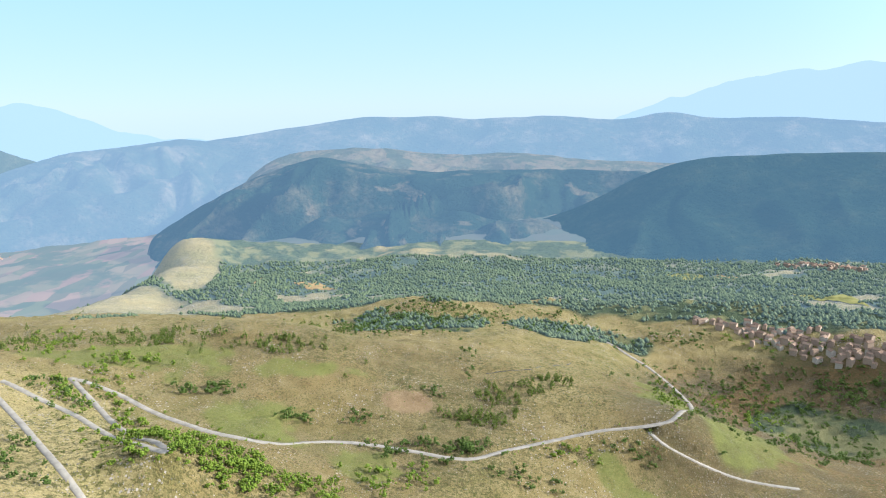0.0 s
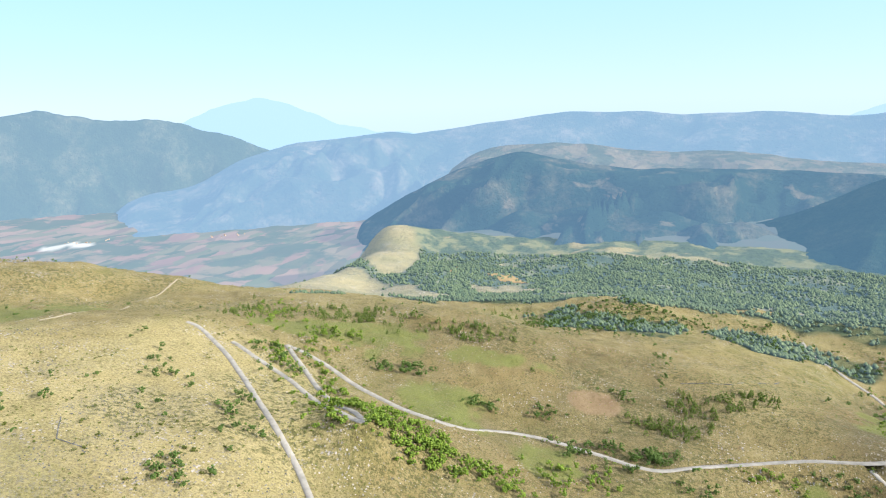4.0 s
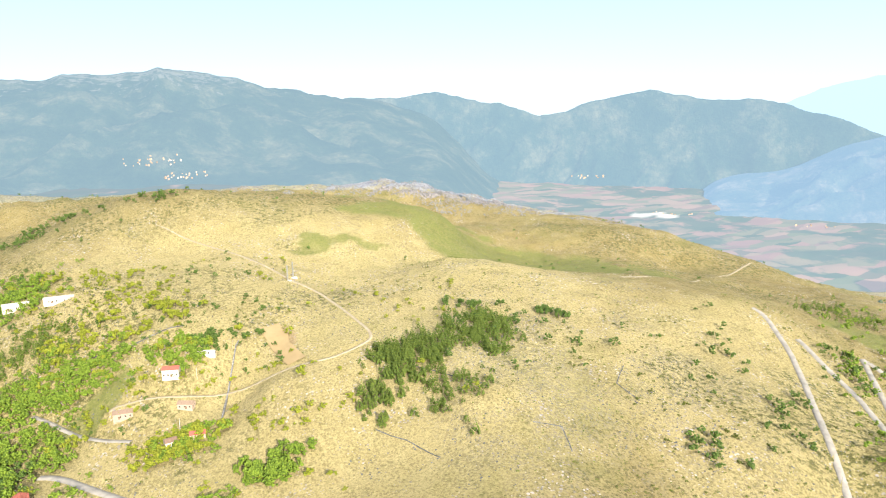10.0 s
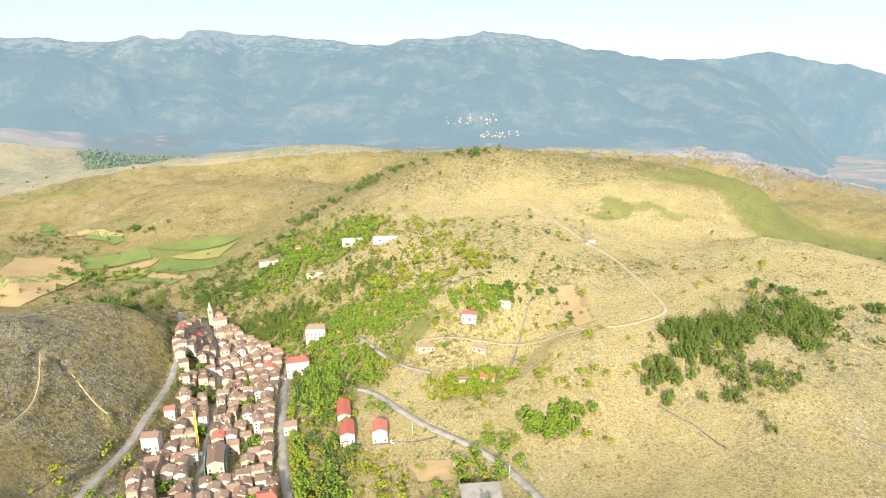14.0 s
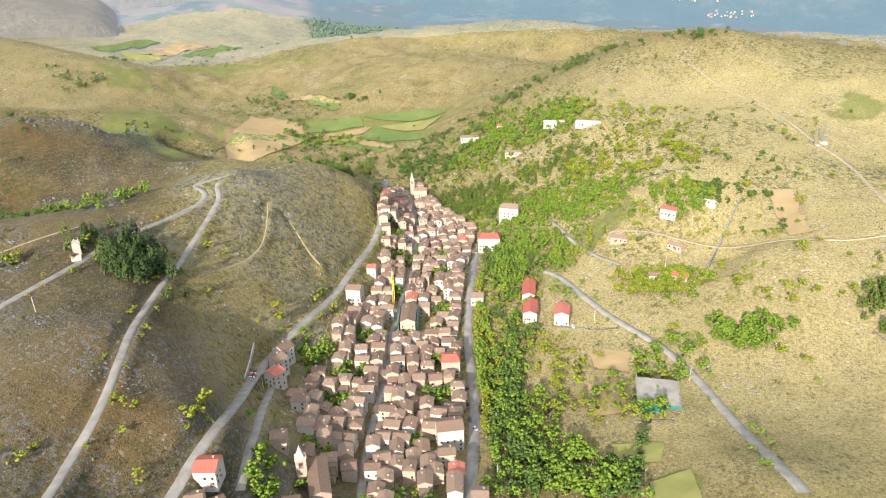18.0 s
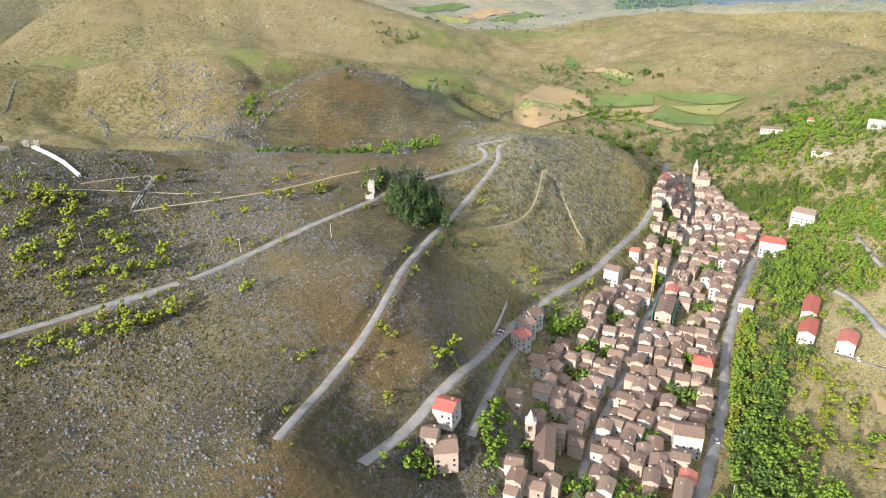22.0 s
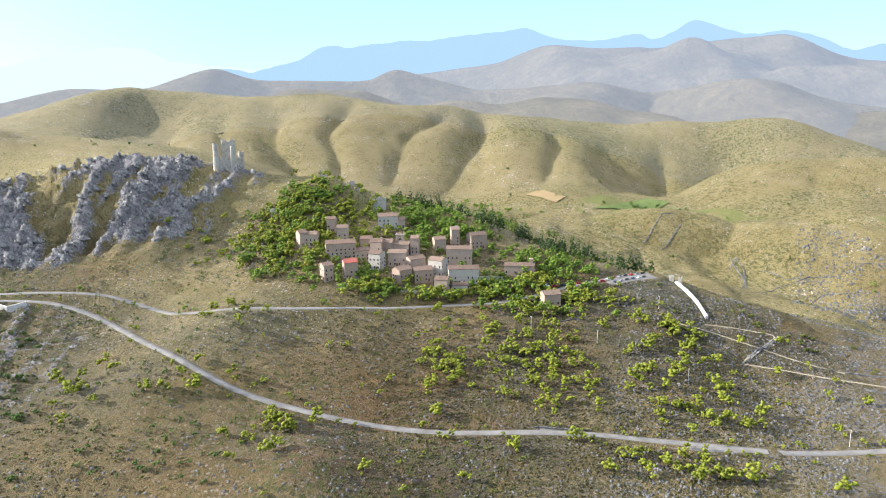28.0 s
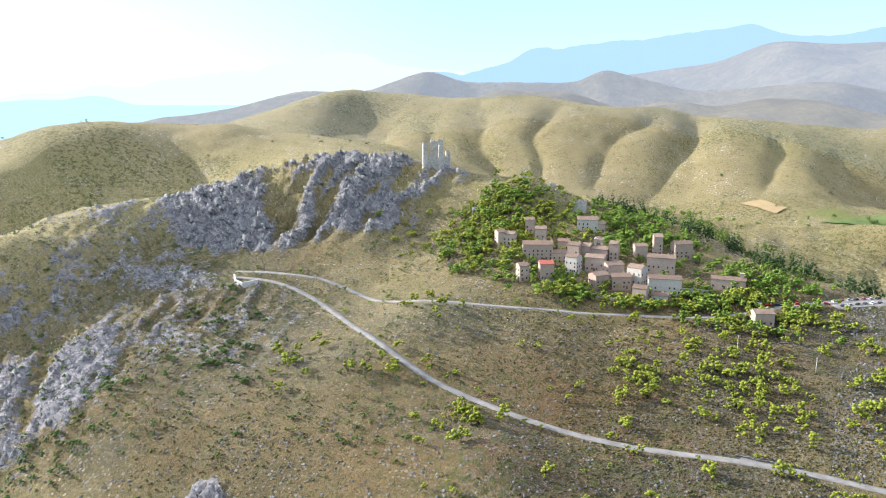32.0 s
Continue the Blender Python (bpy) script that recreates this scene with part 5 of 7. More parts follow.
# ---- the village along its ridge street: name, x, y, turn, width, depth, wall height, storeys, wall, roof, hip ----
TOWN_MARKS = [
    ("church_nave", -241, -133, 209, 26.0, 10.2, 12.5, 2, "S", "T", 0),
    ("white_house", -304, -82, 113, 14.7, 12.0, 14.9, 3, "P", "T", 0),
    ("red_house", -378, -100, 105, 12.3, 12.0, 12.1, 2, "S", "R", 2),
    ("orange_house", -576, -113, 101, 19.9, 14.0, 12.6, 2, "P", "R", 3),
    ("red_barn", -485, -63, 187, 26.0, 9.8, 6.1, 1, "P", "R", 0),
    ("red_barn_b", -458, -58, 187, 22.0, 10.3, 6.9, 1, "P", "R", 0),
    ("red_shed", -456, -34, 184, 16.0, 10.7, 8.9, 1, "P", "R", 0),
    ("villa", -625, -102, 87, 18.8, 14.0, 13.1, 3, "P", "T", 2),
    ("flat_house", -467, -101, 102, 9.7, 10.0, 6.1, 1, "P", "T", 0),
    ("row_a", -312, -193, 162, 8.6, 10.0, 9.6, 3, "P", "R", 0),
    ("row_b", -327, -199, 161, 8.9, 10.0, 9.8, 3, "P", "T", 0),
    ("row_c", -339, -201, 161, 9.1, 10.0, 9.8, 3, "P", "T", 0),
    ("west_red", -205, -167, 104, 10.1, 11.0, 8.1, 2, "P", "R", 0),
    ("west_b", -191, -166, 116, 7.7, 9.0, 8.2, 2, "S", "T", 0),
    ("west_c", -193, -159, 134, 11.1, 12.0, 9.2, 2, "S", "T", 0),
    ("orch_a", -440, -192, 94, 11.5, 10.0, 13.0, 2, "P", "T", 0),
    ("orch_b", -484, -194, 97, 7.6, 8.0, 7.4, 1, "P", "R", 0),
    ("bench_ruin", -254, -160, 112, 8.1, 8.0, 8.1, 1, "S", "T", 0),
    ("east_row_a", -260, -68, 195, 14.0, 7.8, 8.4, 2, "P", "T", 0),
    ("east_row_b", -272, -70, 194, 9.0, 8.1, 8.5, 2, "P", "R", 0),
    ("east_pale", -255, -54, 102, 8.3, 10.0, 7.5, 1, "P", "T", 0),
    ("end_chapel", -687, -212, 107, 13.7, 10.0, 10.6, 2, "S", "T", 0),
    ("end_house", -666, -237, 110, 12.3, 9.0, 7.8, 2, "P", "T", 0),
    ("scaffold_hall", -428, -145, 194, 26.0, 11.0, 11.8, 3, "S", "T", 0),
]
mz = lie([q[1] for q in TOWN_MARKS], [q[2] for q in TOWN_MARKS])
for i, ((name, x, y, turn, w, d, h, storeys, wall, tiles, hip), z) in enumerate(zip(TOWN_MARKS, mz)):
    kind = "church" if "church" in name or "chapel" in name else "barn" if "barn" in name or "shed" in name else "house"
    words = f"{STOREY_WORDS[storeys]} {WALL_WORDS[wall]} {kind} with {ROOF_WORDS[tiles]}"
    house(kind if kind != "house" else "village_house", x, y, z, turn, w, d, h, storeys, words, WALLS[wall], ROOFS[tiles], hip, 50 + i, chimney=kind == "house", category=kind)

OUTLINE = [(-206, -134), (-279, -161), (-313, -181), (-350, -175), (-399, -188), (-463, -181), (-533, -200), (-584, -221), (-678, -241), (-700, -217),
           (-640, -162), (-610, -136), (-516, -115), (-474, -114), (-418, -106), (-364, -88), (-308, -74), (-290, -78), (-256, -84), (-230, -96)]
MAIN_STREET = [(-205, -100), (-285, -127), (-345, -137), (-412, -154), (-475, -164), (-563, -180), (-646, -205), (-700, -232)]


def inside(x, y, ring):
    hit = False
    for (x0, y0), (x1, y1) in zip(ring, ring[1:] + ring[:1]):
        if (y0 > y) != (y1 > y) and x < (x1 - x0) * (y - y0) / (y1 - y0) + x0:
            hit = not hit
    return hit


def gap_to(x, y, line):
    best, way = 1e9, 0.0
    for (x0, y0), (x1, y1) in zip(line, line[1:]):
        f = min(1, max(0, ((x - x0) * (x1 - x0) + (y - y0) * (y1 - y0)) / ((x1 - x0) ** 2 + (y1 - y0) ** 2)))
        g = math.hypot(x0 + f * (x1 - x0) - x, y0 + f * (y1 - y0) - y)
        if g < best:
            best, way = g, math.degrees(math.atan2(y1 - y0, x1 - x0))
    return best, way


HIGH_STREET = list(zip(ROADS["high_street"][2], ROADS["high_street"][3]))
GARDENS = [(-350, -160, 13), (-318, -158, 12), (-345, -101, 14), (-540, -188, 16), (-508, -140, 13), (-252, -92, 12), (-420, -122, 8), (-470, -172, 8), (-268, -148, 9), (-620, -212, 9), (-395, -170, 10), (-300, -100, 9), (-450, -125, 9), (-580, -205, 10), (-560, -150, 10), (-236, -112, 9), (-385, -112, 8)]
random.seed(11)
models = []
for k in range(12):
    w, d, h = random.uniform(7.5, 11.5), random.uniform(6.6, 8.6), random.uniform(5.5, 9.8)
    wall, tiles = ("P" if k % 4 == 1 else "S"), ("R" if k == 7 else "T")
    storeys = 3 if h > 8.6 else 2
    m = house("village_house", 0, 0, 0, 0, w, d, h, storeys, f"{STOREY_WORDS[storeys]} {WALL_WORDS[wall]} village house with {ROOF_WORDS[tiles]}",
              WALLS[wall], ROOFS[tiles], 2.0 if k in (3, 8) else 0.0, 100 + k, group="houses of the ridge village")
    if k % 3 != 2:                          # a lower wing on one side
        s, aw, ad, ah = (1 if k % 2 else -1), random.uniform(4.0, 6.0), random.uniform(5.0, 7.0), h * random.uniform(0.5, 0.75)
        bm = bmesh.new()
        x0, x1 = sorted((s * w / 2, s * (w / 2 + aw)))
        box(bm, x0, -ad / 2, -3, x1, ad / 2, ah)
        part("wing", bm, PALE_WALL if k % 4 == 0 else STONE_WALL, m)
        bm = bmesh.new()
        v = box(bm, x0 - 0.2 * (s < 0), -ad / 2 - 0.3, ah + 0.02, x1 + 0.2 * (s > 0), ad / 2 + 0.3, ah + 0.24)
        for q in v:
            q.co.z += 0.22 * (s * w / 2 - q.co.x) * s + 0.22 * aw
        part("wing_roof", bm, TILES, m)
    models.append((m, w, d))
plots, taken = [], [(q[1], q[2], max(q[4], q[5]) * 0.62) for q in TOWN_MARKS]
for _ in range(30000):
    x, y = random.uniform(-705, -200), random.uniform(-245, -70)
    if not inside(x, y, OUTLINE) or gap_to(x, y, HIGH_STREET)[0] < 8.6:
        continue
    gap, way = gap_to(x, y, MAIN_STREET)
    if gap < 5.6 or any(math.hypot(x - gx, y - gy) < g for gx, gy, g in GARDENS) or any(math.hypot(x - gx, y - gy) < 4.6 + g for gx, gy, g in taken):
        continue
    if any(math.hypot(x - px, y - py) < 8.6 for px, py, _ in plots):
        continue
    plots.append((x, y, way))
pz = lie([q[0] for q in plots], [q[1] for q in plots])
for i, ((x, y, way), z) in enumerate(zip(plots, pz)):
    m, w, d = models[i % 12] if i < 12 else random.choice(models if random.random() < 0.1 else models[:7] + models[8:])
    turn = way + (90 if w < 10.5 and random.random() < 0.4 else 0) + random.choice((0, 180)) + random.uniform(-7, 7)
    if i < 12:
        m.matrix_basis = pose(x, y, z, 0, 0, turn)
    else:
        copy_thing(m, pose(x, y, z + random.uniform(-0.8, 0.8), 0, 0, turn))
church_z = lie([-245, -694], [-140, -229])
bell_tower("bell_tower", -243, -143, church_z[0], 120, 5.2, 19, 7, "tall square stone bell tower with pointed spire beside the church")
bell_tower("bell_tower", -690, -222, church_z[1], 110, 4.4, 17, 8, "slender stone bell tower with spire at the end of the village")



# ---- fields: four corners on the plan, laid on the ground ----
CROP = {"G": (FIELD_GREEN, "bright green crop field with straight edges"), "T": (FIELD_TAN, "bare tan stubble field in the valley"), "R": (FIELD_RIPE, "pale yellow-green mown meadow strip")}


def field(kind, *corners):
    c = np.array(corners, dtype=float)
    n = 26
    u, v = np.meshgrid(np.linspace(0, 1, n), np.linspace(0, 1, n))
    u, v = u.ravel()[:, None], v.ravel()[:, None]
    p = (c[0] * (1 - u) + c[1] * u) * (1 - v) + (c[3] * (1 - u) + c[2] * u) * v
    x, y = p[:, 0] + 1.5 * wave(p[:, 1] / 14, p[:, 0] / 14, 5), p[:, 1] + 1.5 * wave(p[:, 0] / 14, p[:, 1] / 14, 6)
    ob = link_mesh("field", np.stack([x, y, lie(x, y) + 0.35 + 0.0009 * np.hypot(x, y)], 1), grid_faces(n, n), CROP[kind][0], None, True)
    tagged(ob, CROP[kind][1], "field", kind="structure")


field("T", (-671, -439), (-741, -481), (-833, -485), (-818, -409))
field("G", (-743, -482), (-771, -489), (-839, -420), (-822, -411))
field("T", (-776, -490), (-877, -519), (-878, -442), (-843, -422))
field("G", (-880, -438), (-923, -372), (-894, -357), (-847, -419))
field("G", (-924, -369), (-966, -285), (-935, -246), (-920, -297))
field("T", (-839, -415), (-894, -344), (-871, -349), (-816, -402))
field("R", (-813, -399), (-867, -347), (-844, -348), (-821, -371))
field("G", (-851, -347), (-893, -336), (-855, -265), (-825, -249))
field("T", (-839, -353), (-851, -340), (-815, -284), (-803, -286))
field("G", (-820, -363), (-835, -352), (-803, -290), (-794, -297))
field("R", (-897, -334), (-916, -296), (-922, -246), (-862, -258))
field("G", (-982, -488), (-1002, -480), (-956, -412), (-936, -422))
field("T", (-994, -518), (-1014, -507), (-975, -428), (-963, -418))
field("G", (-1030, -573), (-1074, -588), (-1042, -549), (-997, -529))
field("G", (-258, -1077), (-351, -1152), (-363, -1134), (-297, -1087))
field("G", (-238, -1073), (-364, -1137), (-378, -1119), (-324, -1076))
field("T", (-144, -1149), (-174, -1157), (-208, -1125), (-189, -1109))
field("T", (-422, -12), (-417, 17), (-394, 16), (-399, -6))
field("T", (-384, -10), (-387, 16), (-341, 16), (-341, -5))
field("R", (-278, 27), (-285, 46), (-258, 49), (-258, 28))
field("R", (-311, 7), (-310, 33), (-292, 32), (-292, 10))
field("T", (-596, 119), (-597, 138), (-522, 140), (-524, 127))
field("T", (-395, 1754), (-348, 1696), (-272, 1681), (-339, 1776))
field("T", (-528, 1760), (-467, 1639), (-455, 1650), (-497, 1869))
field("R", (585, 1749), (604, 1599), (673, 1707), (628, 1793))
field("R", (723, 1418), (774, 1304), (809, 1255), (825, 1357))
field("T", (640, 1640), (688, 1574), (720, 1600), (690, 1680))
field("G", (-1353, -1198), (-1585, -1231), (-1592, -1176), (-1351, -1130))
field("G", (-1365, -966), (-1609, -1014), (-1578, -932), (-1279, -831))
field("T", (-1390, -1088), (-1591, -1126), (-1612, -1039), (-1375, -998))
field("R", (-1345, -1116), (-1372, -1092), (-1343, -983), (-1251, -988))



# ---- trees ----
OCTA_V = np.array([(1, 0, 0), (-1, 0, 0), (0, 1, 0), (0, -1, 0), (0, 0, 1), (0, 0, -1)], dtype=float)
OCTA_F = np.array([(0, 2, 4), (2, 1, 4), (1, 3, 4), (3, 0, 4), (2, 0, 5), (1, 2, 5), (3, 1, 5), (0, 3, 5)])


def clumps(centres, sizes, rng, ragged=0.45):
    """Ragged leaf clumps: every one a small uneven shape of its own."""
    v, f = [], []
    for c, s in zip(centres, sizes):
        turn = Euler((rng.uniform(0, 6), rng.uniform(0, 6), rng.uniform(0, 6))).to_matrix()
        p = OCTA_V @ np.array(turn) * s * (1 + rng.uniform(-ragged, ragged, (6, 1)))
        f.append(OCTA_F + 6 * len(v))
        v.append(p * np.array([1, 1, 0.8]) + c)
    return np.concatenate(v), np.concatenate(f)


def broad_crown(rng, n, w, h, base):
    lobes = rng.normal(size=(5, 3)) * np.array([0.3 * w, 0.3 * w, 0.16 * h]) + np.array([0, 0, base + 0.5 * h])
    k = rng.integers(0, 5, n)
    way = rng.normal(size=(n, 3))
    way /= np.linalg.norm(way, axis=1)[:, None]
    c = lobes[k] + way * np.array([0.27 * w, 0.27 * w, 0.26 * h]) * rng.uniform(0.55, 1.05, (n, 1))
    return clumps(c, rng.uniform(0.10, 0.19, n) * w, rng)


def pine_crown(rng, n, w, h, base):
    u = np.sqrt(rng.uniform(0.0, 1, n))
    a = rng.uniform(0, 2 * np.pi, n)
    rad = u * 0.48 * w * rng.uniform(0.75, 1.1, n)
    c = np.stack([rad * np.cos(a), rad * np.sin(a), base + (1 - u) * h], 1)
    return clumps(c, (0.07 + 0.11 * u) * w, rng)


def trunk_part(parent, w, h, rng):
    bm = bmesh.new()
    bmesh.ops.create_cone(bm, segments=7, radius1=0.05 * w, radius2=0.018 * w, depth=h * 0.8 + 1, cap_ends=True, matrix=Matrix.Translation((0, 0, h * 0.4 - 0.5)))
    for k in range(4):
        tilt = Matrix.Rotation(k * 1.7, 4, "Z") @ Matrix.Rotation(radians(38), 4, "Y")
        bmesh.ops.create_cone(bm, segments=5, radius1=0.022 * w, radius2=0.008 * w, depth=0.4 * h, cap_ends=False,
                              matrix=Matrix.Translation((0, 0, h * (0.3 + 0.08 * k))) @ tilt @ Matrix.Translation((0, 0, 0.2 * h)))
    return part("trunk", bm, BARK, parent)


KINDS = {  # crown, width, height, leaves, words
    "B": (broad_crown, 6.0, 6.6, LEAF, "leafy green broad-crowned tree"),
    "D": (broad_crown, 5.4, 6.4, LEAF_DARK, "dark green dense tree"),
    "Y": (broad_crown, 4.9, 5.0, LEAF_YELLOW, "small yellow-green bushy tree on dry slope"),
    "P": (pine_crown, 5.4, 8.8, NEEDLES, "dark green conical pine"),
    "F": (pine_crown, 6.2, 13.0, FIR, "tall dark green fir tree"),
    "J": (broad_crown, 3.6, 3.0, LEAF_DARK, "low dark green juniper bush"),
    "S": (broad_crown, 3.2, 2.4, SCRUB, "low olive-green shrub on dry grass"),
}
TREES = {}
for kind, (crown, w, h, leaves, words) in KINDS.items():
    for k in range(3):
        rng = np.random.default_rng(40 + k)
        tree_ob = thing("tree" if kind in "BDYPF" else "bush", 0, 0, -600, 0, words, "tree" if kind in "BDYPF" else "bush")
        low = 0.12 * h if kind in "JSP" else 0.2 * h
        v, f = crown(rng, 64 if kind in "BDYPF" else 34, w, h, low)
        link_mesh("crown", v, f, leaves, tree_ob)
        trunk_part(tree_ob, w, h, rng)
        rough_v, rough_f = crown(np.random.default_rng(70 + k), 24 if kind in "BDYPF" else 9, 1.08 * w, h, low)
        TREES[kind, k] = [tree_ob, rough_v, rough_f, False]
STUFF = {}
SINGLE = {}
tree_rng = np.random.default_rng(5)
BUILT = np.array([(q[0], q[1]) for q in HAMLET] + [(q[1], q[2]) for q in TOWN_MARKS] + [(q[0], q[1]) for q in plots])


def grove(kind, a, r, wa, wr, n):
    """n trees in a patch of land round bearing a and distance r; the nearest patches as trees of their own."""
    rng, bulk = tree_rng, 1.0
    if kind == "Y":                         # fewer and fuller
        n, bulk = int(0.65 * n), 1.22
    u, t = np.sqrt(rng.uniform(0, 1, n)), rng.uniform(0, 2 * np.pi, n)
    u = u * (1 + 0.28 * np.sin(2 * t + 1.7 * a) + 0.22 * np.sin(3 * t + 2.3 * r) + 0.16 * np.sin(7 * t + a)) * np.where(rng.uniform(0, 1, n) < 0.14, 1.45, 1.0)
    aa, rr = np.radians(a + wa * u * np.cos(t)), r + wr * u * np.sin(t)
    x, y = -rr * np.sin(aa), rr * np.cos(aa)
    keep = off_road(x, y, 2.2) & (np.hypot(x[:, None] - BUILT[None, :, 0], y[:, None] - BUILT[None, :, 1]).min(1) > 7.5)
    x, y = x[keep], y[keep]
    z = lie(x, y) if len(x) else []
    alone, most = r < 640 and n <= 70, {"B": 105, "D": 40, "Y": 110, "P": 40, "F": 90}.get(kind, 60)
    for px, py, pz in zip(x, y, z):
        k, s, turn = int(rng.integers(0, 3)), bulk * rng.uniform(0.6, 1.25), rng.uniform(0, 360)
        slot = TREES[kind, k]
        if alone and SINGLE.get(kind, 0) < most:
            SINGLE[kind] = SINGLE.get(kind, 0) + 1
            m = pose(px, py, pz - 0.2, 0, 0, turn)
            if not slot[3]:
                slot[0].matrix_basis, slot[3] = m @ Matrix.Diagonal((s, s, s, 1)), True
            else:
                copy_thing(slot[0], m).scale = (s, s, s)
        else:
            STUFF.setdefault(kind, []).append((k, px, py, pz, s, radians(turn)))


def plant_stuff():
    names = {"B": ("broadleaf_wood", "dense green broadleaf wood", LEAF), "D": ("dark_wood", "dark green mixed wood", LEAF_DARK), "Y": ("yellow_thicket", "yellow-green thicket", LEAF_YELLOW),
             "P": ("pine_wood", "dark green pine wood", NEEDLES), "F": ("fir_wood", "tall dark fir wood", FIR), "J": ("juniper_scrub", "scattered dark juniper bushes", LEAF_DARK), "S": ("scrub", "low olive-green scrub on dry grass", SCRUB)}
    for kind, rows in STUFF.items():
        vs, fs, n = [], [], 0
        for k, x, y, z, s, t in rows:
            v, f = TREES[kind, k][1:3]
            c, q = math.cos(t) * s, math.sin(t) * s
            vs.append(np.stack([v[:, 0] * c - v[:, 1] * q + x, v[:, 0] * q + v[:, 1] * c + y, v[:, 2] * s + z - 0.3], 1))
            fs.append(f + n)
            n += len(v)
        name, words, leaves = names[kind]
        tagged(link_mesh(name, np.concatenate(vs), np.concatenate(fs), leaves), words, "wood", kind="stuff")
    for slot in TREES.values():
        if not slot[3]:
            for o in (*slot[0].children, slot[0]):
                bpy.data.objects.remove(o)



grove("B", 18.6, 540, 7.0, 29, 260)
grove("P", 14.9, 823, 3.5, 23, 60)
grove("P", 22.8, 878, 2.8, 47, 60)
grove("P", 26.9, 918, 4.2, 61, 50)
grove("P", 32.1, 936, 2.8, 75, 40)
grove("D", 22.0, 726, 1.0, 13, 12)
grove("D", 19.3, 724, 1.4, 20, 22)
grove("P", -4.9, 735, 2.6, 37, 60)
grove("P", -2.4, 682, 2.6, 20, 40)
grove("P", -9.4, 783, 2.1, 25, 28)
grove("D", -2.1, 858, 0.8, 72, 14)
grove("D", 1.1, 735, 1.0, 12, 10)
grove("D", 7.7, 676, 1.7, 14, 14)
grove("D", 2.8, 620, 5.2, 16, 80)
grove("B", -18.9, 865, 1.4, 129, 20)
grove("D", 13.1, 676, 1.9, 12, 20)
grove("D", -24.1, 1079, 7.5, 134, 240)
grove("D", -31.0, 977, 3.6, 133, 190)
grove("D", 2.3, 1196, 6.6, 82, 420)
grove("D", -10.3, 1220, 5.2, 97, 120)
grove("B", -27.9, 1254, 5.2, 21, 50)
grove("B", 28.8, 675, 2.4, 107, 70)
grove("B", 25.8, 589, 1.6, 71, 50)
grove("B", 31.2, 727, 1.4, 35, 18)
grove("P", 59.6, 566, 2.7, 42, 210)
grove("P", 65.5, 522, 4.2, 26, 300)
grove("P", 68.6, 478, 2.0, 18, 60)
grove("P", 61.5, 470, 3.4, 26, 42)
grove("D", 53.7, 627, 1.7, 7, 16)
grove("D", 61.0, 625, 2.6, 12, 12)
grove("D", 101.4, 854, 1.2, 16, 18)
grove("D", 99.6, 890, 1.2, 16, 18)
grove("D", 97.3, 916, 1.2, 18, 16)
grove("D", 94.4, 965, 1.3, 20, 16)
grove("D", 91.6, 1010, 1.3, 16, 12)
grove("D", 85.3, 980, 1.6, 18, 22)
grove("Y", 85.8, 499, 2.8, 21, 60)
grove("B", 78.6, 442, 2.4, 9, 26)
grove("D", 82.0, 591, 2.4, 11, 30)
grove("Y", 84.3, 590, 2.8, 12, 24)
grove("P", 99.8, 683, 8.4, 34, 330)
grove("B", 98.5, 788, 6.1, 42, 380)
grove("D", 105.6, 803, 3.3, 60, 140)
grove("B", 99.1, 542, 2.1, 58, 220)
grove("Y", 88.4, 639, 6.1, 46, 80)
grove("B", 84.6, 584, 2.8, 11, 30)
grove("Y", 85.9, 499, 2.8, 15, 40)
grove("S", 92.1, 725, 7.0, 53, 150)
grove("B", 78.3, 432, 2.1, 13, 30)
grove("Y", 78.2, 489, 5.6, 36, 40)
grove("P", 112.7, 809, 3.3, 56, 90)
grove("B", 92.4, 614, 3.3, 26, 150)
grove("B", 96.6, 577, 2.4, 23, 60)
grove("D", 99.5, 352, 1.9, 88, 70)
grove("B", 99.0, 352, 2.4, 92, 100)
grove("B", 92.9, 294, 3.1, 28, 88)
grove("B", 124.7, 266, 1.9, 17, 34)
grove("F", 132.4, 448, 2.6, 24, 62)
grove("F", 129.6, 412, 1.5, 26, 20)
grove("F", 131.2, 430, 2.2, 16, 40)
grove("F", 181, 635, 3.0, 9, 26)
grove("F", 175, 612, 3.0, 9, 28)
grove("F", 169.5, 585, 3.0, 8, 26)
grove("F", 164.5, 558, 2.0, 7, 14)
grove("B", 117.1, 395, 1.4, 21, 20)
grove("Y", 119.4, 431, 1.4, 11, 8)
grove("Y", 115.7, 459, 1.4, 21, 10)
grove("B", 84.7, 497, 2.8, 18, 40)
grove("B", 86.8, 375, 3.8, 43, 30)
grove("D", 87.9, 284, 1.9, 13, 14)
grove("B", 110.7, 602, 1.2, 19, 18)
grove("B", 115.2, 375, 0.7, 11, 6)
grove("D", 105.9, 573, 0.9, 17, 10)
grove("Y", 179.8, 385, 1.5, 29, 26)
grove("Y", 172.8, 407, 3.3, 47, 50)
grove("Y", 160.5, 380, 2.8, 30, 34)
grove("Y", 192.3, 574, 5.6, 43, 200)
grove("B", 195.1, 543, 2.6, 27, 50)
grove("B", 180.5, 583, 3.8, 35, 140)
grove("B", 170.5, 534, 3.3, 25, 100)
grove("Y", 174.5, 488, 5.6, 12, 60)
grove("Y", 160.4, 452, 3.3, 14, 24)
grove("B", 169.7, 503, 3.8, 21, 40)
grove("Y", 196.2, 331, 2.8, 16, 16)
grove("Y", 160.5, 319, 11.6, 12, 44)
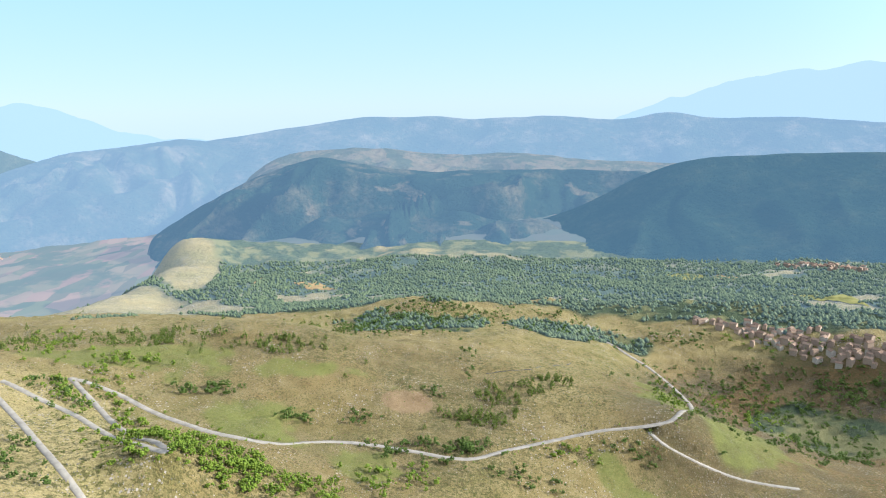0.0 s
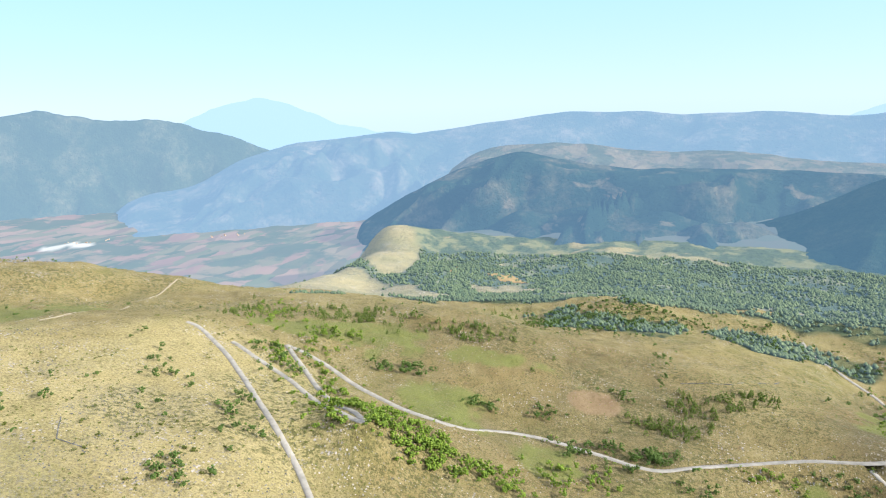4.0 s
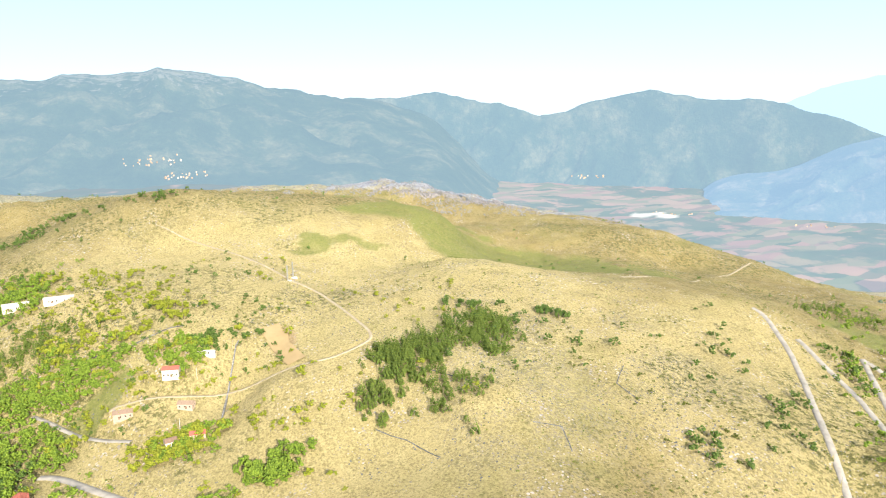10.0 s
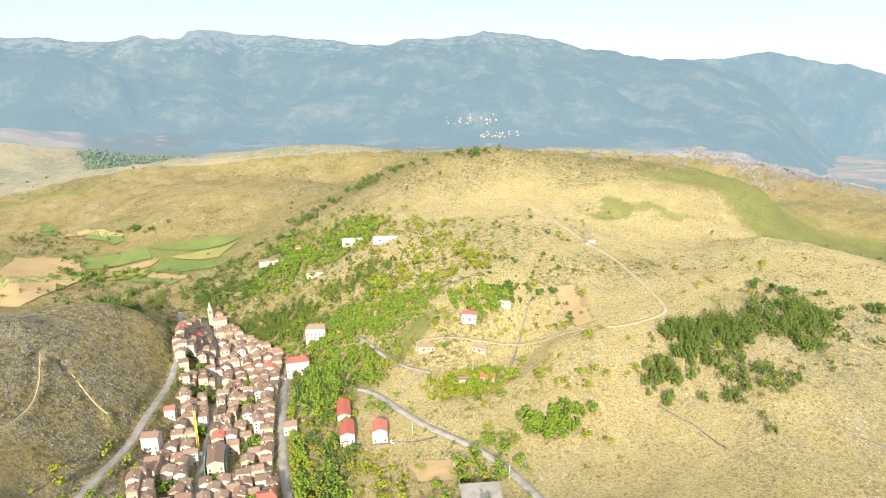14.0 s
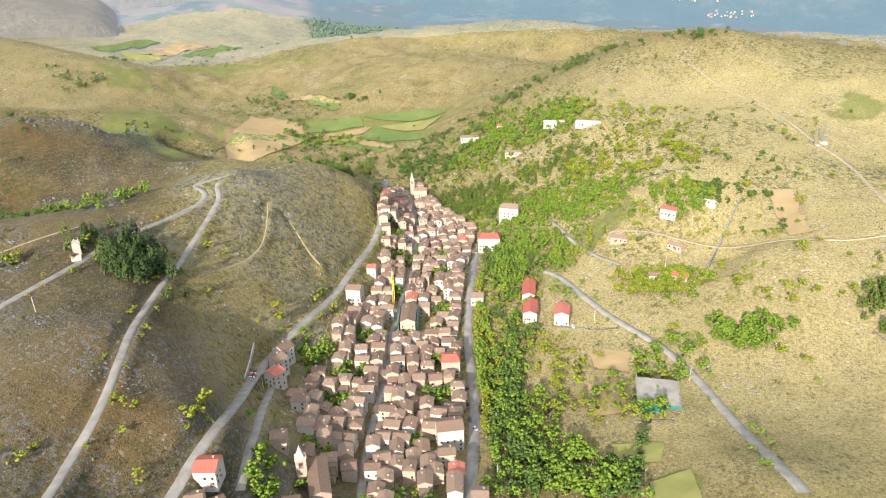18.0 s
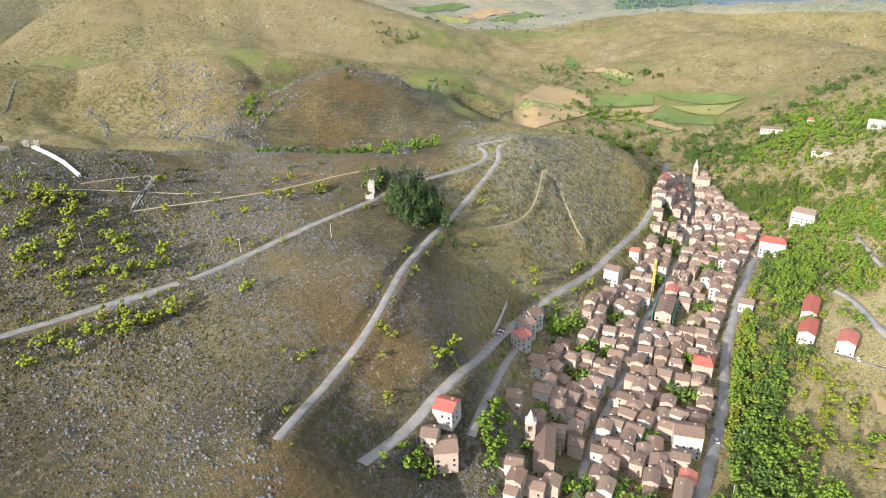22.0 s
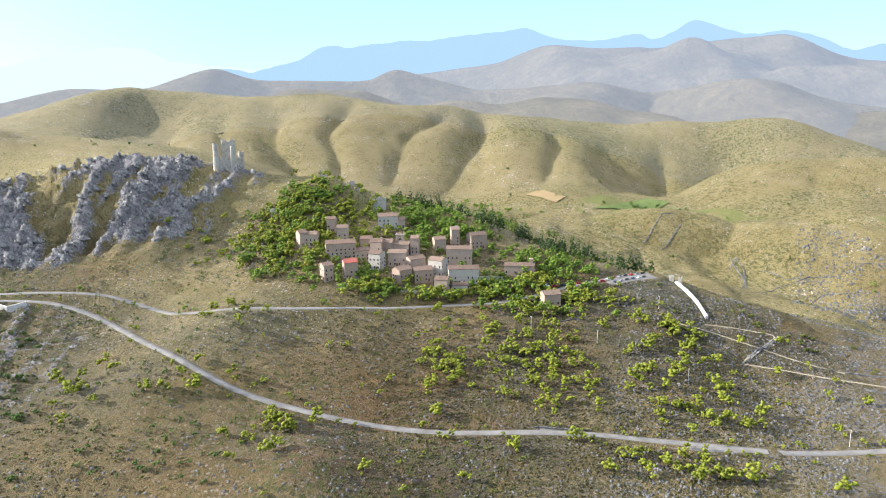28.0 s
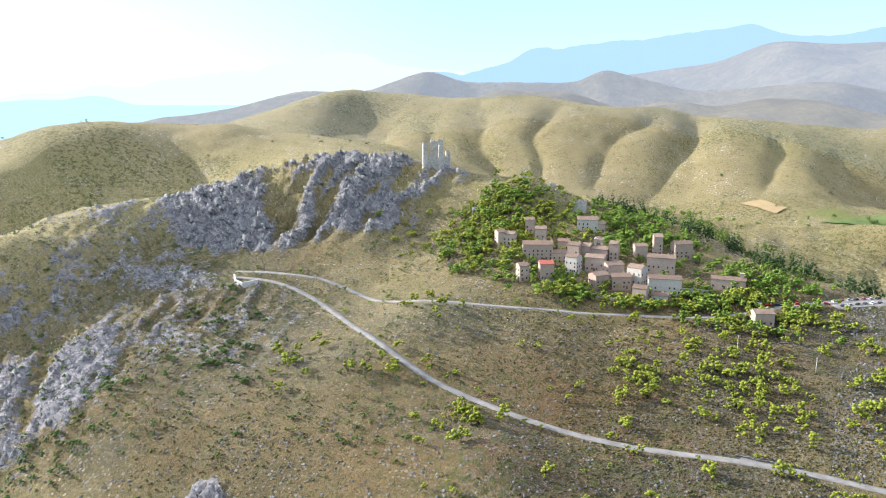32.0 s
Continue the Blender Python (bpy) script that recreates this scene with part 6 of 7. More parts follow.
grove("B", 175.7, 843, 2.8, 256, 60)
grove("Y", 188.9, 536, 2.8, 27, 40)
grove("J", 225.7, 403, 6.1, 46, 120)
grove("J", 214.0, 416, 2.4, 28, 30)
grove("J", 214.6, 490, 2.8, 36, 30)
grove("Y", 194.2, 335, 2.8, 25, 24)
grove("J", 203.8, 331, 6.1, 28, 40)
grove("J", 229.5, 383, 2.8, 18, 40)
grove("Y", 197.6, 445, 2.8, 17, 14)
grove("B", 192.8, 587, 2.6, 32, 60)
grove("Y", 158.7, 420, 7.5, 31, 40)
grove("Y", 168.8, 367, 2.8, 14, 16)
grove("Y", 144.8, 450, 9.3, 27, 18)
grove("S", 150.0, 721, 2.4, 70, 30)
grove("D", 130.9, 1472, 9.3, 308, 50)
grove("D", 116.9, 908, 2.4, 67, 50)
grove("P", 103.8, 687, 2.8, 36, 120)
grove("B", 97.4, 634, 2.8, 25, 120)
grove("D", 99.5, 543, 2.8, 47, 96)
grove("B", 95.1, 554, 1.9, 34, 48)
grove("D", 106.8, 786, 3.3, 23, 90)
grove("D", 115.5, 736, 2.4, 109, 60)
grove("D", 98.3, 412, 1.4, 37, 48)
grove("B", 88.8, 279, 2.8, 17, 40)
grove("B", 112.1, 420, 5.6, 135, 30)
grove("B", 100.8, 656, 2.8, 42, 30)
grove("Y", 94.7, 807, 2.8, 19, 24)
grove("D", 93.5, 982, 3.3, 48, 40)
grove("Y", 187.9, 571, 4.7, 52, 120)
grove("B", 190.7, 620, 2.8, 19, 70)
grove("Y", 184.1, 480, 5.6, 17, 60)
grove("B", 178.4, 569, 2.8, 39, 60)
grove("B", 174.6, 496, 3.3, 14, 50)
grove("Y", 168.2, 477, 4.2, 32, 40)
grove("P", 174.2, 707, 5.6, 142, 70)
grove("P", 168.6, 625, 2.8, 75, 50)
grove("S", 153.2, 491, 11.6, 26, 30)
grove("Y", 209.4, 401, 2.8, 33, 20)
grove("B", 101.8, 414, 0.5, 79, 70)
grove("D", 99.2, 379, 1.4, 75, 130)
grove("B", 96.1, 339, 2.8, 39, 48)
grove("D", 96.8, 291, 2.4, 29, 72)
grove("Y", 93.8, 375, 1.9, 41, 30)
grove("D", 86.3, 285, 0.7, 26, 24)
grove("B", 94.6, 612, 2.8, 17, 60)
grove("Y", 92.6, 638, 3.8, 30, 60)
grove("B", 83.6, 421, 2.8, 11, 24)
grove("B", 77.5, 432, 0.9, 12, 18)
grove("B", 82.3, 394, 1.9, 9, 20)
grove("B", 94.2, 486, 0.8, 33, 9)
grove("Y", 91.1, 564, 4.2, 13, 40)
grove("B", 101.2, 817, 2.8, 40, 60)
grove("D", 97.6, 790, 2.8, 40, 60)
grove("B", 124.8, 302, 0.7, 29, 16)
grove("B", 118.6, 406, 1.0, 19, 18)
grove("Y", 128.1, 288, 1.9, 21, 14)
grove("B", 115.6, 360, 2.8, 67, 24)
grove("B", 132.7, 246, 2.4, 9, 22)
grove("D", 107.5, 266, 1.4, 19, 14)
grove("B", 110.3, 533, 2.8, 83, 14)
grove("Y", 190.2, 607, 4.2, 43, 130)
grove("Y", 192.8, 554, 3.3, 40, 90)
grove("B", 188.8, 509, 3.8, 26, 60)
grove("Y", 177.3, 483, 9.3, 11, 60)
grove("Y", 171.6, 502, 2.8, 15, 50)
grove("B", 182.1, 627, 2.8, 39, 60)
grove("B", 183.7, 548, 5.6, 51, 30)
grove("Y", 167.8, 469, 3.8, 34, 40)
grove("Y", 174.7, 416, 6.1, 54, 60)
grove("Y", 156.0, 379, 2.8, 19, 24)
grove("P", 133.4, 452, 3.8, 30, 40)
grove("Y", 190.9, 600, 2.8, 39, 90)
grove("B", 177.7, 474, 9.3, 12, 60)
grove("Y", 172.6, 487, 2.8, 14, 40)
grove("Y", 180.1, 382, 1.9, 28, 22)
grove("Y", 170.2, 411, 3.3, 37, 30)
grove("Y", 201.7, 378, 2.8, 12, 14)
grove("J", 227.5, 477, 2.8, 44, 40)
grove("J", 219.2, 447, 3.8, 46, 50)
grove("B", 98.7, 633, 9.3, 33, 60)
grove("Y", 89.2, 719, 4.7, 62, 60)
grove("D", -28.9, 1119, 5.6, 73, 160)
grove("D", -32.6, 1138, 2.8, 53, 80)
grove("B", -25.4, 1039, 2.8, 86, 60)
grove("D", -19.6, 1241, 2.8, 22, 50)
grove("D", 7.2, 1171, 2.8, 68, 100)
grove("B", -10.4, 655, 2.8, 16, 20)
grove("D", -6.9, 601, 2.8, 16, 24)
grove("D", -16.7, 675, 2.8, 11, 16)
grove("D", -1.8, 628, 1.9, 15, 40)
grove("P", 11.1, 1061, 2.4, 195, 50)
grove("B", 25.5, 804, 2.8, 22, 30)
grove("D", -23.4, 790, 3.8, 81, 24)
grove("B", 5.0, 569, 3.8, 24, 30)
grove("D", 39.6, 644, 2.8, 82, 20)
grove("D", 53.3, 579, 9.3, 61, 40)
grove("D", 40.1, 466, 2.8, 12, 20)
grove("D", 34.6, 542, 2.8, 57, 24)
grove("D", 30.5, 699, 2.4, 60, 40)
grove("B", 31.1, 886, 2.8, 115, 30)
grove("S", 45.0, 522, 9.3, 55, 20)
grove("B", 85.1, 588, 2.8, 16, 30)
grove("B", 144.3, 790, 1.9, 31, 30)
grove("D", 129.9, 873, 6.6, 37, 30)
grove("D", 136.6, 841, 1.9, 60, 18)
grove("B", 115.2, 913, 2.8, 26, 50)
grove("D", 119.7, 1099, 2.8, 90, 40)
grove("D", 112.4, 1055, 1.9, 16, 20)
grove("D", 131.8, 1185, 2.8, 17, 24)
grove("D", 163.6, 1137, 2.8, 15, 16)
grove("D", 137.8, 605, 5.2, 72, 60)
grove("B", 132.4, 614, 3.8, 77, 50)
grove("D", 167.8, 632, 2.4, 73, 30)



# ---- loose scrub and stones over the dry slopes ----
def scatter(n, a0, a1, r0, r1, seed, clump):
    rng = np.random.default_rng(seed)
    a, r = rng.uniform(a0, a1, n), np.sqrt(rng.uniform(r0 * r0, r1 * r1, n))
    x, y = -r * np.sin(np.radians(a)), r * np.cos(np.radians(a))
    keep = (fbm(x, y, 90, 3, seed) + 0.5 * fbm(x, y, 25, 2, seed + 5) > clump) & off_road(x, y, 1.5)
    keep &= np.hypot(x[:, None] - BUILT[None, :, 0], y[:, None] - BUILT[None, :, 1]).min(1) > 9
    x, y = x[keep], y[keep]
    return x, y, lie(x, y), rng


for n, a0, a1, r0, r1, seed, clump, kind in (
        (5200, 20, 108, 380, 800, 61, 0.05, "S"), (420, 76, 104, 540, 790, 68, -0.2, "Y"), (350, 76, 104, 540, 790, 168, -0.2, "D"), (900, -35, 40, 480, 950, 62, 0.1, "S"), (2600, 112, 232, 230, 660, 63, 0.0, "S"),
        (220, 115, 200, 260, 480, 64, 0.0, "Y"), (260, 60, 108, 400, 700, 65, 0.1, "Y"), (1400, -30, 232, 800, 1500, 66, 0.25, "D"), (1500, 195, 232, 290, 640, 67, -0.05, "J"), (1500, 135, 200, 850, 1700, 69, 0.3, "J"), (500, 84, 102, 330, 520, 70, -0.1, "Y")):
    x, y, z, rng = scatter(n, a0, a1, r0, r1, seed, clump)
    for px, py, pz in zip(x, y, z):
        STUFF.setdefault(kind, []).append((int(rng.integers(0, 3)), px, py, pz, rng.uniform(0.3, 0.95) * (1.35 if kind == "Y" else 1.0), rng.uniform(0, 6)))
for key, gap, kind in (("castle_road", 9, "Y"), ("mid_road", 13, "Y"), ("lower_castle_road", 10, "Y"), ("west_road", 14, "B"), ("hamlet_lane", 12, "B"), ("valley_road", 16, "B"), ("hairpin_road", 12, "S"), ("east_road", 11, "B"), ("spur_road", 20, "S")):
    width, _, rx, ry, _ = ROADS[key]                # bushes along the verges
    for i in range(0, len(rx) - 1):
        if tree_rng.random() < 3.0 / gap:
            gx, gy = rx[i + 1] - rx[i], ry[i + 1] - ry[i]
            g = (width / 2 + tree_rng.uniform(1.5, 5)) * tree_rng.choice((-1, 1)) / math.hypot(gx, gy)
            px, py = rx[i] - gy * g, ry[i] + gx * g
            STUFF.setdefault(kind, []).append((int(tree_rng.integers(0, 3)), px, py, float(lie(px, py)[0]), tree_rng.uniform(0.25, 0.75), tree_rng.uniform(0, 6)))
for gx, gy, g in GARDENS:                            # trees of the gardens between the houses
    for k in range(int(g * 1.1)):
        px, py = gx + tree_rng.uniform(-0.75, 0.75) * g, gy + tree_rng.uniform(-0.75, 0.75) * g
        STUFF.setdefault("DB"[k % 2], []).append((int(tree_rng.integers(0, 3)), px, py, float(lie(px, py)[0]), tree_rng.uniform(0.7, 1.25), tree_rng.uniform(0, 6)))
_, _, rx, ry, _ = ROADS["high_street"]                # the clipped row of street trees
for i in range(int(0.22 * len(rx)), int(0.72 * len(rx))):
    gx, gy = rx[i + 1] - rx[i], ry[i + 1] - ry[i]
    g = (7.0 if gx > 0 else -7.0) / math.hypot(gx, gy)
    px, py = rx[i] - gy * g, ry[i] + gx * g
    STUFF.setdefault("Y", []).append((i % 3, px, py, float(lie(px, py)[0]), tree_rng.uniform(0.8, 1.1), tree_rng.uniform(0, 6)))
plant_stuff()


def rubble(name, words, n, a0, a1, r0, r1, seed, clump, small, large, mat=LOOSE_ROCK):
    x, y, z, rng = scatter(n, a0, a1, r0, r1, seed, clump)
    size = small + (large - small) * rng.uniform(0, 1, len(x)) ** 3
    turn = rng.uniform(0, 6.28, len(x))
    base = np.array([(-1, -1, -0.6), (1, -1, -0.6), (1, 1, -0.6), (-1, 1, -0.6), (-0.7, -0.6, 0.5), (0.6, -0.8, 0.6), (0.8, 0.6, 0.4), (-0.6, 0.8, 0.7)])
    face = np.array([(4, 5, 6, 7), (0, 1, 5, 4), (1, 2, 6, 5), (2, 3, 7, 6), (3, 0, 4, 7)])
    v = base[None] * (1 + rng.uniform(-0.35, 0.35, (len(x), 8, 3))) * size[:, None, None]
    c, s = np.cos(turn)[:, None], np.sin(turn)[:, None]
    v = np.stack([v[..., 0] * c - v[..., 1] * s + x[:, None], v[..., 0] * s + v[..., 1] * c + y[:, None], v[..., 2] + z[:, None] + 0.1 * size[:, None]], -1)
    f = face[None] + 8 * np.arange(len(x))[:, None, None]
    tagged(link_mesh(name, v.reshape(-1, 3), f.reshape(-1, 4), mat), words, "rocks", kind="stuff")


rubble("loose_stones", "grey limestone boulders scattered over the slope", 60000, 113, 165, 200, 640, 71, -0.3, 0.15, 0.8)
rubble("loose_stones", "grey limestone boulders on the steep hillside", 20000, 160, 233, 260, 660, 72, -0.1, 0.15, 0.75)
rubble("loose_stones", "pale stones in dry grass", 16000, 30, 105, 370, 760, 73, 0.1, 0.2, 0.7)


def outcrop(name, words, n, a0, a1, r0, r1, seed, small, large):
    """Broken limestone blades standing out of the crag, leaning one way like its beds."""
    rng = np.random.default_rng(seed)
    a, r = rng.uniform(a0, a1, n), rng.uniform(r0, r1, n)
    x, y = -r * np.sin(np.radians(a)), r * np.cos(np.radians(a))
    keep = (crag(x, y, fbm(x, y, 40, 4, 41)) + 0.25 * fbm(x, y, 14, 3, seed) > 0.55) & off_road(x, y, 3)
    x, y = x[keep], y[keep]
    z, size = lie(x, y), small + (large - small) * rng.uniform(0, 1, len(x)) ** 2.5
    base = np.array([(-1, -0.6, -1), (1, -0.7, -1), (0.9, 0.7, -1), (-1, 0.6, -1), (-0.75, -0.4, 0.3), (0.7, -0.5, 0.5), (0.6, 0.5, 0.4), (-0.7, 0.45, 0.6), (0.0, 0.0, 1.25)])
    face = np.array([(0, 1, 5), (0, 5, 4), (1, 2, 6), (1, 6, 5), (2, 3, 7), (2, 7, 6), (3, 0, 4), (3, 4, 7), (4, 5, 8), (5, 6, 8), (6, 7, 8), (7, 4, 8)])
    v = base[None] * (1 + rng.uniform(-0.5, 0.5, (len(x), 9, 3))) * size[:, None, None] * np.array([1.25, 1.0, 0.8])
    v[..., 0] += 0.35 * v[..., 2]
    turn = np.radians(-20) + rng.normal(0, 0.5, len(x))
    c, s = np.cos(turn)[:, None], np.sin(turn)[:, None]
    v = np.stack([v[..., 0] * c - v[..., 1] * s + x[:, None], v[..., 0] * s + v[..., 1] * c + y[:, None], v[..., 2] + z[:, None] - 0.35 * size[:, None]], -1)
    f = face[None] + 9 * np.arange(len(x))[:, None, None]
    tagged(link_mesh(name, v.reshape(-1, 3), f.reshape(-1, 3), ROCK), words, "rocks", kind="stuff")


outcrop("crag_rocks", "jagged grey limestone blades on the castle crag", 15000, 192, 230, 540, 740, 81, 0.4, 2.6)
outcrop("crag_rocks", "broken grey limestone ribs on the lower slope", 9000, 208, 240, 285, 680, 82, 0.35, 2.2)
rubble("loose_stones", "grey limestone rocks on the stony knolls", 9000, 124, 152, 680, 900, 74, 0.0, 0.35, 1.6)


rubble("loose_stones", "pale limestone rocks along the far ridge", 9000, 44, 80, 1350, 1510, 75, -0.1, 0.5, 2.0, ROCK)


def tussocks(name, words, n, a0, a1, r0, r1, seed, clump, small, large, leaves):
    """Low tufts of grass and herbs, each one small ragged clump, thinning out towards the edge of their land."""
    x, y, z, rng = scatter(n, a0, a1, r0, r1, seed, clump)
    a, r = polar(x, y)
    dense = np.minimum(np.minimum(a - a0, a1 - a) / 13.0, np.minimum(r - r0, r1 - r) / 60.0) + 0.25 * fbm(x, y, 60, 2, seed)
    keep = rng.uniform(0, 1, len(x)) < dense
    x, y, z = x[keep], y[keep], z[keep]
    size = small + (large - small) * rng.uniform(0, 1, len(x)) ** 2
    v = OCTA_V[None] * (1 + rng.uniform(-0.4, 0.4, (len(x), 6, 3))) * size[:, None, None] * np.array([1, 1, 0.7])
    v = v + np.stack([x, y, z + 0.15 * size], 1)[:, None]
    f = OCTA_F[None] + 6 * np.arange(len(x))[:, None, None]
    tagged(link_mesh(name, v.reshape(-1, 3), f.reshape(-1, 3), leaves), words, "tussocks", kind="stuff")


tussocks("tussocks", "dark dry tufts of herbs on the stony slope", 26000, 112, 200, 200, 660, 91, -0.35, 0.2, 0.8, DRY_TUFT)
tussocks("tussocks", "dark dry tufts of herbs under the crag", 13000, 200, 234, 260, 660, 92, -0.2, 0.25, 0.9, DRY_TUFT)
tussocks("tussocks", "olive tufts on the dry eastern slopes", 18000, -34, 112, 380, 900, 93, -0.1, 0.3, 0.9, SCRUB)
def far_wood(name, words, n, a0, a1, r0, r1, seed, small, large):
    """The woods of the vale: every crown one small ragged clump."""
    rng = np.random.default_rng(seed)
    a, r = rng.uniform(a0, a1, n), np.sqrt(rng.uniform(r0 * r0, r1 * r1, n))
    x, y = -r * np.sin(np.radians(a)), r * np.cos(np.radians(a))
    keep = masks(x, y, a, r)["wood"] * rng.uniform(0.4, 1.2, n) > 0.52 + 0.5 * fbm(x, y, 110, 3, 97)
    x, y = x[keep], y[keep]
    z, size = lie(x, y), rng.uniform(small, large, len(x))
    v = OCTA_V[None] * (1 + rng.uniform(-0.4, 0.4, (len(x), 6, 3))) * size[:, None, None] * np.array([1, 1, 1.25])
    v = v + np.stack([x, y, z + 0.5 * size], 1)[:, None]
    f = OCTA_F[None] + 6 * np.arange(len(x))[:, None, None]
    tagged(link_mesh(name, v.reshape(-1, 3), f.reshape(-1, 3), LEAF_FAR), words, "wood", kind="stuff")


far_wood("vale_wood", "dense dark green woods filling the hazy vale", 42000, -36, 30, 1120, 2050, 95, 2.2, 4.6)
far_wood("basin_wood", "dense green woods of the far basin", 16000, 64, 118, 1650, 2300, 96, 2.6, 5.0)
# dense dark tufts added below the hamlet to darken the slope like shade
tussocks("tussocks", "dark tufts on the slope below the hamlet, dense to imitate its shade", 36000, 144, 194, 240, 490, 98, -0.5, 0.25, 0.85, DRY_TUFT)
tussocks("tussocks", "scattered low bushes on the bare back hills", 4500, 118, 220, 700, 1440, 94, 0.1, 0.5, 1.5, DRY_TUFT)



# ---- the ruined castle on its crag ----
def jagged_ring(bm, cx, cy, r0, r1, z0, z1, sides, rng, bite):
    """A tapered round wall with a broken top."""
    low = [bm.verts.new((cx + r0 * math.cos(k * 2 * math.pi / sides), cy + r0 * math.sin(k * 2 * math.pi / sides), z0)) for k in range(sides)]
    mid = [bm.verts.new((cx + r1 * math.cos(k * 2 * math.pi / sides), cy + r1 * math.sin(k * 2 * math.pi / sides), 0.55 * z1)) for k in range(sides)]
    top = [bm.verts.new((cx + r1 * math.cos(k * 2 * math.pi / sides), cy + r1 * math.sin(k * 2 * math.pi / sides), z1 - rng.uniform(0, bite))) for k in range(sides)]
    inner = [bm.verts.new((cx + 0.6 * r1 * math.cos(k * 2 * math.pi / sides), cy + 0.6 * r1 * math.sin(k * 2 * math.pi / sides), z1 - bite - 0.8)) for k in range(sides)]
    for k in range(sides):
        j = (k + 1) % sides
        for a, b in ((low, mid), (mid, top), (top, inner)):
            bm.faces.new((a[k], a[j], b[j], b[k]))
    bm.faces.new(inner)


def broken_wall(bm, x0, y0, x1, y1, z0, z1, thick, rng, bite):
    n = max(3, int(math.hypot(x1 - x0, y1 - y0) / 1.4))
    ux, uy = (x1 - x0) / math.hypot(x1 - x0, y1 - y0), (y1 - y0) / math.hypot(x1 - x0, y1 - y0)
    px, py = -uy * thick / 2, ux * thick / 2
    cols = []
    for k in range(n + 1):
        x, y, t = x0 + (x1 - x0) * k / n, y0 + (y1 - y0) * k / n, z1 - rng.uniform(0, bite)
        cols.append([bm.verts.new(c) for c in ((x + px, y + py, z0), (x + px, y + py, t), (x - px, y - py, t), (x - px, y - py, z0))])
    for a, b in zip(cols, cols[1:]):
        for i, j in ((0, 1), (1, 2), (2, 3)):
            bm.faces.new((a[i], a[j], b[j], b[i]))
    bm.faces.new(cols[0])
    bm.faces.new(cols[-1][::-1])


rng = random.Random(3)
cz = float(lie(199, -654)[0])
castle = thing("castle_ruin", 199, -657, cz, 197, "ruined pale stone castle with round corner towers on the crag", "castle")
bm = bmesh.new()
for x0, y0, x1, y1 in ((-5.5, -5, 5.5, -5), (5.5, -5, 5.5, 5), (5.5, 5, -5.5, 5), (-5.5, 5, -5.5, -5)):
    broken_wall(bm, x0, y0, x1, y1, -6, 27, 1.8, rng, 4)
part("keep", bm, OLD_STONE, castle, "square keep with a broken crown")
for cx, cy, h in ((-11.5, -9, 24), (4.0, -10, 22), (11, 9, 15), (-11, 9, 14)):
    bm = bmesh.new()
    jagged_ring(bm, cx, cy, 3.9, 2.6, -12, h, 14, rng, 1.6)
    part("tower", bm, OLD_STONE, castle)
for x0, y0, x1, y1 in ((-11.5, -9, 4, -10), (4, -10, 11, 9), (11, 9, -11, 9), (-11, 9, -11.5, -9)):
    bm = bmesh.new()
    broken_wall(bm, x0, y0, x1, y1, -10, 11, 1.5, rng, 4)
    part("curtain_wall", bm, OLD_STONE, castle)


def ruin(x, y, turn, w, d, h, words, peaks=False):
    z = float(lie(x, y)[0])
    ob = thing("ruined_house", x, y, z, turn, words, "ruin")
    for x0, y0, x1, y1 in ((-w / 2, -d / 2, w / 2, -d / 2), (w / 2, -d / 2, w / 2, d / 2), (w / 2, d / 2, -w / 2, d / 2), (-w / 2, d / 2, -w / 2, -d / 2)):
        bm = bmesh.new()
        broken_wall(bm, x0, y0, x1, y1, -2, h, 0.8, rng, 0.45 * h)
        part("wall", bm, OLD_STONE, ob)
    return ob


for x, y, turn, w, d, h in ((55, -619, 186, 12, 8, 10), (113, -668, 190, 6, 5, 9), (98, -690, 188, 9, 6, 8), (84, -659, 187, 5, 4, 5), (143, -590, 194, 6, 5, 5), (-176, -508, 160, 3, 2.5, 5),
                             (-182, -506, 160, 2, 2, 6), (-318, -322, 135, 4, 4, 8), (-310, -316, 135, 5, 3, 3), (75, -640, 186, 8, 5, 4), (20, -640, 180, 7, 5, 4)):
    ruin(x, y, turn, w, d, h, "roofless ruined stone building with broken walls")

# ---- chapel, hamlet belfry and walls ----
z = float(lie(-61, -517)[0])
chapel = house("chapel", -61, -517, z, 172, 23, 9, 6.5, 1, "long beige stone chapel with low tiled roof", STONE_WALL, TILES, chimney=False, seed=7, category="church")
bm = bmesh.new()
box(bm, 7.4, -1.4, 5, 10.2, 1.4, 11)
box(bm, 7.2, -1.6, 11, 10.4, 1.6, 11.4)
part("bell_gable", bm, STONE_WALL, chapel)
x, y = spot_xy(183.4, 545)
bell_tower("hamlet_belfry", x, y, float(lie(x, y)[0]), 175, 6.2, 15, 2.0, "square stone belfry among hamlet houses")


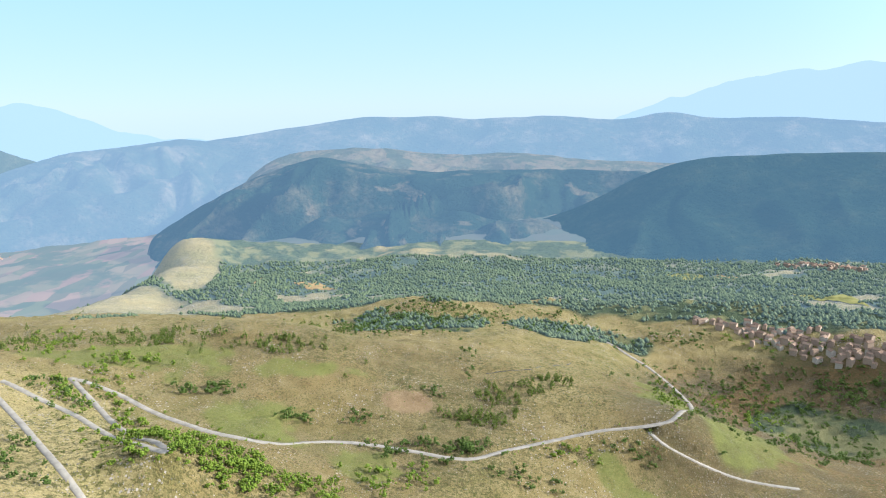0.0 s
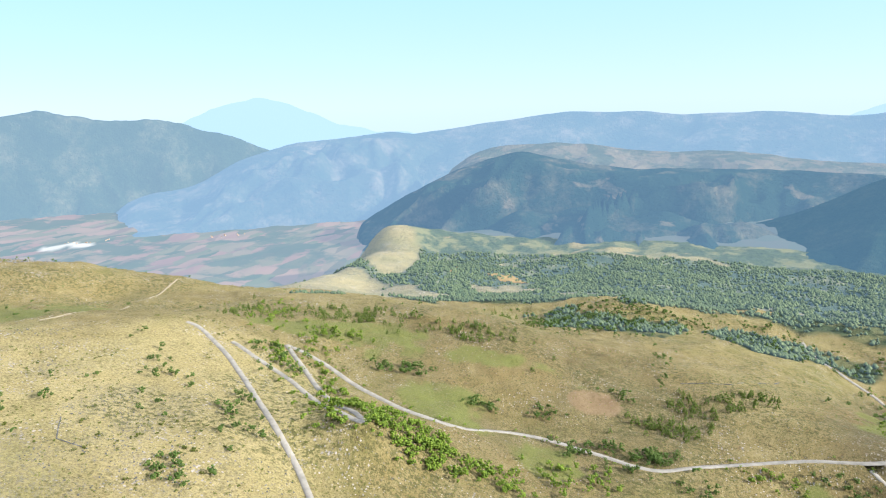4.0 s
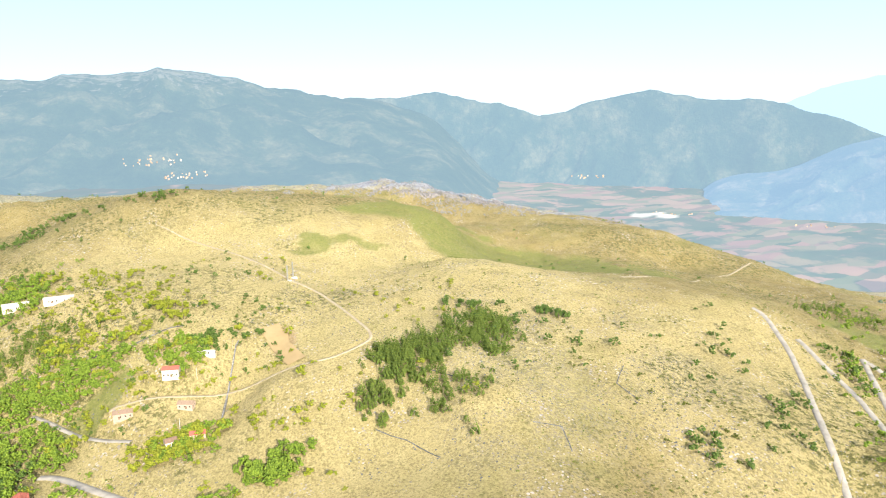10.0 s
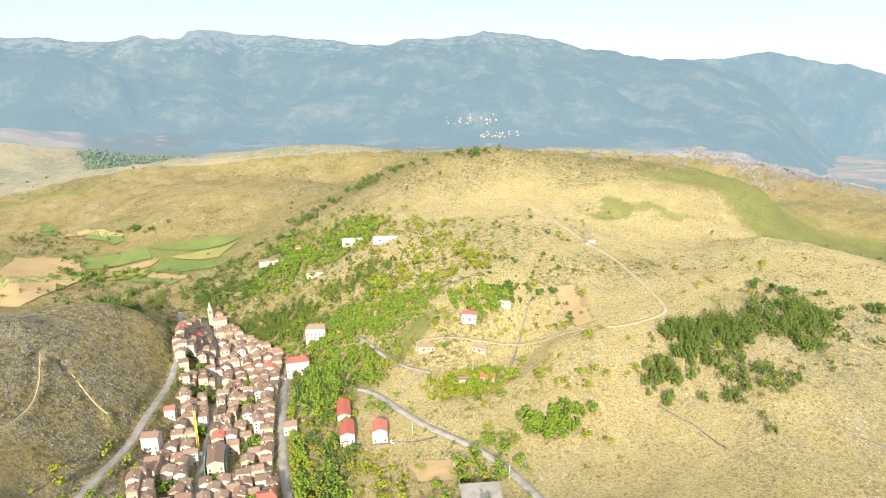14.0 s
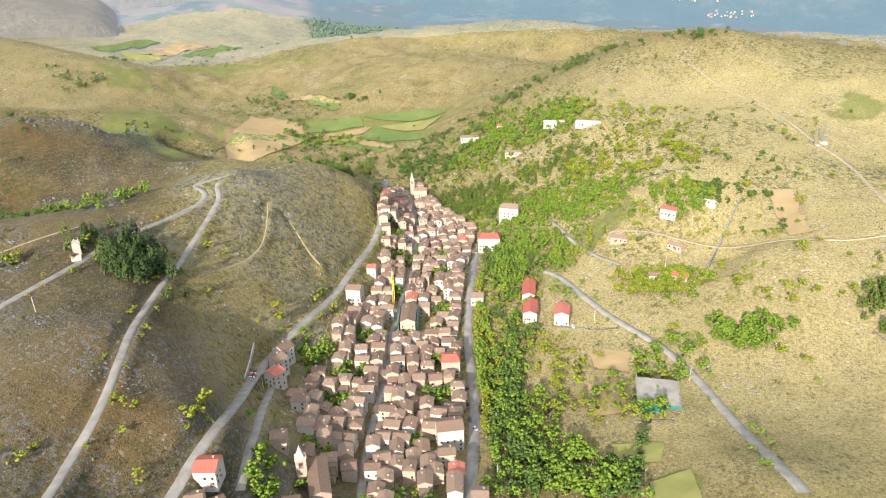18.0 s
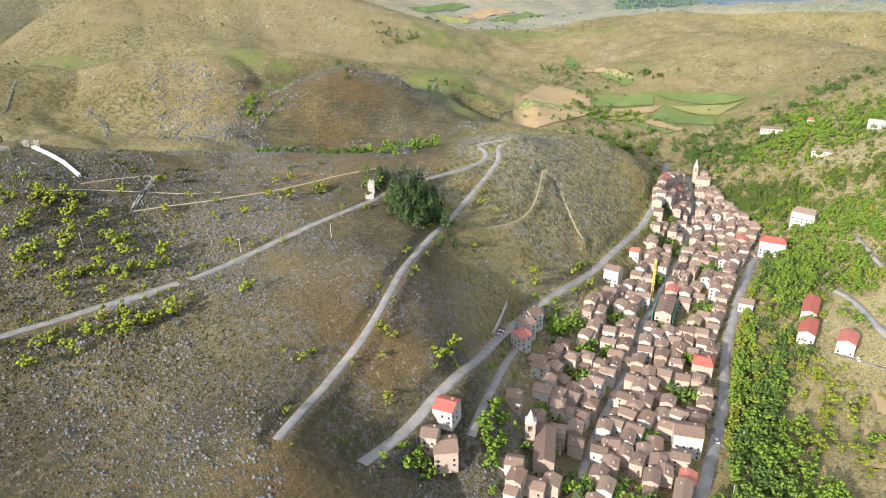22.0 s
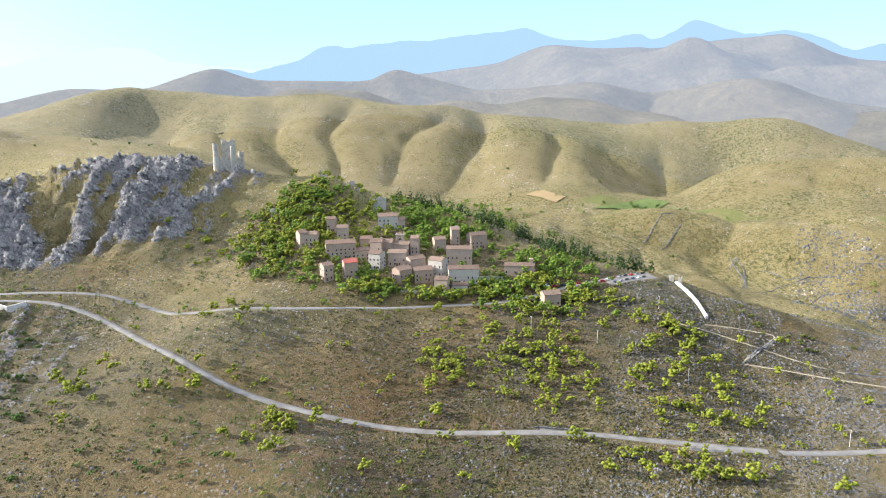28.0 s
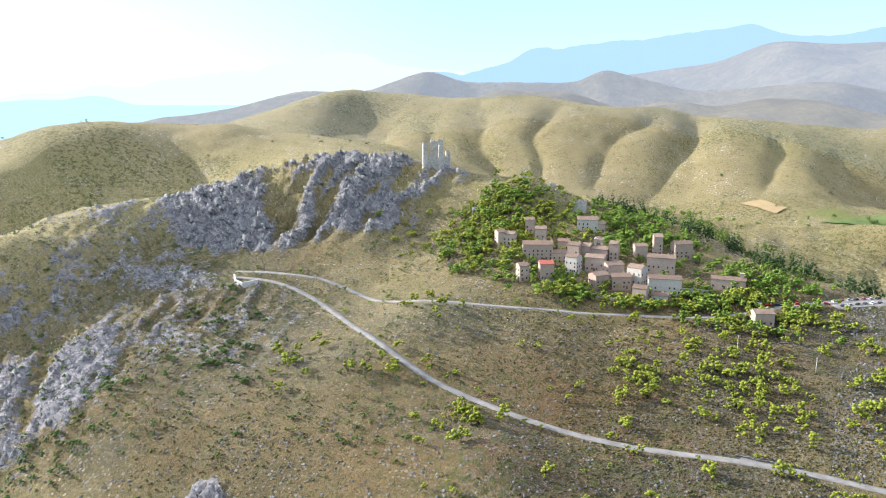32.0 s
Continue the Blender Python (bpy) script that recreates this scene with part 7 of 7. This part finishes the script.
def wall_line(name, line, h, thick, mat, words, category="wall", rng=random.Random(9)):
    """A wall that follows the ground."""
    zs = lie([q[0] for q in line], [q[1] for q in line])
    ob = thing(name, line[0][0], line[0][1], float(zs[0]), 0, words, category)
    whole = bmesh.new() if name == "dry_stone_wall" else None
    for (x0, y0), (x1, y1), z0, z1 in zip(line, line[1:], zs, zs[1:]):
        bm = whole or bmesh.new()
        n = max(2, int(math.hypot(x1 - x0, y1 - y0) / (2.5 if whole else 5)))
        px, py = -(y1 - y0), x1 - x0
        k = thick / 2 / math.hypot(px, py)
        px, py = px * k, py * k
        rows = []
        for i in range(n + 1):
            f = i / n
            x, y, z = x0 + (x1 - x0) * f - line[0][0], y0 + (y1 - y0) * f - line[0][1], z0 + (z1 - z0) * f - zs[0]
            t = z + h * (rng.uniform(0.3, 1.2) if whole else rng.uniform(0.85, 1.05))
            rows.append([bm.verts.new(c) for c in ((x + px, y + py, z - 2), (x + px, y + py, t), (x - px, y - py, t), (x - px, y - py, z - 2))])
        for a, b in zip(rows, rows[1:]):
            for i, j in ((0, 1), (1, 2), (2, 3)):
                bm.faces.new((a[i], a[j], b[j], b[i]))
        bm.faces.new(rows[0])
        bm.faces.new(rows[-1][::-1])
        if not whole:
            part("stretch", bm, mat, ob)
    if whole:
        part("stones", whole, mat, ob)
    return ob


wall_line("ramp_wall", [(-178, -503), (-179, -485), (-180, -465), (-180, -446)], 1.8, 2.2, CONCRETE, "pale straight stone wall running down the saddle")
wall_line("retaining_wall", [(302, -452), (297, -445), (288, -441), (276, -442)], 3.2, 1.2, CONCRETE, "pale curved retaining wall below the hairpin")
wall_line("terrace_wall", [(-18, -508), (-36, -508), (-48, -507)], 3.0, 0.8, OLD_STONE, "grey stone terrace wall beside the chapel")
wall_line("churchyard_wall", [(40, -486), (28, -484), (12, -483)], 1.6, 0.7, OLD_STONE, "low grey stone wall under the hamlet")
wall_line("street_wall", [(-300, -206), (-316, -212), (-330, -216)], 2.2, 0.6, OLD_STONE, "stone parapet along the village road")
wall_line("field_wall", [(-500, 66), (-540, 80), (-580, 96), (-610, 118)], 1.1, 1.0, ROCK, "dry stone wall beside the dusty track")


# ---- cars ----
def car(x, y, z, turn, paint, words):
    ob = thing("parked_car", x, y, z, turn, words, "car", "parked cars")
    bm = bmesh.new()
    prof = ((-2.1, 0.3), (2.1, 0.3), (2.15, 0.7), (1.9, 0.85), (1.0, 0.92), (-1.95, 0.95), (-2.1, 0.8))
    for s in (-0.86, 0.86):
        bm.faces.new([bm.verts.new((px, s, pz)) for px, pz in prof][::(1 if s < 0 else -1)])
    v = bm.verts[:]
    bm.verts.ensure_lookup_table()
    n = len(prof)
    for i in range(n):
        j = (i + 1) % n
        bm.faces.new((bm.verts[i], bm.verts[n + i], bm.verts[n + j], bm.verts[j]))
    bmesh.ops.recalc_face_normals(bm, faces=bm.faces[:])
    part("body", bm, paint, ob)
    bm = bmesh.new()
    a = [bm.verts.new(c) for c in ((1.0, -0.8, 0.9), (1.0, 0.8, 0.9), (-1.8, 0.8, 0.93), (-1.8, -0.8, 0.93), (0.35, -0.62, 1.42), (0.35, 0.62, 1.42), (-1.35, 0.62, 1.45), (-1.35, -0.62, 1.45))]
    for f in ((0, 1, 5, 4), (1, 2, 6, 5), (2, 3, 7, 6), (3, 0, 4, 7)):
        bm.faces.new([a[i] for i in f])
    part("glazing", bm, GLASS_DARK, ob)
    bm = bmesh.new()
    box(bm, -1.36, -0.63, 1.42, 0.36, 0.63, 1.48)
    part("roof", bm, paint, ob)
    for px in (-1.3, 1.3):
        for py in (-0.8, 0.8):
            bm = bmesh.new()
            bmesh.ops.create_cone(bm, segments=12, radius1=0.33, radius2=0.33, depth=0.22, cap_ends=True, matrix=Matrix.Translation((px, py, 0.33)) @ Matrix.Rotation(radians(90), 4, "X"))
            part("wheel", bm, GLASS_DARK, ob)
    return ob


PAINTS = [flat_material("white_paint", ((0.78, 0.78, 0.78), (0.82, 0.82, 0.82)), 1, 0.3, bump=0), flat_material("silver_paint", ((0.42, 0.43, 0.45), (0.48, 0.49, 0.5)), 1, 0.3, 0.5, bump=0),
          flat_material("dark_blue_paint", ((0.03, 0.045, 0.10), (0.04, 0.06, 0.12)), 1, 0.3, bump=0), flat_material("red_paint", ((0.42, 0.03, 0.03), (0.46, 0.05, 0.04)), 1, 0.3, bump=0),
          flat_material("black_paint", ((0.015, 0.015, 0.017), (0.02, 0.02, 0.022)), 1, 0.3, bump=0)]
PAINT_WORDS = ["white", "silver-grey", "dark blue", "red", "black"]
masters, spots = [], []
for k in range(7):
    spots.append((-128 - 4.9 * k, -510 - 1.7 * k, 160 + 70))
for k in range(6):
    spots.append((-131 - 4.9 * k, -500 - 1.9 * k, 160 + 75))
for k in range(9):
    spots.append((-73 - 6.2 * k, -497 - 0.9 * k, 185))
for k in range(5):
    spots.append((-302 - 2.4 * k, -203 - 1.1 * k, 120))
for k, (x, y) in enumerate(((-330, -76), (-322, -71), (-345, -82), (-362, -86), (-290, -122), (-300, -128), (-452, -178), (-447, -182), (-598, -192), (-470, -62), (-447, -25), (22, -480), (52, -478))):
    spots.append((x, y, 10 + 37 * k))
zs = lie([q[0] for q in spots], [q[1] for q in spots])
for k, ((x, y, turn), z) in enumerate(zip(spots, zs)):
    i = (k * 3 + k // 4) % 5
    m = pose(x, y, z + 0.28, 0, 0, turn + rng.uniform(-6, 6))
    if i < len(masters) and masters[i]:
        copy_thing(masters[i], m)
    else:
        while len(masters) <= i:
            masters.append(None)
        masters[i] = car(x, y, z + 0.28, turn, PAINTS[i], f"{PAINT_WORDS[i]} car parked on pale asphalt")


# ---- poles, masts, crane, court ----
def pole(x, y, h):
    z = float(lie(x, y)[0])
    ob = thing("utility_pole", x, y, z, rng.uniform(0, 180), "weathered grey wooden utility pole with crossarm", "pole", "utility poles")
    bm = bmesh.new()
    bmesh.ops.create_cone(bm, segments=8, radius1=0.2, radius2=0.13, depth=h + 1, cap_ends=True, matrix=Matrix.Translation((0, 0, h / 2 - 0.5)))
    part("shaft", bm, CONCRETE, ob)
    bm = bmesh.new()
    box(bm, -0.9, -0.07, h - 0.7, 0.9, 0.07, h - 0.55)
    part("crossarm", bm, METAL, ob)
    return ob


first = pole(-205, -318, 9)
for x, y in ((-172, -345), (-142, -372), (-250, -290), (-410, 18), (-385, 52), (-455, -10), (-520, 40), (-560, 60), (-302, -196), (-330, -60), (-280, -50), (-100, -420), (-60, -440), (-150, -455), (-118, -560)):
    copy_thing(first, pose(x, y, float(lie(x, y)[0]), 0, 0, rng.uniform(0, 180)))


def lattice_mast(ob, name, side, h, mat, z0=0.0, cell=2.2, thick=0.11):
    bm = bmesh.new()
    s = side / 2
    for cx in (-s, s):
        for cy in (-s, s):
            box(bm, cx - thick, cy - thick, z0, cx + thick, cy + thick, z0 + h)
    k = z0
    while k < z0 + h - 0.1:
        for cx in (-s, s):
            box(bm, cx - thick / 2, -s, k, cx + thick / 2, s, k + thick)
            box(bm, -s, cx - thick / 2, k, s, cx + thick / 2, k + thick)
        for d in range(4):
            m = Matrix.Rotation(radians(90 * d), 4, "Z") @ Matrix.Translation((0, -s, k + cell / 2)) @ Matrix.Rotation(math.atan2(cell, side), 4, "Y")
            v = box(bm, -math.hypot(side, cell) / 2, -thick / 3, -thick / 3, math.hypot(side, cell) / 2, thick / 3, thick / 3)
            bmesh.ops.transform(bm, matrix=m, verts=v)
        k += cell
    return part(name, bm, mat, ob)


z = float(lie(-447, -163)[0])
crane = thing("tower_crane", -447, -163, z, 20, "tall yellow tower crane above the village roofs", "crane")
lattice_mast(crane, "mast", 1.5, 30, YELLOW_STEEL)
jib = lattice_mast(crane, "jib", 1.1, 26, YELLOW_STEEL)
jib.matrix_basis = pose(0, 0, 30.6, 0, 90, 0)
back = lattice_mast(crane, "counter_jib", 1.1, 8, YELLOW_STEEL)
back.matrix_basis = pose(0, 0, 30.6, 0, -90, 0)
bm = bmesh.new()
box(bm, -8, -0.9, 28.4, -6, 0.9, 30.2)
part("counterweight", bm, CONCRETE, crane)
bm = bmesh.new()
box(bm, 0.8, -0.8, 28.0, 2.2, 0.8, 29.9)
part("cab", bm, GLASS_DARK, crane)
bm = bmesh.new()
box(bm, -2.2, -2.2, -1, 2.2, 2.2, 0.6)
part("base", bm, CONCRETE, crane)
z = float(lie(-428, -145)[0])
net = thing("scaffold", -428, -145, z, 194, "green netted scaffolding round the old hall", "scaffold")
for x0, y0, x1, y1 in ((-13.5, -6.9, 13.5, -6.7), (-13.5, 6.7, 13.5, 6.9)):
    bm = bmesh.new()
    box(bm, x0, y0, -1, x1, y1, 11.5)
    part("netting", bm, NETTING, net)
for k in range(8):
    for s in (-7.0, 7.0):
        bm = bmesh.new()
        box(bm, -13.5 + k * 3.85, s - 0.06, -1, -13.38 + k * 3.85, s + 0.06, 12.2)
        part("standard", bm, METAL, net)
for x, y in ((-698, 174), (-706, 182)):
    z = float(lie(x, y)[0])
    mast = thing("radio_mast", x, y, z, 30, "thin grey lattice radio mast on a pale pad", "mast")
    lattice_mast(mast, "mast", 0.8, 17, METAL, 0, 1.6, 0.12)
    bm = bmesh.new()
    box(bm, -3, -3, -2, 3, 3, 0.4)
    part("pad", bm, CONCRETE, mast)
z = float(lie([-339, -376, -355], [32, 33, 32]).max())
court = thing("sports_court", -356, 32, z, 2, "small dark sports court with a green end and fence", "court")
bm = bmesh.new()
box(bm, -17, -12, -4, 9, 12, 0.1)
part("playing_surface", bm, ASPHALT, court)
bm = bmesh.new()
box(bm, 9, -12, -4, 17, 12, 0.1)
part("green_end", bm, NETTING, court)
for k in range(9):
    for s in (-12.1, 12.1):
        bm = bmesh.new()
        box(bm, -17 + k * 4.2, s - 0.07, -2, -16.86 + k * 4.2, s + 0.07, 3)
        part("fence_post", bm, METAL, court)
for s in (-12.1, 12.1):
    for zz in (1.5, 2.9):
        bm = bmesh.new()
        box(bm, -17, s - 0.03, zz, 17, s + 0.03, zz + 0.06)
        part("fence_rail", bm, METAL, court)

# ---- farmhouses and sheds on the east slope ----
for i, (x, y, turn, w, d, h, wall, tiles, words) in enumerate((
        (-569, 42, 70, 13, 9, 6, PALE_WALL, RED_TILES, "white farmhouse with dull red tiled roof"), (-793, -176, 110, 30, 9, 4, PALE_WALL, TILES, "long low pale barn on the slope"),
        (-738, -115, 100, 24, 8, 4, PALE_WALL, TILES, "long white low building among bushes"), (-770, -77, 95, 24, 9, 5, PALE_WALL, PALE_WALL, "white flat-roofed hillside shed"),
        (-736, -38, 85, 26, 9, 4, PALE_WALL, PALE_WALL, "long white agricultural shed on bare earth"), (-503, 35, 95, 16, 8, 5, PALE_WALL, TILES, "pale cottage with orange tiled roof beside trees"),
        (-500, 50, 80, 11, 7, 4, STONE_WALL, RED_TILES, "low cottage with red tiled roof"), (-540, 48, 60, 12, 7, 3.5, STONE_WALL, TILES, "small stone outbuilding with worn roof"),
        (-556, 3, 85, 14, 8, 4, STONE_WALL, TILES, "dark-roofed low farm building by the road"), (-578, 70, 60, 18, 3, 3, PALE_WALL, PALE_WALL, "white terrace wall by cypress trees"),
        (-800, -140, 100, 16, 8, 4, PALE_WALL, RED_TILES, "pale shed with faded roof"))):
    house("farm_building", x, y, float(lie(x, y)[0]), turn, w, d, h, 1, words, wall, tiles, seed=300 + i, chimney=False, rise=1.6 if tiles is not PALE_WALL else 0.6, category="farm building")


# ---- villages far off ----
def far_house(name, group, wall, tiles, words):
    ob = thing(name, 0, 0, 0, 0, words, "house", group)
    walls_and_roof(ob, 11, 8, 6.5, 1.8, wall, tiles, sink=6)
    return ob


def tiny_house(name, group, wall, tiles, words):
    """A house so far off that walls and roof are one small mesh."""
    bm = bmesh.new()
    v = [bm.verts.new(c) for c in ((-5.5, -4, -5), (5.5, -4, -5), (5.5, 4, -5), (-5.5, 4, -5), (-5.5, -4, 6.5), (5.5, -4, 6.5), (5.5, 4, 6.5), (-5.5, 4, 6.5), (-5.5, 0, 8.4), (5.5, 0, 8.4))]
    for f in ((0, 1, 5, 4), (1, 2, 6, 9, 5), (2, 3, 7, 6), (3, 0, 4, 8, 7), (4, 5, 9, 8), (6, 7, 8, 9)):
        bm.faces.new([v[i] for i in f]).material_index = int(f[-1] in (8, 9) and len(f) == 4)
    ob = part(name, bm, wall, extra=(tiles,))
    return tagged(ob, words, "house", group)


FAR_WALL = flat_material("far_stone", ((0.20, 0.17, 0.15), (0.30, 0.26, 0.235)), 0.05, bump=0, random_tint=0.5)


def far_village(group, words, n, seed, boxes, scale=1.0, wall=STONE_WALL, second=PALE_WALL):
    """Small houses in patches: bearing and distance of each patch's middle, their half widths, and heights where they stand on the backdrop."""
    rng = random.Random(seed)
    build = tiny_house if "tiny" in words else far_house
    kinds = [build("distant_house", group, wall, TILES, words), build("distant_house", group, second, TILES, words)]
    used, spots = [False, False], []
    for _ in range(n * 40):
        if len(spots) >= n:
            break
        a, r, wa, wr, z0, dz = rng.choice(boxes)
        u, v = rng.uniform(-1, 1), rng.uniform(-1, 1)
        x, y = spot_xy(a + wa * u, r + wr * v)
        if all(math.hypot(x - q[0], y - q[1]) > 8.5 * scale for q in spots):
            spots.append((x, y, None if z0 is None else z0 + dz * v))
    flat = lie([q[0] for q in spots], [q[1] for q in spots])
    for (x, y, z), g in zip(spots, flat):
        k = int(rng.random() < 0.3)
        m = pose(x, y, g if z is None else z, 0, 0, rng.choice((0, 90)) + rng.uniform(-25, 25) + 30)
        if used[k]:
            ob = copy_thing(kinds[k], m)
        else:
            ob, used[k] = kinds[k], True
            ob.matrix_basis = m
        s = scale * rng.uniform(0.75, 1.2)
        ob.scale = (s, s, s * rng.uniform(0.85, 1.3))


far_village("houses of the shelf village", "distant beige stone house with tiled roof in a dense village", 95, 21,
            [(-27.2, 1290, 2.6, 26, None, 0), (-24.4, 1300, 1.8, 22, None, 0), (-30.5, 1240, 2.6, 34, None, 0), (-33, 1215, 2, 26, None, 0), (-21.6, 1310, 0.8, 8, None, 0), (-27.5, 1255, 2.4, 14, None, 0)])
far_village("houses of the far hill village", "very distant pale house of a hill village", 38, 22, [(-28.6, 1960, 2.4, 26, None, 0), (-31.2, 1930, 1.2, 20, None, 0)], 1.15)
far_village("houses of the mountain-foot village", "tiny white house at the mountain foot", 52, 23, [(85.4, 2738, 2.2, 40, 66, 16), (83.2, 2640, 1.6, 24, 15, 9)], 0.42)
far_village("houses of the basin village", "tiny pale house of a village in the basin", 66, 24, [(137.0, 2872, 2.1, 60, 226, 24), (138.6, 2868, 1.6, 30, 210, 10)], 0.62, FAR_WALL, FAR_WALL)
far_village("houses of the plain villages", "tiny white house of a village on the plain", 40, 25, [(31.2, 4105, 1.7, 24, -158, 9), (50.8, 3482, 1.4, 14, -125, 5), (34.2, 3360, 1.6, 16, None, 0), (44.4, 3495, 1.8, 16, None, 0)], 0.6)



# ---- dry stone walls of old fields and terraces ----
for line in (
    [(-244, -809), (-279, -854), (-296, -855)],
    [(-327, -761), (-345, -782), (-346, -763), (-325, -701)],
    [(-362, -753), (-378, -730), (-404, -709)],
    [(-447, -715), (-472, -702), (-516, -704)],
    [(-357, -666), (-399, -690), (-430, -666)],
    [(-223, -429), (-200, -411), (-186, -400)],
    [(-230, -391), (-252, -383), (-282, -371), (-303, -365)],
    [(-242, -368), (-261, -356), (-288, -341)],
    [(-340, -784), (-335, -732), (-314, -701)],
    [(-262, -798), (-298, -837)],
    [(-370, -719), (-399, -719), (-423, -707)],
    [(-330, -698), (-370, -719)],
    [(-188, -399), (-205, -413), (-223, -427)],
    [(-77, -450), (-93, -450)],
    [(-331, 16), (-331, 40)],
    [(-448, -39), (-446, -19), (-445, 8)],
    [(-639, -26), (-616, 17), (-613, 59)],
    [(-359, 250), (-349, 267), (-326, 258)],
    [(-422, 160), (-399, 174), (-369, 184)],
    [(-466, 209), (-435, 231), (-407, 244)],
    [(-406, 372), (-382, 344), (-358, 345)],
    [(48, 794), (106, 817), (182, 952)],
    [(-750, -482), (-686, -475)],
    [(-48, -332), (-67, -330), (-77, -329)],
):
    line = [(a[0] + (b[0] - a[0]) * k / 8, a[1] + (b[1] - a[1]) * k / 8) for a, b in zip(line, line[1:]) for k in range(8)] + [line[-1]]
    wall_line("dry_stone_wall", line, 0.8 if line[0][1] < 0 else 0.45, 1.1 if line[0][1] < 0 else 0.8, LOOSE_ROCK, "low broken dry stone wall of limestone in the grass")
